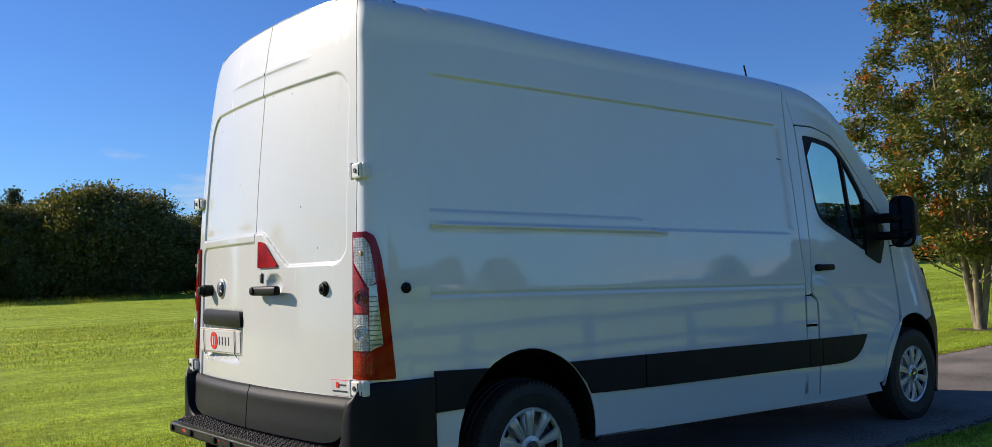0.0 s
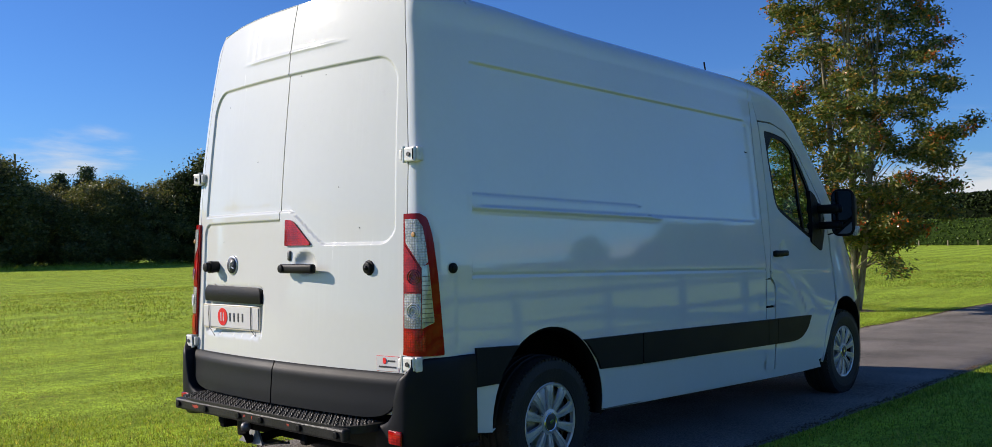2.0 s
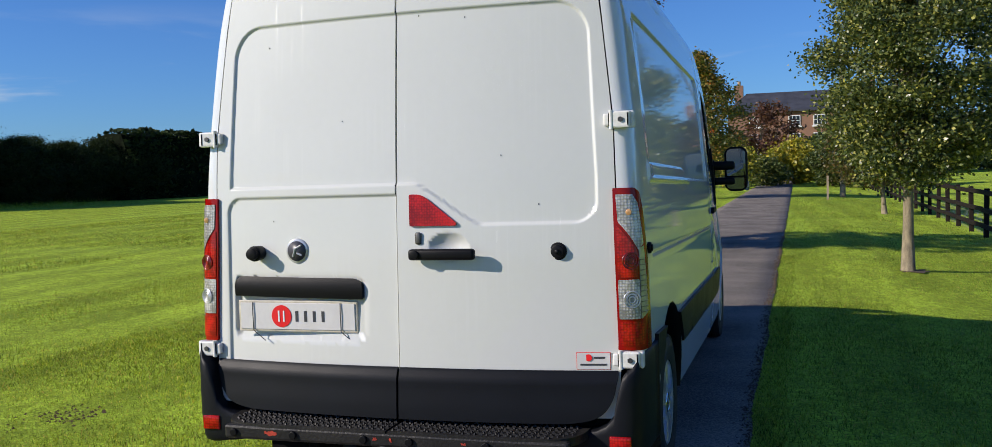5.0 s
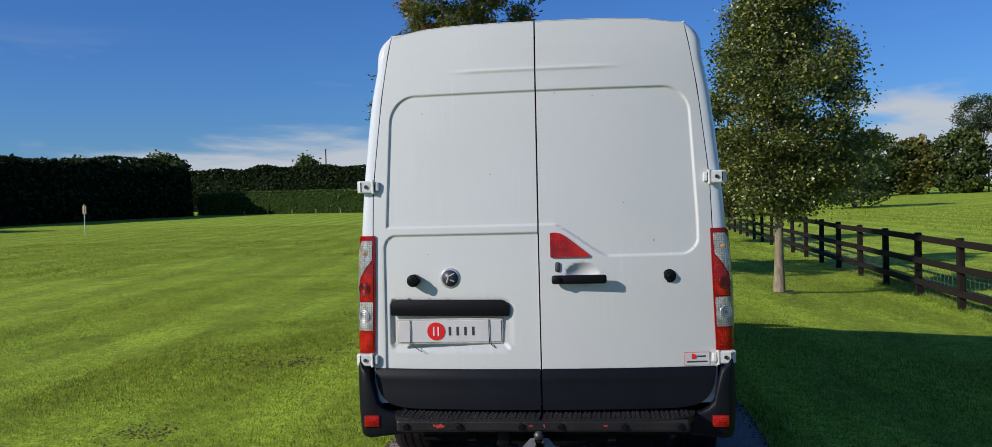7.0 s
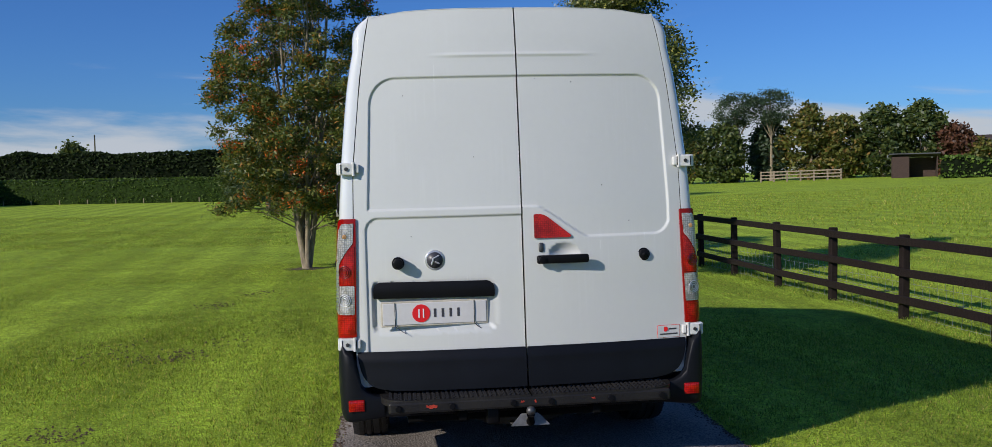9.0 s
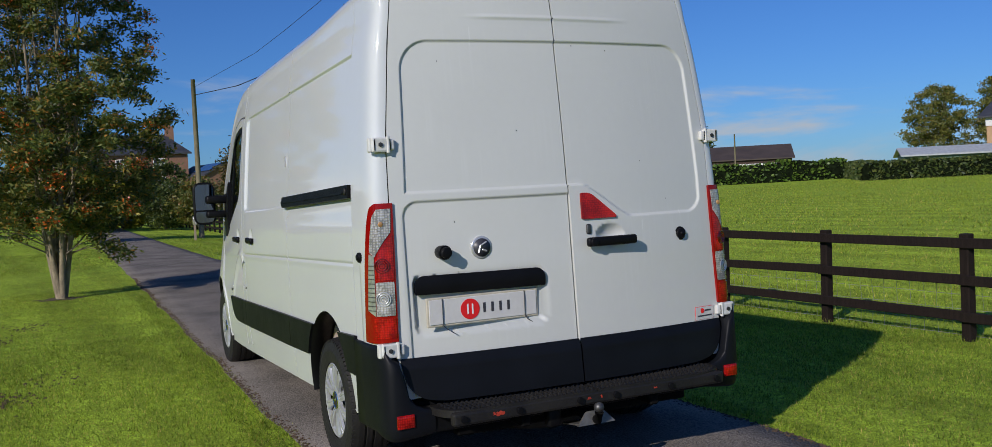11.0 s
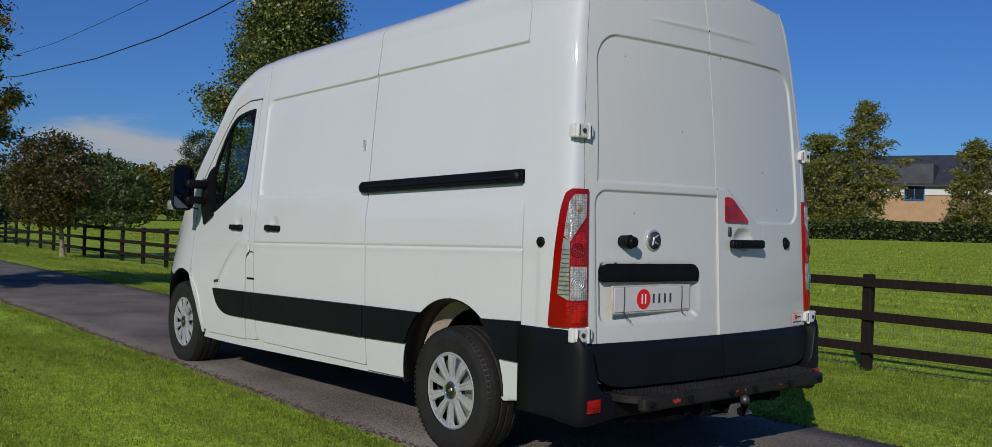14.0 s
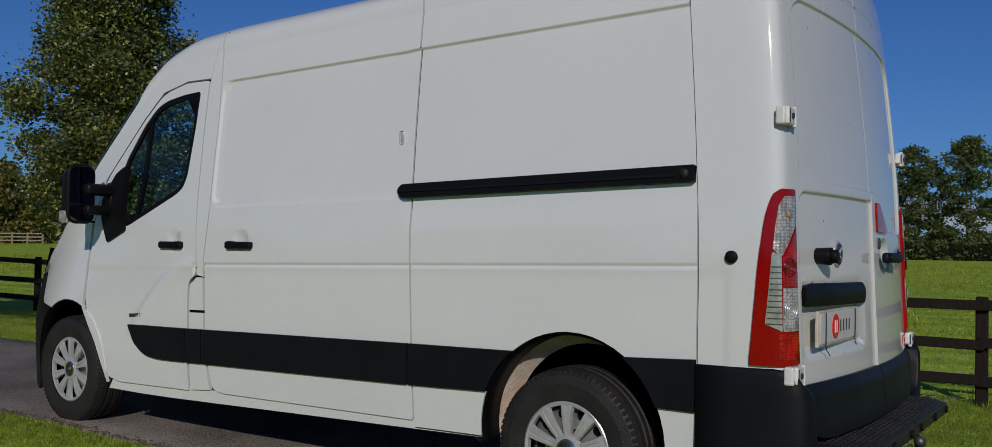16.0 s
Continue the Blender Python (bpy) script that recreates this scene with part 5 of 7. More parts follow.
place("steering_wheel", mesh_from("steering_wheel", v, f, BLACK, True), van, m=pose(0.45, 4.30, 1.28, -62, 0, 0))

# wheels
TYRE = [(-0.105, 0.205), (-0.112, 0.235), (-0.114, 0.275), (-0.106, 0.312), (-0.092, 0.330), (-0.078, 0.337), (-0.070, 0.338), (-0.066, 0.331), (-0.058, 0.331), (-0.054, 0.340), (-0.018, 0.341), (-0.014, 0.332), (-0.006, 0.332), (-0.002, 0.341), (0.026, 0.341), (0.030, 0.332), (0.038, 0.332), (0.042, 0.340), (0.070, 0.338), (0.092, 0.330), (0.106, 0.312), (0.114, 0.275), (0.110, 0.235), (0.105, 0.205)]


def wheel(x, y, s):
    z = 0.338
    v, f = lathe([(-0.09, 0.205), (-0.02, 0.195), (0.038, 0.20), (0.051, 0.175), (0.052, 0.125), (0.062, 0.09), (0.060, 0.0)], 48)
    w = place("wheel", mesh_from("wheel", v, f, WHEELSTEEL, True), van, "steel wheel with a silver plastic trim", Matrix.Translation((x, y, z)) @ (Matrix() if s > 0 else Matrix.Rotation(math.pi, 4, "Z")))
    ty = place("tyre", mesh_from("tyre", *lathe(TYRE, 72), RUBBER, False), w, "black road tyre")
    v, f = [], []
    # shoulder blocks
    for i in range(72):
        a = 2 * math.pi * i / 72
        for h, r in ((0.093, 0.333), (-0.093, 0.333)):
            o = len(v)
            for da, dh, dr in ((-0.026, -0.020, 0.004), (0.026, -0.020, 0.004), (0.026, 0.013, -0.006), (-0.026, 0.013, -0.006)):
                hh = h + (dh if h > 0 else -dh)
                v.append((hh, (r + dr) * math.cos(a + da), (r + dr) * math.sin(a + da)))
                v.append((hh, (r + dr - 0.012) * math.cos(a + da), (r + dr - 0.012) * math.sin(a + da)))
            f += [(o, o + 2, o + 4, o + 6), (o, o + 1, o + 3, o + 2), (o + 2, o + 3, o + 5, o + 4), (o + 4, o + 5, o + 7, o + 6), (o + 6, o + 7, o + 1, o)]
    tagged(place("tread_band", mesh_from("tread_band", v, f, RUBBER, False), ty), "moulded black rubber tread shoulder blocks", kind="stuff")
    ring = lathe([(0.070, 0.210), (0.098, 0.207), (0.104, 0.198), (0.100, 0.186), (0.080, 0.184)], 60)
    hub = lathe([(0.080, 0.070), (0.098, 0.066), (0.101, 0.050), (0.097, 0.046), (0.097, 0.0)], 40)
    pieces = [ring, hub]
    for i in range(10):
        a = 2 * math.pi * (i + 0.5) / 10
        vv, ff = [], []
        for r, half, h in ((0.060, 0.0160, 0.096), (0.11, 0.0215, 0.103), (0.16, 0.0275, 0.105), (0.192, 0.0335, 0.101)):
            for k, dh in ((-1, -0.014), (-0.82, 0.0), (-0.25, 0.001), (-0.20, -0.003), (0.20, -0.003), (0.25, 0.001), (0.82, 0.0), (1, -0.014)):
                yy, zz = r, half * k
                vv.append((h + dh, yy * math.cos(a) - zz * math.sin(a), yy * math.sin(a) + zz * math.cos(a)))
        for r in range(3):
            for k in range(7):
                ff.append((r * 8 + k, r * 8 + k + 1, (r + 1) * 8 + k + 1, (r + 1) * 8 + k))
        pieces.append((vv, ff))
    v, f = join(pieces)
    t = place("wheel_trim", mesh_from("wheel_trim", v, f, SILVER, False), w, "silver ten-spoke plastic wheel trim")
    cap = part("trim_cap", cyl_bm(0.040, 0.006, (0.100, 0, 0), "x", 28, bevel=0.002), STEEL, t, "dark centre cap", True)
    part("trim_device", box_bm((0.003, 0.030, 0.016), (0.1045, 0.004, 0.004), 0.001, 1, Matrix.Rotation(radians(25), 3, "X")), CHROME, cap)
    for i in range(10):
        a = 2 * math.pi * i / 10
        hole = cyl_bm(0.021, 0.004, (0.0, 0, 0), "x", 14)
        part("vent_hole", hole, DARK, w, m=Matrix.Translation((0.0525, 0.150 * math.cos(a), 0.150 * math.sin(a))))
    place("cap_ring", mesh_from("cap_ring", *lathe([(0.096, 0.050), (0.104, 0.047), (0.105, 0.043), (0.099, 0.040)], 36), CHROME, True), t)
    for i in range(5):
        a = 2 * math.pi * i / 5
        part("wheel_bolt", cyl_bm(0.011, 0.012, (0.062, 0.082 * math.cos(a), 0.082 * math.sin(a)), "x", 6), CHROME, w)


for s in (-1, 1):
    wheel(s * 0.868, 1.0, s)
    wheel(s * 0.845, 4.682, s)

# ---- the land ----
def ground_z(x, y):
    z = 0.0
    if x > 1.4:
        z = -0.20 * sstep(1.4, 5.3, x)
    if x > 5.3:
        z += 0.0195 * (min(x, 85) - 5.3) * sstep(5.3, 14, x)
    if x < -12:
        z += 0.004 * min(60, -12 - x)
    if y > 30 and x < 20:
        z += 0.003 * min(60, y - 30) * sstep(20, 0, x)
    return z


def road_edges(y):
    k = 0.05 * math.sin(y * 1.7) * 0.4 + 0.03 * math.sin(y * 4.1 + 1) * 0.5 + 0.03 * noise.noise((y * 3.0, 0, 0)) + 0.02 * noise.noise((y * 11.0, 5, 0))
    return -1.09 + 0.0035 * max(0, y) + k * 0.7, 1.31 - 0.0030 * max(0, y) + k * 0.5


def axis_marks(near, far, fine, grow):
    out, p, st = [], 0.0, fine
    while p < far:
        out.append(p)
        if p > near:
            st *= grow
        p += st
    out.append(far)
    return sorted({-p for p in out} | set(out))


xs, ys2 = axis_marks(16, 1600, 0.55, 1.13), axis_marks(30, 1600, 0.8, 1.13)
rng = random.Random(3)
verts = [(x, y, ground_z(x, y) + (noise.noise((x * 0.35, y * 0.35, 0)) * 0.025 * sstep(1.6, 3.5, abs(x)) if abs(x) < 60 and abs(y) < 90 else 0)) for y in ys2 for x in xs]
w = len(xs)
faces = [(j * w + i, j * w + i + 1, (j + 1) * w + i + 1, (j + 1) * w + i) for j in range(len(ys2) - 1) for i in range(len(xs) - 1)]
tagged(place("ground", mesh_from("ground", verts, faces, GRASS, True)), "mown green lawn and rougher pasture", "grass", kind="structure")
verts, faces = [], []
n = 400
for i in range(n + 1):
    y = -60 + 150 * i / n
    a, b = road_edges(y)
    for k in range(9):
        t = k / 8
        x = a + (b - a) * t
        verts.append((x, y, ground_z(x, y) + 0.012 + 0.016 * math.sin(math.pi * t)))
    verts.append((b + 0.05, y, -0.05))
    verts.append((a - 0.05, y, -0.05))
for i in range(n):
    o, p = i * 11, (i + 1) * 11
    for k in range(8):
        faces.append((o + k, o + k + 1, p + k + 1, p + k))
    faces += [(o + 8, o + 9, p + 9, p + 8), (o + 10, o, p, p + 10)]
tagged(place("road", mesh_from("road", verts, faces, ASPHALT, True)), "narrow grey tarmac drive between lawns", "drive", kind="structure")

# crumbs of soil and grit along the drive's edges
rng = random.Random(41)
verts, faces = [], []
for i in range(5200):
    y = rng.uniform(-3.0, 16.0)
    a, b = road_edges(y)
    x = (a + abs(rng.gauss(0, 0.035)) - 0.012) if rng.random() < 0.55 else (b - abs(rng.gauss(0, 0.035)) + 0.012)
    r, h = rng.uniform(0.003, 0.014), rng.uniform(0.003, 0.009)
    z, o, t = ground_z(x, y) + 0.013, len(verts), rng.uniform(0, 6.28)
    verts += [(x + r * math.cos(t + 1.57 * k), y + r * math.sin(t + 1.57 * k), z) for k in range(4)] + [(x, y, z + h)]
    faces += [(o + k, o + (k + 1) % 4, o + 4) for k in range(4)]
tagged(place("verge_grit", mesh_from("verge_grit", verts, faces, SOIL)), "brown soil crumbs and grit along the drive", "soil", kind="stuff")

# post-and-rail fence with stock netting
def fence_x(y):
    return 5.42 - 0.018 * (y - 2.0) if y < 12 else 5.24


fence = thing("fence", "dark-stained timber post and three-rail fence", "fence")
post_me = None
POSTS = [-19.2 + 1.775 * i for i in range(50)]
bm = box_bm((0.095, 0.100, 1.35), (0, 0, 0.345), 0.010, 1)
post_me = bpy.data.meshes.new("post")
bm.to_mesh(post_me)
bm.free()
post_me.materials.append(FENCE)
rng = random.Random(11)
post_at = []
for y in POSTS:
    yy = y + rng.uniform(-0.03, 0.03)
    x = fence_x(yy)
    g = ground_z(x, yy)
    post_at.append((x, yy, g))
    place("post", post_me, fence, m=pose(x, yy, g, rng.uniform(-1.2, 1.2), rng.uniform(-1.2, 1.2), rng.uniform(-2, 2)))
for i in range(len(post_at) - 1):
    (x0, y0, g0), (x1, y1, g1) = post_at[i], post_at[i + 1]
    for h in (0.94, 0.585, 0.245):
        a, b = Vector((x0 - 0.075, y0, g0 + h + rng.uniform(-0.012, 0.012))), Vector((x1 - 0.075, y1, g1 + h + rng.uniform(-0.012, 0.012)))
        d = b - a
        bm = box_bm((0.040, d.length + 0.06, 0.095), (0, 0, 0), 0.006, 1)
        part("rail", bm, FENCE, fence, m=Matrix.Translation((a + b) / 2) @ d.to_track_quat("Y", "Z").to_matrix().to_4x4())
pieces = []
for i in range(len(post_at) - 1):
    (x0, y0, g0), (x1, y1, g1) = post_at[i], post_at[i + 1]
    if y0 > 24:
        break
    sag = rng.uniform(0.0, 0.05)
    for h in (0.04, 0.16, 0.29, 0.43, 0.58):
        pts = [(x0 + (x1 - x0) * t + 0.07 + 0.015 * math.sin(9 * t + h * 8), y0 + (y1 - y0) * t, g0 + (g1 - g0) * t + h - sag * math.sin(math.pi * t) * (h > 0.5)) for t in (0, 0.2, 0.4, 0.6, 0.8, 1)]
        pieces.append(tube(pts, 0.0022, 3))
    for k in range(11):
        t = (k + 0.5) / 11
        x, y, g = x0 + (x1 - x0) * t + 0.07, y0 + (y1 - y0) * t, g0 + (g1 - g0) * t
        pieces.append(tube([(x + 0.01 * math.sin(9 * t), y, g + 0.03), (x + 0.02, y + rng.uniform(-0.02, 0.02), g + 0.30), (x, y, g + 0.58 - sag * math.sin(math.pi * t))], 0.002, 3))
v, f = join(pieces)
place("stock_netting", mesh_from("stock_netting", v, f, WIRE), fence, "thin galvanised wire netting")

# ---- trees, hedges, grass ----
def fast_mesh(name, co, corners, material):
    """A mesh of many separate faces, all with the same number of corners, in numpy."""
    me = bpy.data.meshes.new(name)
    nf = len(co) // corners
    me.vertices.add(len(co))
    me.vertices.foreach_set("co", np.ascontiguousarray(co, dtype=np.float32).ravel())
    me.loops.add(nf * corners)
    me.loops.foreach_set("vertex_index", np.arange(nf * corners, dtype=np.int32))
    me.polygons.add(nf)
    me.polygons.foreach_set("loop_start", np.arange(0, nf * corners, corners, dtype=np.int32))
    me.materials.append(material)
    me.update(calc_edges=True)
    return me


def leaf_cards(rs, centres, length, width, droop=0.3):
    """Diamond leaves at the centres, turned at random, hanging a little."""
    n = len(centres)
    a = rs.normal(size=(n, 3))
    a[:, 2] = a[:, 2] * 0.6 - droop
    a /= np.linalg.norm(a, axis=1)[:, None]
    b = np.cross(a, rs.normal(size=(n, 3)))
    b /= np.linalg.norm(b, axis=1)[:, None]
    k = rs.uniform(0.65, 1.3, size=(n, 1))
    a, b = a * length * k / 2, b * width * k / 2
    out = np.empty((n, 4, 3))
    out[:, 0], out[:, 1], out[:, 2], out[:, 3] = centres - a, centres + b - a * 0.15, centres + a, centres - b - a * 0.15
    return out.reshape(-1, 3)


VASE = [(0.0, 0.42), (0.08, 0.70), (0.20, 0.90), (0.36, 1.0), (0.5, 0.94), (0.75, 0.70), (0.9, 0.48), (1.0, 0.2)]
EGG = [(0.0, 0.45), (0.08, 0.75), (0.25, 0.98), (0.45, 1.0), (0.65, 0.85), (0.85, 0.52), (1.0, 0.12)]
CONE = [(0.0, 0.9), (0.2, 1.0), (0.5, 0.62), (0.8, 0.28), (1.0, 0.04)]
ROUND = [(0.0, 0.55), (0.15, 0.85), (0.4, 1.0), (0.7, 0.92), (0.88, 0.62), (1.0, 0.2)]
YOUNG = [(0.0, 0.45), (0.08, 0.75), (0.25, 0.98), (0.42, 1.0), (0.62, 0.76), (0.82, 0.42), (1.0, 0.10)]
FLAT = [(0.0, 0.3), (0.25, 0.85), (0.6, 1.0), (0.85, 0.8), (1.0, 0.3)]


def tree(name, label, at, height, low, radius, leaf, clusters, per, size, seed, shape=EGG, trunk=0.09, stems=1, spread=0.22, fork=0.8, category="tree", group="", squash=1.0, limbs=24, off=(0, 0), berries=0, leanx=0.0, hollow=0.45, boughs=()):
    rs = np.random.default_rng(seed)
    root = thing(name, label, category, group, m=Matrix.Translation(at))
    h = rs.beta(1.15, 1.25, clusters)
    ang = rs.uniform(0, 2 * math.pi, clusters)
    wob = np.array([1.0 + 0.30 * noise.noise((math.cos(a) * 1.3 + seed, math.sin(a) * 1.3, q * 3.0)) for a, q in zip(ang, h)])
    rad = np.array([lerp_table(shape, q) for q in h]) * radius * wob * rs.uniform(0, 1, clusters) ** hollow
    c = np.stack([off[0] + rad * np.cos(ang) + leanx * h, off[1] + rad * np.sin(ang) * squash, low + (height - low) * h], 1)
    if boughs:
        c = np.concatenate([c, np.array(boughs)])
    pts = np.repeat(c, per, 0) + rs.normal(size=(len(c) * per, 3)) * np.array([spread, spread, spread * 0.62])
    part_me = fast_mesh("crown", leaf_cards(rs, pts, size[0], size[1]), 4, leaf)
    place("crown", part_me, root)
    pieces = []
    tops = []
    for k in range(stems):
        a = 2 * math.pi * k / stems + seed
        sp = 0.0 if stems == 1 else radius * 0.34
        end = Vector((off[0] + leanx + sp * math.cos(a), off[1] + sp * math.sin(a), low + (height - low) * 0.86))
        p0 = Vector((0.5 * trunk * math.cos(a), 0.5 * trunk * math.sin(a), -0.06)) if stems > 1 else Vector((0, 0, -0.06))
        path = []
        for i in range(9):
            t = i / 8
            bend = t ** (1.3 if stems == 1 else 0.72)
            q = p0.lerp(end, t)
            q.x = p0.x + (end.x - p0.x) * bend + 0.05 * math.sin(3 * t + k + seed) * t
            q.y = p0.y + (end.y - p0.y) * bend + 0.05 * math.cos(4 * t + k) * t
            path.append(q)
        rr = [trunk * (1.25 if i == 0 else 1) * (1 - 0.86 * i / 8) for i in range(9)]
        pieces.append(tube(path, trunk, 9, rr))
        tops.append(path)
    for i in list(rs.choice(clusters, min(limbs, clusters), replace=False)) + list(range(clusters, clusters + len(boughs))):
        path = tops[int(rs.integers(stems))]
        goal = Vector(c[i])
        hz = max(fork, goal.z * 0.62 - 0.1)
        j = min(range(9), key=lambda q: abs(path[q].z - hz))
        a = path[max(1, j)]
        mid = a.lerp(goal, 0.5) + Vector((0, 0, 0.10 * (goal - a).length))
        r0 = trunk * 0.34 * (1 - 0.6 * a.z / height)
        pieces.append(tube([a, a.lerp(mid, 0.6), mid, goal], r0, 5, [r0, r0 * 0.75, r0 * 0.55, r0 * 0.2]))
    v, f = join(pieces)
    place("trunk", mesh_from("trunk", v, f, BARK, True), root)
    if berries:
        bp = c[rs.choice(clusters, berries, replace=False)]
        bp[:, :2] = np.array(off) + (bp[:, :2] - np.array(off)) * 1.08
        pts = np.repeat(bp, 70, 0) + rs.normal(size=(berries * 70, 3)) * np.array([0.085, 0.085, 0.055])
        tagged(place("berries", fast_mesh("berries", leaf_cards(rs, pts, 0.036, 0.034), 4, BERRY), root), "clusters of small orange berries", kind="stuff")
    return root


BOUGHS = [(-1.0, -0.3, 1.24), (-1.25, -0.3, 1.20), (-1.45, -0.35, 1.14), (0.58, -0.30, 0.96), (0.76, -0.45, 0.82), (0.92, -0.60, 0.70)]
LEAF_COPPER = leaf_mat("copper_leaves", [(0.0, (0.07, 0.04, 0.025)), (1.0, (0.20, 0.09, 0.05))])
LEAF_DRIVE = leaf_mat("brown_green_leaves", [(0.0, (0.04, 0.045, 0.014)), (0.5, (0.085, 0.085, 0.025)), (1.0, (0.19, 0.12, 0.04))])
tree("rowan_tree", "rowan tree with green leaves and orange berry clusters", (-2.32, 12.7, 0), 6.7, 1.05, 1.70, LEAF_ROWAN, 430, 190, (0.088, 0.030), 4, VASE, 0.047, 6, 0.105, 0.70, limbs=90, off=(0.0, -0.05), squash=1.1, berries=80, boughs=BOUGHS, group="rowans by the drive")
tree("maple_tree", "young maple with dense green leaves beside the drive", (3.0, 10.55, -0.08), 5.6, 1.25, 1.27, LEAF_MAPLE, 400, 270, (0.056, 0.035), 9, YOUNG, 0.082, 1, 0.14, 1.1, limbs=60, off=(0.08, 0), hollow=0.5)
tree("drive_tree", "small bushy brown-green tree beside the fence", (3.95, 26.4, -0.12), 3.5, 0.95, 1.42, LEAF_DRIVE, 240, 56, (0.12, 0.055), 12, ROUND, 0.075, 1, 0.17, 0.6, limbs=44, off=(-0.35, 0))
tree("rowan_tree", "rowan tree turning orange farther up the drive", (-2.45, 36.4, 0.02), 6.0, 0.95, 1.75, leaf_mat("turning_leaves", [(0.0, (0.07, 0.10, 0.022)), (0.55, (0.16, 0.18, 0.04)), (1.0, (0.42, 0.23, 0.04))]), 260, 60, (0.17, 0.07), 21, EGG, 0.12, 3, 0.22, 0.8, limbs=24, berries=22, group="rowans by the drive")
tree("yellow_shrub", "yellow-green rounded shrub beside the far fence", (5.1, 53.0, 0.05), 2.75, 0.3, 1.35, LEAF_MIX, 170, 46, (0.17, 0.09), 22, ROUND, 0.05, 3, 0.2, 0.3, category="shrub")
tree("shrub", "dark green spreading shrub under the far trees", (3.4, 55.0, 0.06), 2.4, 0.1, 1.5, LEAF_DARK, 130, 46, (0.18, 0.09), 23, ROUND, 0.05, 3, 0.2, 0.3, category="shrub")
tree("shrub", "dark green spreading shrub before the barn", (7.6, 56.0, 0.06), 2.5, 0.1, 1.5, LEAF_DARK, 130, 46, (0.18, 0.09), 24, ROUND, 0.05, 3, 0.2, 0.3, category="shrub")
tree("yellow_shrub", "yellow-leaved shrub near the end of the drive", (-2.0, 50.5, 0.06), 2.7, 0.3, 1.3, LEAF_YELLOW, 150, 40, (0.17, 0.09), 31, ROUND, 0.05, 3, 0.2, 0.3, category="shrub")
tree("shrub", "dark green shrub by the drive's end", (-0.3, 54, 0.07), 1.6, 0.1, 1.1, LEAF_DARK, 90, 40, (0.20, 0.10), 32, ROUND, 0.04, 3, 0.2, 0.2, category="shrub")
tree("conifer_tree", "dark green conifer behind the rowan", (-8.0, 51.4, 0.06), 7.0, 0.3, 2.1, LEAF_PINE, 300, 40, (0.28, 0.06), 33, CONE, 0.14, 1, 0.26, 0.4)
tree("shrub", "grey-green rounded shrub on the lawn", (-9.6, 53.5, 0.07), 3.6, 0.2, 1.5, LEAF_DARK, 130, 40, (0.22, 0.09), 34, ROUND, 0.06, 3, 0.25, 0.3, category="shrub")
for i, (x, y, hh, rr, lm) in enumerate(((-0.6, 68, 5.8, 2.0, LEAF_COPPER), (1.2, 58, 2.8, 1.6, LEAF_YELLOW), (4.4, 64, 4.2, 1.7, LEAF_DARK), (3.0, 68, 3.2, 1.6, LEAF_DARK), (-4.6, 66, 4.6, 2.2, LEAF_MIX), (16.5, 61, 4.4, 2.6, LEAF_DARK))):
    tree("garden_tree", "leafy garden tree near the brick house", (x, y, 0.05), hh, 0.3, rr, lm, 130, 36, (0.28, 0.14), 60 + i, ROUND, 0.08, 2, 0.28, 0.4, group="garden trees")

# woodland edge along the far side of the lawn
wood = []
for i, (hh, lm, sh) in enumerate(((7.0, LEAF_WOOD, ROUND), (6.2, LEAF_SHADED, ROUND), (7.4, LEAF_WOOD, EGG), (5.4, LEAF_MIX, ROUND))):
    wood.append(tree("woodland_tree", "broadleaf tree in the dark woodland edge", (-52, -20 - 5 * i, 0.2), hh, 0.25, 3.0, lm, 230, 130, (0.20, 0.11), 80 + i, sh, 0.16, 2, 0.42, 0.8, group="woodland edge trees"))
rng = random.Random(17)
WOOD_HIGH = (7.0, 6.2, 7.4, 5.4)
WOOD_TOP = [(-14, 5.4), (8, 5.55), (11, 5.9), (13.2, 7.1), (15.4, 7.2), (17.2, 5.5), (20, 4.9), (25.5, 5.0), (27.5, 6.0), (29.5, 7.3), (32.5, 8.3), (35, 8.9), (37, 8.5), (39, 6.9), (41, 5.2), (44, 4.2), (52, 4.2)]
line = [(-53, -14), (-51.5, 8), (-49.5, 20), (-45.5, 31), (-42.5, 42), (-41.0, 52)]
tot = [0.0]
for (a, b), (c, d) in zip(line, line[1:]):
    tot.append(tot[-1] + math.hypot(c - a, d - b))
pos = 0.0
while pos < tot[-1]:
    k = max(i for i in range(len(tot) - 1) if tot[i] <= pos)
    t = (pos - tot[k]) / (tot[k + 1] - tot[k])
    x, y = line[k][0] + (line[k + 1][0] - line[k][0]) * t, line[k][1] + (line[k + 1][1] - line[k][1]) * t
    top = lerp_table(WOOD_TOP, y)
    wide = 0.72 if top < 6.0 else 0.95
    for depth in (0, 1):
        # past y = 26 mostly the darkened leaf colour, standing in for the wood's unlit side
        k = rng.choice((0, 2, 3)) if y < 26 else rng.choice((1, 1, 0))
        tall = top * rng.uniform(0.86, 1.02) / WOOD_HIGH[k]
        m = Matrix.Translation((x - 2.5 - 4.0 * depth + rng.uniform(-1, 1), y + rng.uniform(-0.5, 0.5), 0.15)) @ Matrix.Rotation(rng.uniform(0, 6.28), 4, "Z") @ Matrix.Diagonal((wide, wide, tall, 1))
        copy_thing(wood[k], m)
    pos += rng.uniform(1.8, 2.6)

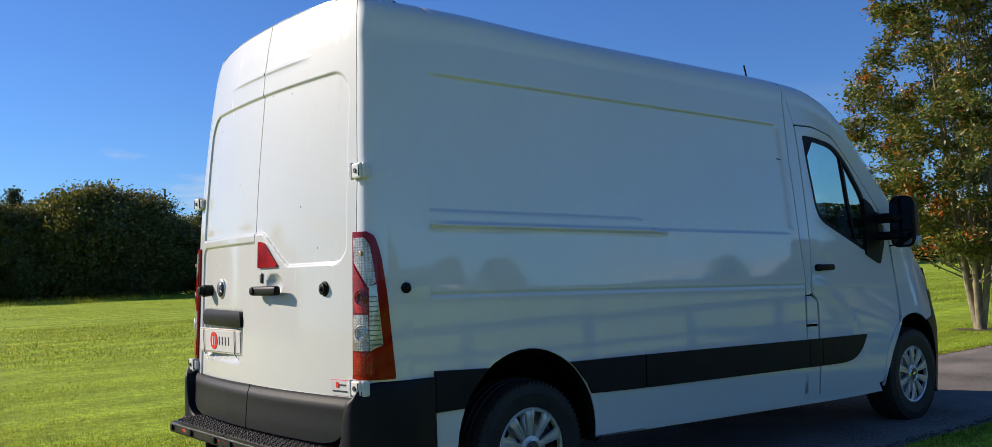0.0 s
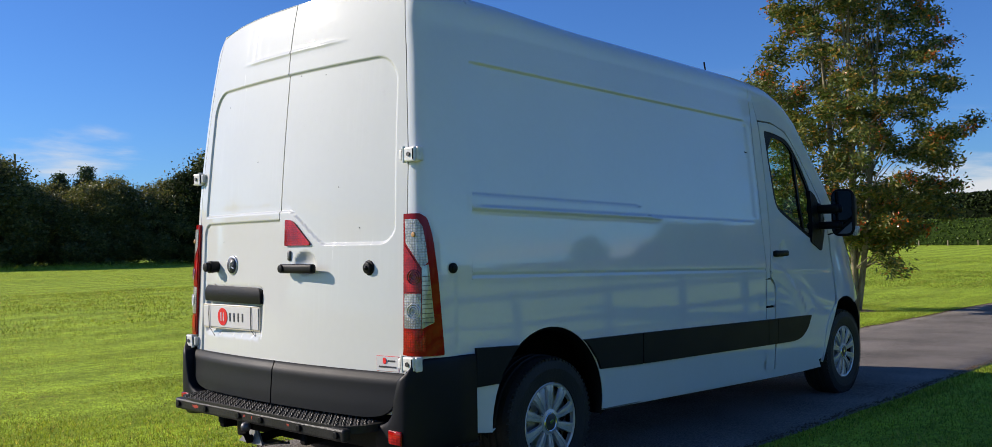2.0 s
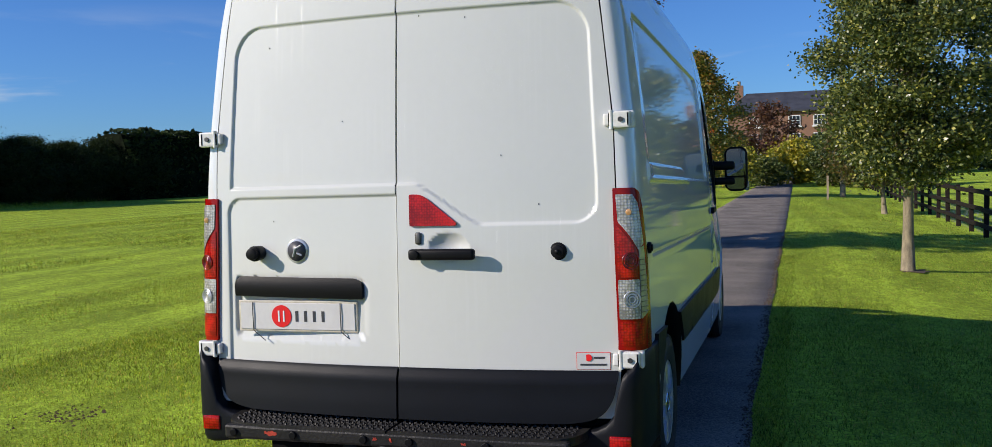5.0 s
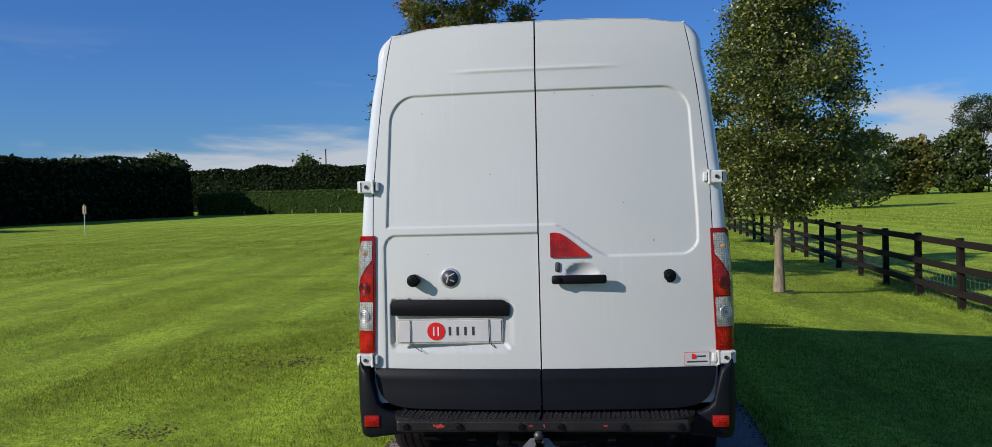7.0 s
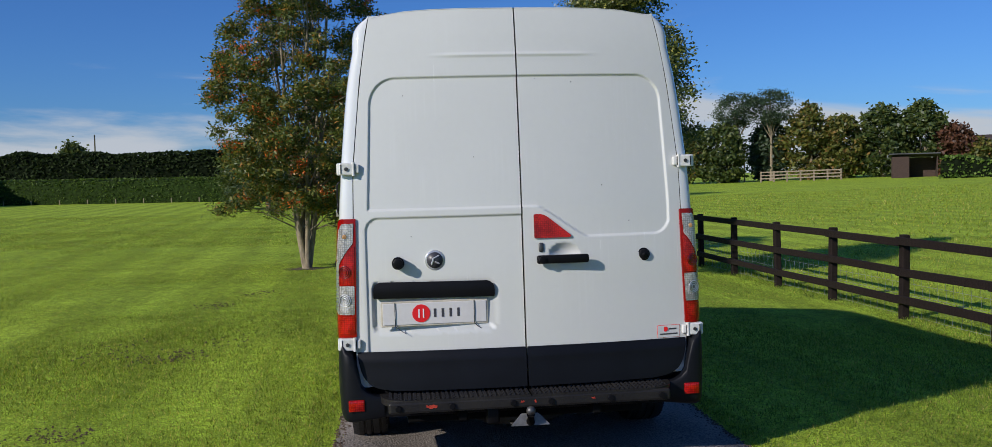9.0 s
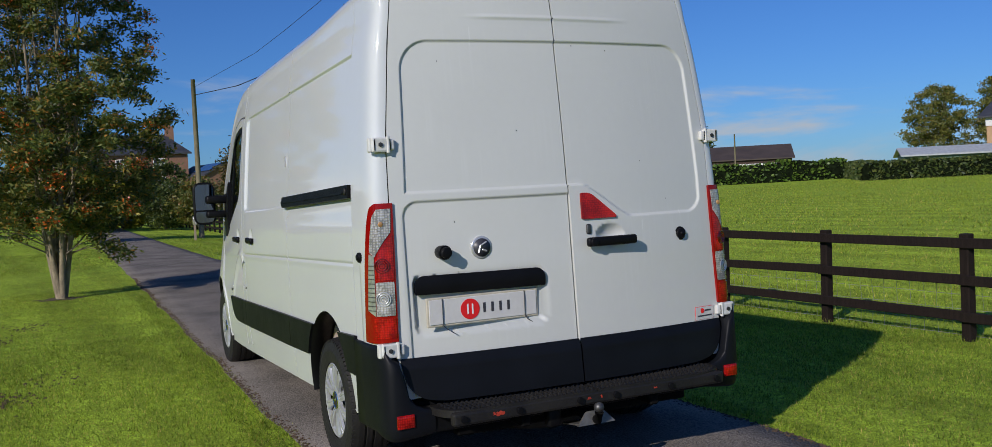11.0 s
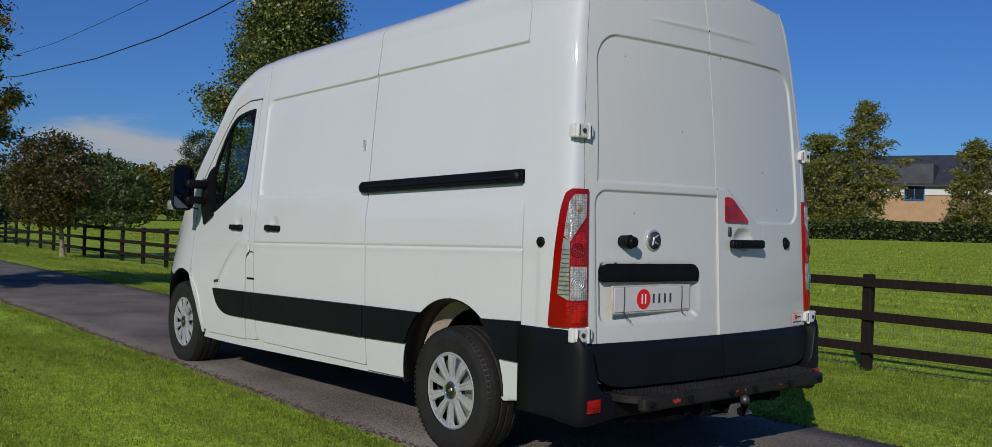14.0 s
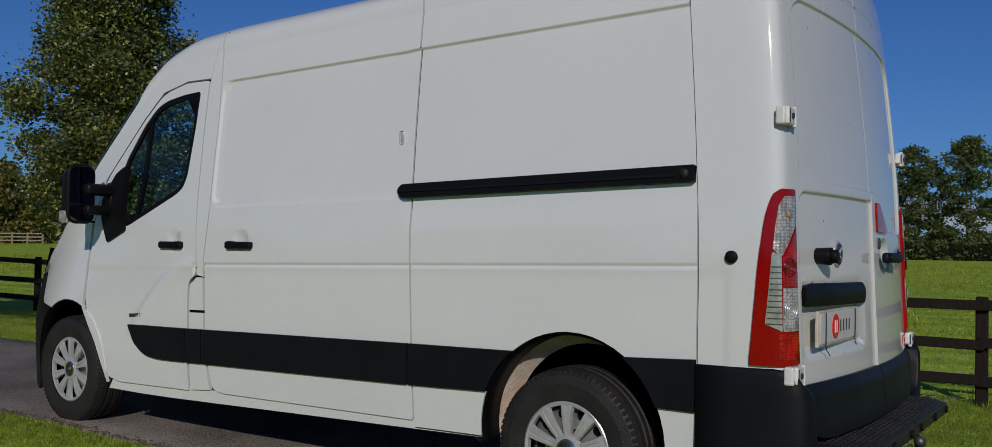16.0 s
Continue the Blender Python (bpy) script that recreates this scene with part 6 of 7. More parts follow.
spire = tree("woodland_conifer", "pointed dark conifer standing above the woodland edge", (-57.5, 10.0, 0.2), 6.6, 0.5, 1.5, LEAF_PINE, 130, 60, (0.26, 0.06), 89, CONE, 0.12, 1, 0.22, 0.6, group="woodland conifers")
for x, y, k in ((-57.6, 13.4, 0.90), (-57.0, 14.6, 0.84), (-56.4, 17.6, 0.93), (-55.4, 20.9, 0.84), (-54.2, 22.0, 0.90), (-58.5, 5.0, 0.96)):
    copy_thing(spire, Matrix.Translation((x, y, 0.2)) @ Matrix.Rotation(y * 2.1, 4, "Z") @ Matrix.Diagonal((1, 1, k, 1)))


def hedge(name, label, a, b, height, width, leaf, seed, dens=60, size=(0.26, 0.15), rough=0.12, core=None, z0=None):
    """A hedge between two points: a rough solid core with leaves all over it."""
    rs = np.random.default_rng(seed)
    a, b = Vector((*a, 0)), Vector((*b, 0))
    d = b - a
    n = max(2, int(d.length / 0.8))
    side = Vector((-d.y, d.x, 0)).normalized()
    prof = [(-0.5, 0.0), (-0.52, 0.35), (-0.48, 0.8), (-0.36, 1.0), (0.0, 1.03), (0.36, 1.0), (0.48, 0.8), (0.52, 0.35), (0.5, 0.0)]
    verts, faces = [], []
    for i in range(n + 1):
        p = a + d * (i / n)
        g = ground_z(p.x, p.y) if z0 is None else z0
        for k, (u, q) in enumerate(prof):
            j = noise.noise((p.x * 0.35 + u * 2, p.y * 0.35, q * 2 + seed)) * rough * 2
            v = p + side * (u * width * 0.92 + j * 0.5)
            verts.append((v.x, v.y, g - 0.05 + q * (height * 0.96 + j)))
    w = len(prof)
    for i in range(n):
        for k in range(w - 1):
            faces.append((i * w + k, i * w + k + 1, (i + 1) * w + k + 1, (i + 1) * w + k))
    faces += [tuple(range(w)), tuple(n * w + k for k in reversed(range(w)))]
    ob = tagged(place(name, mesh_from(name, verts, faces, core or SHADECORE)), label, "hedge")
    cnt = int(dens * d.length)
    t, k, f = rs.uniform(0, 1, cnt), rs.integers(0, w - 1, cnt), rs.uniform(0, 1, cnt)
    pr = np.array(prof)
    u = pr[k, 0] + (pr[k + 1, 0] - pr[k, 0]) * f
    q = pr[k, 1] + (pr[k + 1, 1] - pr[k, 1]) * f
    x, y = a.x + d.x * t + side.x * u * width, a.y + d.y * t + side.y * u * width
    g = np.array([ground_z(p, r) for p, r in zip(x, y)]) if z0 is None else z0
    bulge = np.array([noise.noise((p * 0.35, r * 0.35, s * 2 + seed)) for p, r, s in zip(x, y, q)]) * rough * 2
    z = g + q * (height + bulge) + rs.normal(size=cnt) * 0.03
    co = np.stack([x + rs.normal(size=cnt) * 0.04, y + rs.normal(size=cnt) * 0.04, z], 1)
    place("leaves", fast_mesh("leaves", leaf_cards(rs, co, size[0], size[1], 0.1), 4, leaf), ob)
    return ob


# the core's near-black colour holds the self-shadow of a hedge's inside
SHADECORE = mat("shaded_hedge_core", (0.008, 0.013, 0.005), 0.9, var=0.4, scale=3, bump=0.8, bscale=9, spec=0.05)
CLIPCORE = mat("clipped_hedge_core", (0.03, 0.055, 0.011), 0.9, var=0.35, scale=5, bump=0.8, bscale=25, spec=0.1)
LEAF_CLIPPED = leaf_mat("clipped_hedge_leaves", [(0.0, (0.050, 0.093, 0.012)), (0.6, (0.093, 0.161, 0.019)), (1.0, (0.149, 0.223, 0.031))])
hedge("tall_hedge", "tall dark overgrown hedge beside the lawn", (-43.5, 50), (-39.0, 76.5), 4.7, 3.5, LEAF_SHADED, 1, 230, (0.42, 0.24), 0.35)
hedge("tall_hedge", "tall dark clipped hedge behind the low one", (-50, 99), (-7, 92), 4.7, 2.5, LEAF_SHADED, 2, 330, (0.40, 0.22), 0.25)
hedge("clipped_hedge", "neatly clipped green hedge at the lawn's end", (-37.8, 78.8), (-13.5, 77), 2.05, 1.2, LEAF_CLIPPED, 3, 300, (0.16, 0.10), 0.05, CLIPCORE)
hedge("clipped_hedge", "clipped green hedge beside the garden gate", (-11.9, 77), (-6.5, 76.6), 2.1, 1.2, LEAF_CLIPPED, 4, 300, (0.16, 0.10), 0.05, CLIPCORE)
for i, (x, y, z, r) in enumerate(((-57, 92, 5.6, 3.2), (-50, 96, 6.2, 2.6), (-35, 101, 5.4, 1.6), (-64, 88, 5.4, 2.2))):
    tree("distant_tree", "rounded tree beyond the tall hedge", (x * 1.06, y * 1.06, 0.3), z * 1.12, 2.0, r, LEAF_DARK, 90, 36, (0.5, 0.28), 120 + i, ROUND, 0.2, 1, 0.45, 1.5, group="trees beyond the hedge")

# trees at the pasture's far side
for i, (x, y, top, r, lm, sh, low) in enumerate((
    (29, 105, 7.2, 4.2, LEAF_DARK, ROUND, 0.3), (33.5, 104, 6.0, 3.0, LEAF_MIX, ROUND, 0.3), (37.5, 102, 6.6, 2.8, LEAF_DARK, ROUND, 0.3),
    (47.5, 100, 8.6, 3.2, LEAF_MIX, EGG, 0.3), (50.5, 98.5, 7.0, 2.8, LEAF_MIX, ROUND, 0.3), (54.6, 96.5, 8.0, 3.0, LEAF_DARK, ROUND, 0.3),
    (58.2, 94.6, 8.2, 3.0, LEAF_DARK, EGG, 0.3), (60.6, 92.2, 5.4, 2.0, LEAF_COPPER, ROUND, 0.3), (62.4, 90.8, 3.6, 1.8, LEAF_MIX, ROUND, 0.2),
    (44.0, 103.5, 7.0, 2.2, LEAF_PINE, ROUND, 0.3), (88, 116.5, 8.4, 3.2, LEAF_DARK, ROUND, 1.0),
    (25, 104, 5.8, 3.6, LEAF_MIX, ROUND, 0.3), (20.5, 103, 5.4, 3.4, LEAF_DARK, ROUND, 0.3), (16, 103, 4.8, 3.0, LEAF_MIX, ROUND, 0.3))):
    tree("pasture_tree", "broadleaf tree at the far side of the pasture", (x, y, ground_z(x, y)), top, low, r, lm, 150, 40, (0.50, 0.28), 140 + i, sh, 0.18, 2, 0.42, 0.6, group="trees beyond the pasture")
for i, (x, y, top, r) in enumerate(((39.8, 102.6, 10.4, 2.9), (43.4, 101.2, 10.4, 2.5))):
    tree("scots_pine", "tall Scots pine with a bare trunk and flat crown", (x, y, ground_z(x, y)), top, 6.6, r, LEAF_PINE, 110, 60, (0.34, 0.08), 170 + i, FLAT, 0.22, 1, 0.34, 5.0, group="pines beyond the pasture")
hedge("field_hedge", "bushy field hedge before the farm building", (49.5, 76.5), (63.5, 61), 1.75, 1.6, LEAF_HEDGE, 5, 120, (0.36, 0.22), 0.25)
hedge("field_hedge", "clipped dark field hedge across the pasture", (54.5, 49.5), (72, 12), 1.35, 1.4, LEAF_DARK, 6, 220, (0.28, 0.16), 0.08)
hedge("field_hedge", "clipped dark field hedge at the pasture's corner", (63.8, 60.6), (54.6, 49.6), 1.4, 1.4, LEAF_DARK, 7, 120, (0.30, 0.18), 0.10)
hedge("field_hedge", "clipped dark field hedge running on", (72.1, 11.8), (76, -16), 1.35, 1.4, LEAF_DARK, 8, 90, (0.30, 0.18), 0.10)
for i, (x, y, top, r, lm, sh, low) in enumerate((
    (89.5, 72.6, 9.4, 3.6, LEAF_FIELD, ROUND, 0.5),
    (93.4, 67.8, 10.0, 3.8, LEAF_FIELD, ROUND, 0.5), (70.8, 47.8, 6.6, 2.2, LEAF_HEDGE, EGG, 0.5), (73.5, 45.0, 4.6, 2.0, LEAF_FIELD, ROUND, 0.6),
    (69.6, 41.4, 8.8, 3.2, LEAF_FIELD, ROUND, 0.8), (72.9, 39.2, 11.6, 2.9, LEAF_FIELD, EGG, 1.0), (77.0, 31.8, 8.2, 2.2, LEAF_FIELD, ROUND, 0.8), (78.3, 28.2, 9.6, 2.0, LEAF_FIELD, EGG, 0.8),
    (79.5, 24.0, 8.0, 1.8, LEAF_FIELD, EGG, 0.8), (78.8, 19.8, 8.4, 2.3, LEAF_FIELD, ROUND, 0.6), (79.0, 15.6, 9.0, 2.8, LEAF_DARK, ROUND, 0.3), (79.6, 11.6, 9.6, 3.0, LEAF_DARK, ROUND, 0.3), (80.0, 6.5, 8.8, 3.0, LEAF_DARK, ROUND, 0.3))):
    tree("field_tree", "tree behind the field hedge", (x, y, ground_z(x, y)), top, low, r, lm, 260 if r > 3.5 else 170 if lm is LEAF_DARK or r > 2.8 else 110, 84, (0.27, 0.14), 190 + i, sh, 0.13, 2, 0.30, 0.9, limbs=30, hollow=0.6, group="trees behind the field hedge")


def blades(name, label, boxes, seed, tall=0.035, broad=1.0, material=None):
    """Grass blades over strips of the ground: (x0, x1, y0, y1, blades a square metre)."""
    rs = np.random.default_rng(seed)
    out = []
    for x0, x1, y0, y1, dens in boxes:
        n = int((x1 - x0) * (y1 - y0) * dens)
        x, y = rs.uniform(x0, x1, n), rs.uniform(y0, y1, n)
        ed = np.array([road_edges(v) for v in y])
        keep = (x < ed[:, 0] + rs.normal(size=n) * 0.028) | (x > ed[:, 1] - rs.normal(size=n) * 0.028)
        x, y = x[keep], y[keep]
        n = len(x)
        z = np.array([ground_z(p, q) for p, q in zip(x, y)])
        h = tall * rs.uniform(0.45, 1.25, n) * (1 + 0.4 * np.array([noise.noise((p * 1.2, q * 1.2, 0)) for p, q in zip(x, y)]))
        a = rs.uniform(0, 2 * math.pi, n)
        wd = rs.uniform(0.0016, 0.0034, n) * (tall / 0.035) ** 0.5 * broad
        bx, by = rs.normal(size=n) * h * 0.55, rs.normal(size=n) * h * 0.55
        co = np.empty((n, 3, 3))
        co[:, 0] = np.stack([x - wd * np.cos(a), y - wd * np.sin(a), z - 0.004], 1)
        co[:, 1] = np.stack([x + wd * np.cos(a), y + wd * np.sin(a), z - 0.004], 1)
        co[:, 2] = np.stack([x + bx, y + by, z + h], 1)
        out.append(co.reshape(-1, 3))
    tagged(place(name, fast_mesh(name, np.concatenate(out), 3, material or BLADE)), label, "grass", kind="stuff")


blades("lawn_grass", "short mown grass blades on the lawn", [(-4.6, -1.0, -1.2, 7.0, 4200), (-4.6, -1.0, 7.0, 14.0, 1700), (-7.5, -4.6, -1.2, 14.0, 1300), (-11.0, -7.5, -2.0, 18.0, 620), (-7.5, -1.0, 14.0, 20.0, 620), (1.2, 5.3, -1.0, 7.0, 2800), (1.2, 5.3, 7.0, 16.0, 1200), (-1.3, -0.95, -2, 12, 2600), (1.15, 1.5, -2, 12, 2600)], 1, 0.024, 1.25, BLADE_LAWN)
blades("lawn_far_grass", "mown lawn grass running on to the hedges", [(-22, -11, -2, 30, 240), (-46, -22, -2, 46, 60), (-11, -7.5, 18, 30, 240), (-7.5, -1.0, 20, 30, 240), (-22, -1.0, 30, 46, 110), (1.2, 5.2, 16, 44, 160)], 6, 0.036, 3.0, BLADE_LAWN)
blades("fence_grass", "longer uncut grass along the fence line", [(5.15, 5.75, -3.0, 16.0, 1100)], 2, 0.060, 1.0, BLADE_LAWN)
blades("pasture_grass", "rough pasture grass beyond the fence", [(5.4, 14.0, -3.0, 16.0, 260), (14, 34, 0, 36, 60)], 3, 0.055, 1.5)
blades("pasture_tufts", "coarse grass tufts farther out in the pasture", [(12, 58, -2, 56, 26)], 7, 0.085, 3.5)
blades("wood_verge", "pale rough grass strip before the woodland", [(-49, -44.5, 4, 24, 40), (-46, -38, 24, 44, 30)], 4, 0.32)

# ---- buildings and far things ----
def prism(name, a, b, depth, eave, ridge, z0, wall, roof, label, category="house", over=0.35, hip=0.0):
    """A building whose front wall runs from a to b; its pitched roof runs along the front."""
    a, b = Vector((*a, 0)), Vector((*b, 0))
    d = (b - a).normalized()
    nrm = Vector((-d.y, d.x, 0))
    L = (b - a).length
    root = thing(name, label, category, m=Matrix.Translation((a.x, a.y, z0)) @ Matrix(((d.x, nrm.x, 0, 0), (d.y, nrm.y, 0, 0), (0, 0, 1, 0), (0, 0, 0, 1))))
    v = [(0, 0, -0.5), (L, 0, -0.5), (L, depth, -0.5), (0, depth, -0.5), (0, 0, eave), (L, 0, eave), (L, depth, eave), (0, depth, eave), (hip * 0.0, depth / 2, eave if hip else ridge), (L, depth / 2, eave if hip else ridge)]
    f = [(0, 1, 5, 4), (2, 3, 7, 6), (1, 2, 6, 9, 5), (3, 0, 4, 8, 7)]
    place("wall", mesh_from("wall", v, f, wall), root)
    t = 0.14
    e2 = eave - over * (ridge - eave) / (depth / 2)
    rv = []
    for dz in (0.02, 0.02 + t):
        rv += [(-over, -over, e2 + dz), (L + over, -over, e2 + dz), (L + over - hip, depth / 2, ridge + dz), (-over + hip, depth / 2, ridge + dz), (L + over, depth + over, e2 + dz), (-over, depth + over, e2 + dz)]
    rf = [(6, 7, 8, 9), (9, 8, 10, 11), (0, 3, 2, 1), (3, 5, 4, 2), (0, 1, 7, 6), (4, 5, 11, 10)]
    rf += [(1, 2, 8, 7), (2, 4, 10, 8), (5, 3, 9, 11), (3, 0, 6, 9)]
    if hip:
        rf += [(7, 10, 8), (6, 9, 11)]
    place("roof", mesh_from("roof", rv, rf, roof), root)
    return root


def window_on(root, x, z, w, h, frame_m=None, bars=(2, 3), y=0.0, sill=True):
    frame_m = frame_m or WINWHITE
    fr = part("window", box_bm((w + 0.16, 0.12, h + 0.16), (x, y - 0.02, z)), frame_m, root)
    part("pane", box_bm((w, 0.04, h), (x, y - 0.075, z)), PANEGLASS, fr)
    bm = bmesh.new()
    for i in range(1, bars[0]):
        box_bm((0.05, 0.04, h), (x - w / 2 + w * i / bars[0], y - 0.105, z), bm=bm)
    for i in range(1, bars[1]):
        box_bm((w, 0.04, 0.05), (x, y - 0.105, z - h / 2 + h * i / bars[1]), bm=bm)
    if bars[0] > 1 or bars[1] > 1:
        part("glazing_bar", bm, frame_m, fr)
    else:
        bm.free()
    if sill:
        part("sill", box_bm((w + 0.4, 0.2, 0.12), (x, y - 0.08, z - h / 2 - 0.14)), RENDERW, fr)


house = prism("brick_house", (-5.2, 93), (9.5, 93), 8, 6.4, 8.3, 0.1, BRICK, SLATE, "red brick house with white sash windows and slate roof", hip=2.0)
for x in (2.6, 6.3, 8.6, 12.0):
    window_on(house, x, 5.35, 0.95, 0.9, bars=(3, 2))
    window_on(house, x, 3.2, 0.95, 1.7, bars=(3, 4))
for x in (0.9, 13.5):
    ch = part("chimney", box_bm((0.8, 0.8, 2.6), (x, 4.0, 8.0)), BRICK, house)
    part("chimney_pot", cyl_bm(0.16, 0.5, (x, 4.0, 9.5), "z", 10), PALEBRICK, ch)
barn = prism("brick_barn", (8.7, 98.0), (10.5, 88.0), 3.9, 4.0, 5.05, 0.1, BRICK, SLATE, "red brick barn with solar panels on its roof", "barn", over=0.2)
for i in range(3):
    part("solar_panel", box_bm((1.55, 1.55, 0.06), (9.2 - 1.6 * i, 1.0, 4.78), 0, 0, Matrix.Rotation(math.atan2(1.05, 1.95), 3, "X")), SOLAR, barn)

farm = prism("farm_building", (70.6, 97.6), (82.2, 88.4), 12, 2.9, 4.7, 0.8, SHEDWOOD, BROWNROOF, "long low farm building with a brown sheet roof", "barn")
part("white_panel", box_bm((5.0, 0.1, 1.5), (10.4, -0.06, 1.6)), RENDERW, farm, "white panelled wall section")
window_on(farm, 0.9, 2.55, 0.8, 0.9, bars=(1, 2))
prism("grey_barn", (76.5, 113), (84, 108), 9, 3.4, 5.0, 0.9, PALEBRICK, BROWNROOF, "pale barn with a low pitched roof", "barn")
school = prism("school_building", (80.4, 59.4), (93.5, 20.0), 16, 5.2, 8.5, 1.2, PALEBRICK, SLATE, "long buff brick building with a slate roof", "building", over=0.6)
part("white_band", box_bm((41.5, 0.10, 1.0), (20.7, -0.05, 4.65)), RENDERW, school, "white band under the eaves")
part("gable", box_bm((6.0, 4.0, 2.0), (17.5, 1.6, 6.2), 0.05, 1), SLATE, school)
for x, wd in ((18.8, 1.7), (26.5, 1.7), (31.5, 1.7), (10.5, 1.7)):
    window_on(school, x, 4.45, wd, 1.5, WINBLUE, (2, 1), -0.06, False)
prism("low_outbuilding", (66.5, 57.0), (72.5, 52.0), 4, 1.5, 2.1, 1.2, mat("green_sheet", (0.10, 0.16, 0.12), 0.6), mat("grey_sheet", (0.42, 0.45, 0.47), 0.45), "low outbuilding with a pale grey roof", "shed")

# field shelter
sh = thing("field_shelter", "open-fronted dark timber field shelter", "shed", m=pose(52.1, 85.7, ground_z(52, 86), 0, 0, -28))
part("back_wall", box_bm((4.2, 0.08, 2.1), (0, 2.4, 1.0)), SHEDWOOD, sh)
for x in (-2.1, 2.1):
    part("side_wall", box_bm((0.08, 2.5, 2.2), (x, 1.2, 1.05)), SHEDWOOD, sh)
part("front_wall", box_bm((1.6, 0.08, 2.2), (-1.3, 0, 1.05)), SHEDWOOD, sh)
part("roof", box_bm((4.8, 3.1, 0.10), (0, 1.1, 2.30), 0, 0, Matrix.Rotation(radians(-5), 3, "X")), SLATE, sh)

# pale rails across the far pasture
rails = thing("rail_fence", "pale bare timber rail fence across the pasture", "fence")
p0, p1 = Vector((39.6, 95.0, ground_z(39.6, 95))), Vector((47.2, 91.6, ground_z(47, 92)))
for i in range(7):
    p = p0.lerp(p1, i / 6)
    part("post", box_bm((0.14, 0.14, 1.3), (p.x, p.y, p.z + 0.55)), PALEWOOD, rails)
d = p1 - p0
for h in (0.4, 0.75, 1.1):
    part("rail", box_bm((0.05, d.length, 0.12), (0, 0, 0)), PALEWOOD, rails, m=Matrix.Translation((p0 + p1) / 2 + Vector((0, -0.1, h))) @ d.to_track_quat("Y", "Z").to_matrix().to_4x4())

# utility poles and cables
def pole(at, h, r, label):
    v, f = tube([(0, 0, -0.3), (0, 0, h * 0.5), (0, 0, h)], r, 10, [r, r * 0.9, r * 0.78])
    return tagged(place("utility_pole", mesh_from("utility_pole", v, f, POLE, True), m=Matrix.Translation(at)), label, "pole")


pole((3.28, 38.5, -0.1), 6.9, 0.12, "weathered timber utility pole beside the drive")
pole((67.4, 81.3, 1.0), 5.4, 0.10, "slim timber pole beyond the pasture")
pole((40.5, 102.2, 0.4), 4.6, 0.10, "slim timber pole among the pines")
pole((-57.5, 19.0, 0.2), 6.9, 0.08, "slim timber pole at the woodland edge")
pole((-33.5, 104, 0.4), 7.0, 0.09, "slim pole beyond the tall hedge")
for pts, lab in (([(3.28, 38.5, 6.12), (4.28, 33.4, 5.93), (4.97, 27.2, 5.93), (5.27, 22.8, 6.05), (5.42, 19.7, 6.25), (5.6, 16.5, 6.62), (6.2, 4.0, 8.2), (6.8, -12, 10.5), (7.2, -26, 13.2)], "black overhead cable"), ([(3.28, 38.5, 6.45), (3.85, 27.4, 6.28), (3.91, 23.3, 6.30), (3.96, 19.6, 6.36), (4.0, 16.7, 6.46), (4.1, 4.0, 7.3), (4.2, -14, 9.4)], "thin overhead wire")):
    v, f = tube(pts, 0.016 if "cable" in lab else 0.007, 6)
    tagged(place("overhead_cable", mesh_from("overhead_cable", v, f, CABLE, True)), lab + " running from the pole", "cable")

# garden gate, flag stick, low marker posts
gate = thing("garden_gate", "small dark timber gate between clipped hedges", "gate", m=pose(-12.7, 77.0, 0.14, 0, 0, 0))
for x in (-0.7, 0.7):
    part("post", box_bm((0.12, 0.12, 1.3), (x, 0, 0.6)), FENCE, gate)
for h in (0.25, 0.5, 0.75, 1.0):
    part("rail", box_bm((1.4, 0.05, 0.09), (0, 0, h)), FENCE, gate)
flag = thing("flag_stick", "thin striped flag stick on the lawn", "flag", m=pose(-25.2, 38.1, ground_z(-25, 38)))
v, f = tube([(0, 0, -0.1), (0, 0, 1.5)], 0.018, 6)
place("stick", mesh_from("stick", v, f, RENDERW), flag)
part("flag_cloth", box_bm((0.20, 0.02, 0.42), (0.0, 0.02, 1.22), 0.01, 1), PALEBRICK, flag)
rng = random.Random(23)
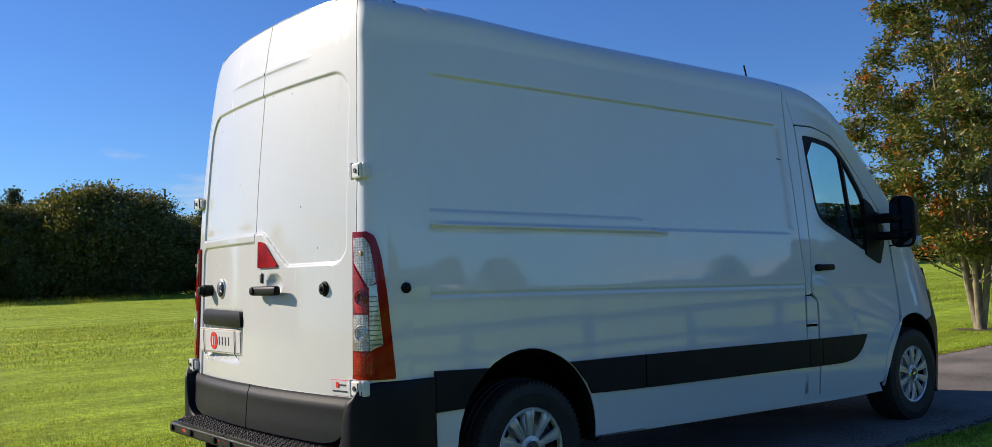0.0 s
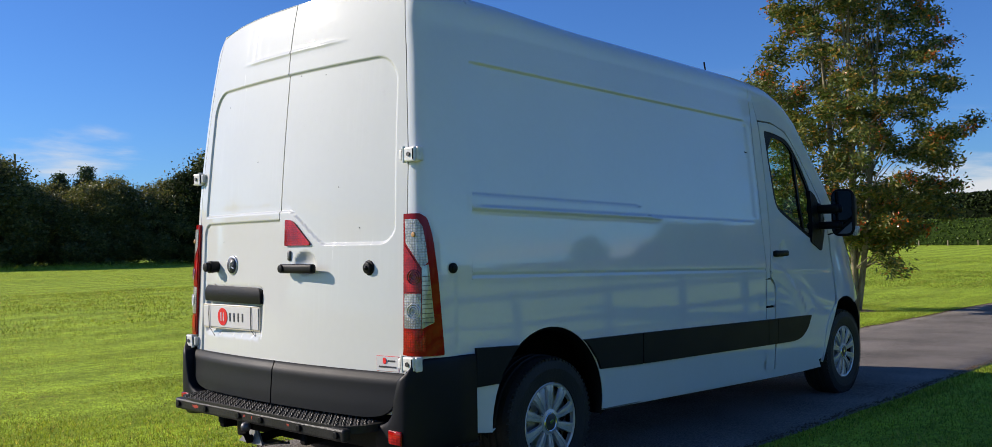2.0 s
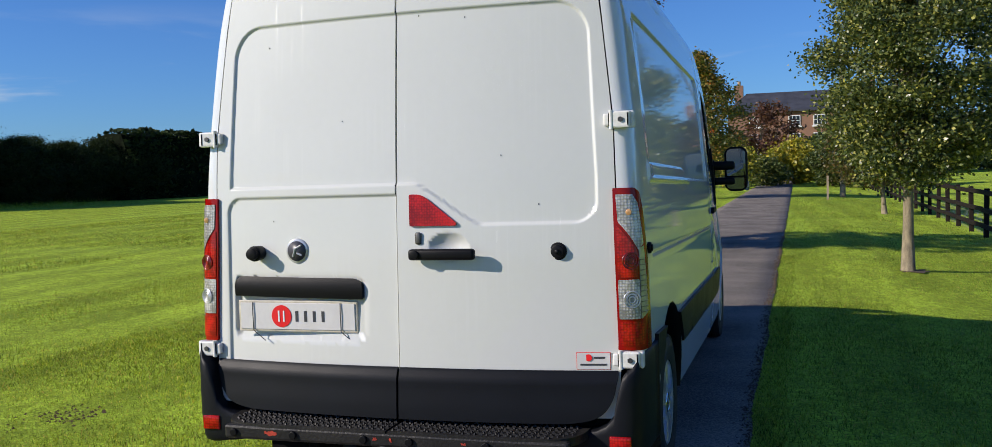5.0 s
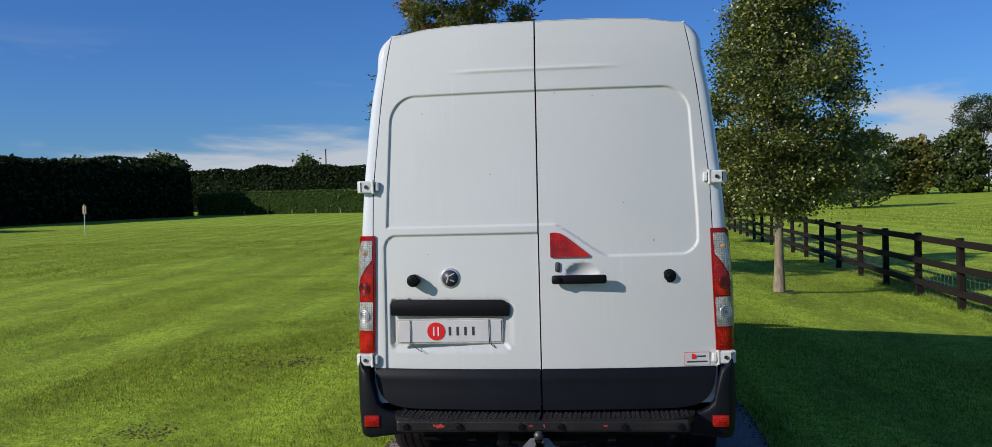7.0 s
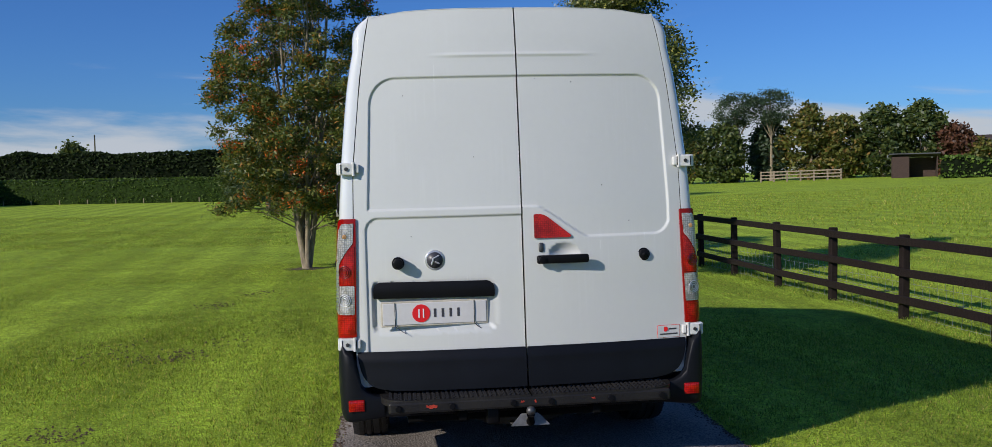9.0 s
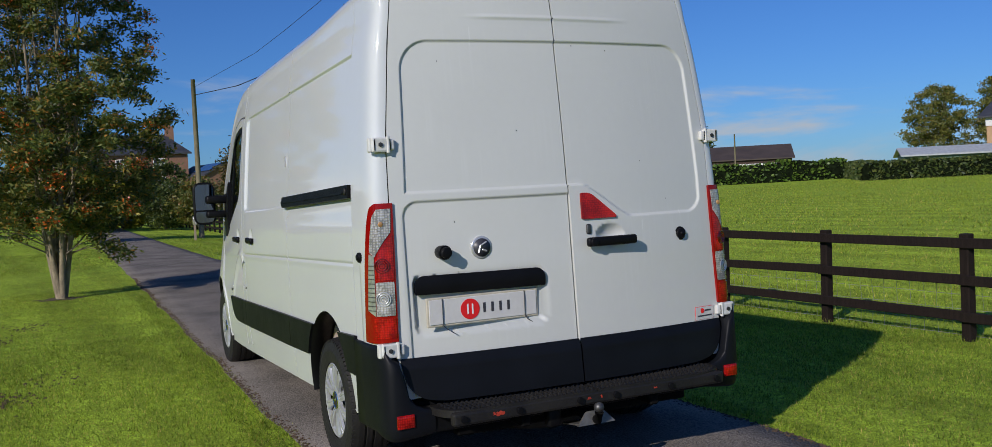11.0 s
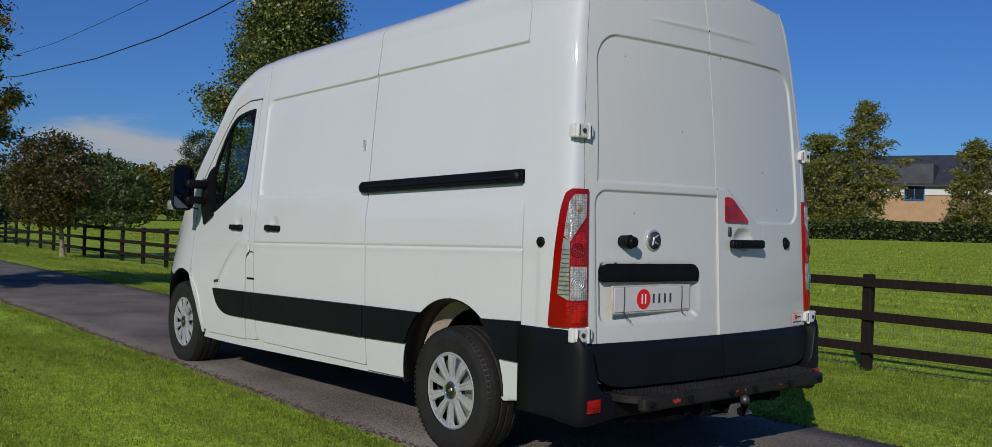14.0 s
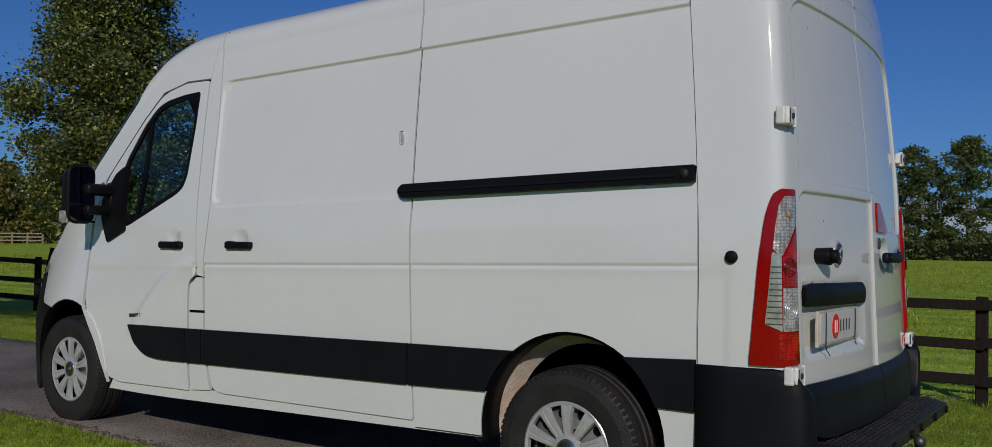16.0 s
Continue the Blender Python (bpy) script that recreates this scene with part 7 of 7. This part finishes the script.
for i in range(9):
    x = -33 + 2.3 * i
    tagged(part("marker_post", box_bm((0.07, 0.07, 0.55), (0, 0, 0.2)), PALEWOOD, m=pose(x, 77.35 - 0.16 * i, 0.12, rng.uniform(-4, 4), rng.uniform(-4, 4), 0)), "short pale post at the hedge foot", "post", "posts at the hedge foot")
tagged(part("marker_post", box_bm((0.08, 0.08, 1.0), (0, 0, 0.4)), PALEWOOD, m=pose(2.6, 35.2, 0)), "short pale post beside the drive", "post")

SCUFFS = ((-2.76, 4.0, 0.15, 110), (-3.07, 7.72, 0.14, 70), (-2.71, 8.95, 0.15, 60), (-2.98, 1.26, 0.10, 60), (-2.80, 1.28, 0.08, 45), (-3.44, 4.46, 0.20, 45), (-2.45, 4.9, 0.14, 30))

# worn bare patches in the turf
rng = random.Random(31)
for x, y, r in ((3.0, 10.55, 0.30), (-2.32, 12.7, 0.34)):
    v = [(x, y, ground_z(x, y) + 0.012)]
    for k in range(22):
        a = 2 * math.pi * k / 22
        q = r * rng.uniform(0.55, 1.1)
        v.append((x + q * math.cos(a) * 1.3, y + q * math.sin(a), ground_z(x, y) + 0.006))
    tagged(place("bare_patch", mesh_from("bare_patch", v, [(0, 1 + k, 1 + (k + 1) % 22) for k in range(22)], SOIL)), "bare brown soil patch in the turf", "soil")
rng = random.Random(52)
verts, faces = [], []
for cx, cy, spread, count in SCUFFS:
    for k in range(count):
        x, y = cx + rng.gauss(0, spread), cy + rng.gauss(0, spread * 1.5)
        r, h, t = rng.uniform(0.006, 0.022), rng.uniform(0.008, 0.020), rng.uniform(0, 6.28)
        z, o = ground_z(x, y), len(verts)
        verts += [(x + r * math.cos(t + 1.57 * q), y + r * math.sin(t + 1.57 * q), z + 0.002) for q in range(4)] + [(x, y, z + h)]
        faces += [(o + q, o + (q + 1) % 4, o + 4) for q in range(4)]
tagged(place("scuffed_turf", mesh_from("scuffed_turf", verts, faces, SOIL)), "brown crumbs of soil where the lawn is scuffed", "soil", kind="stuff")
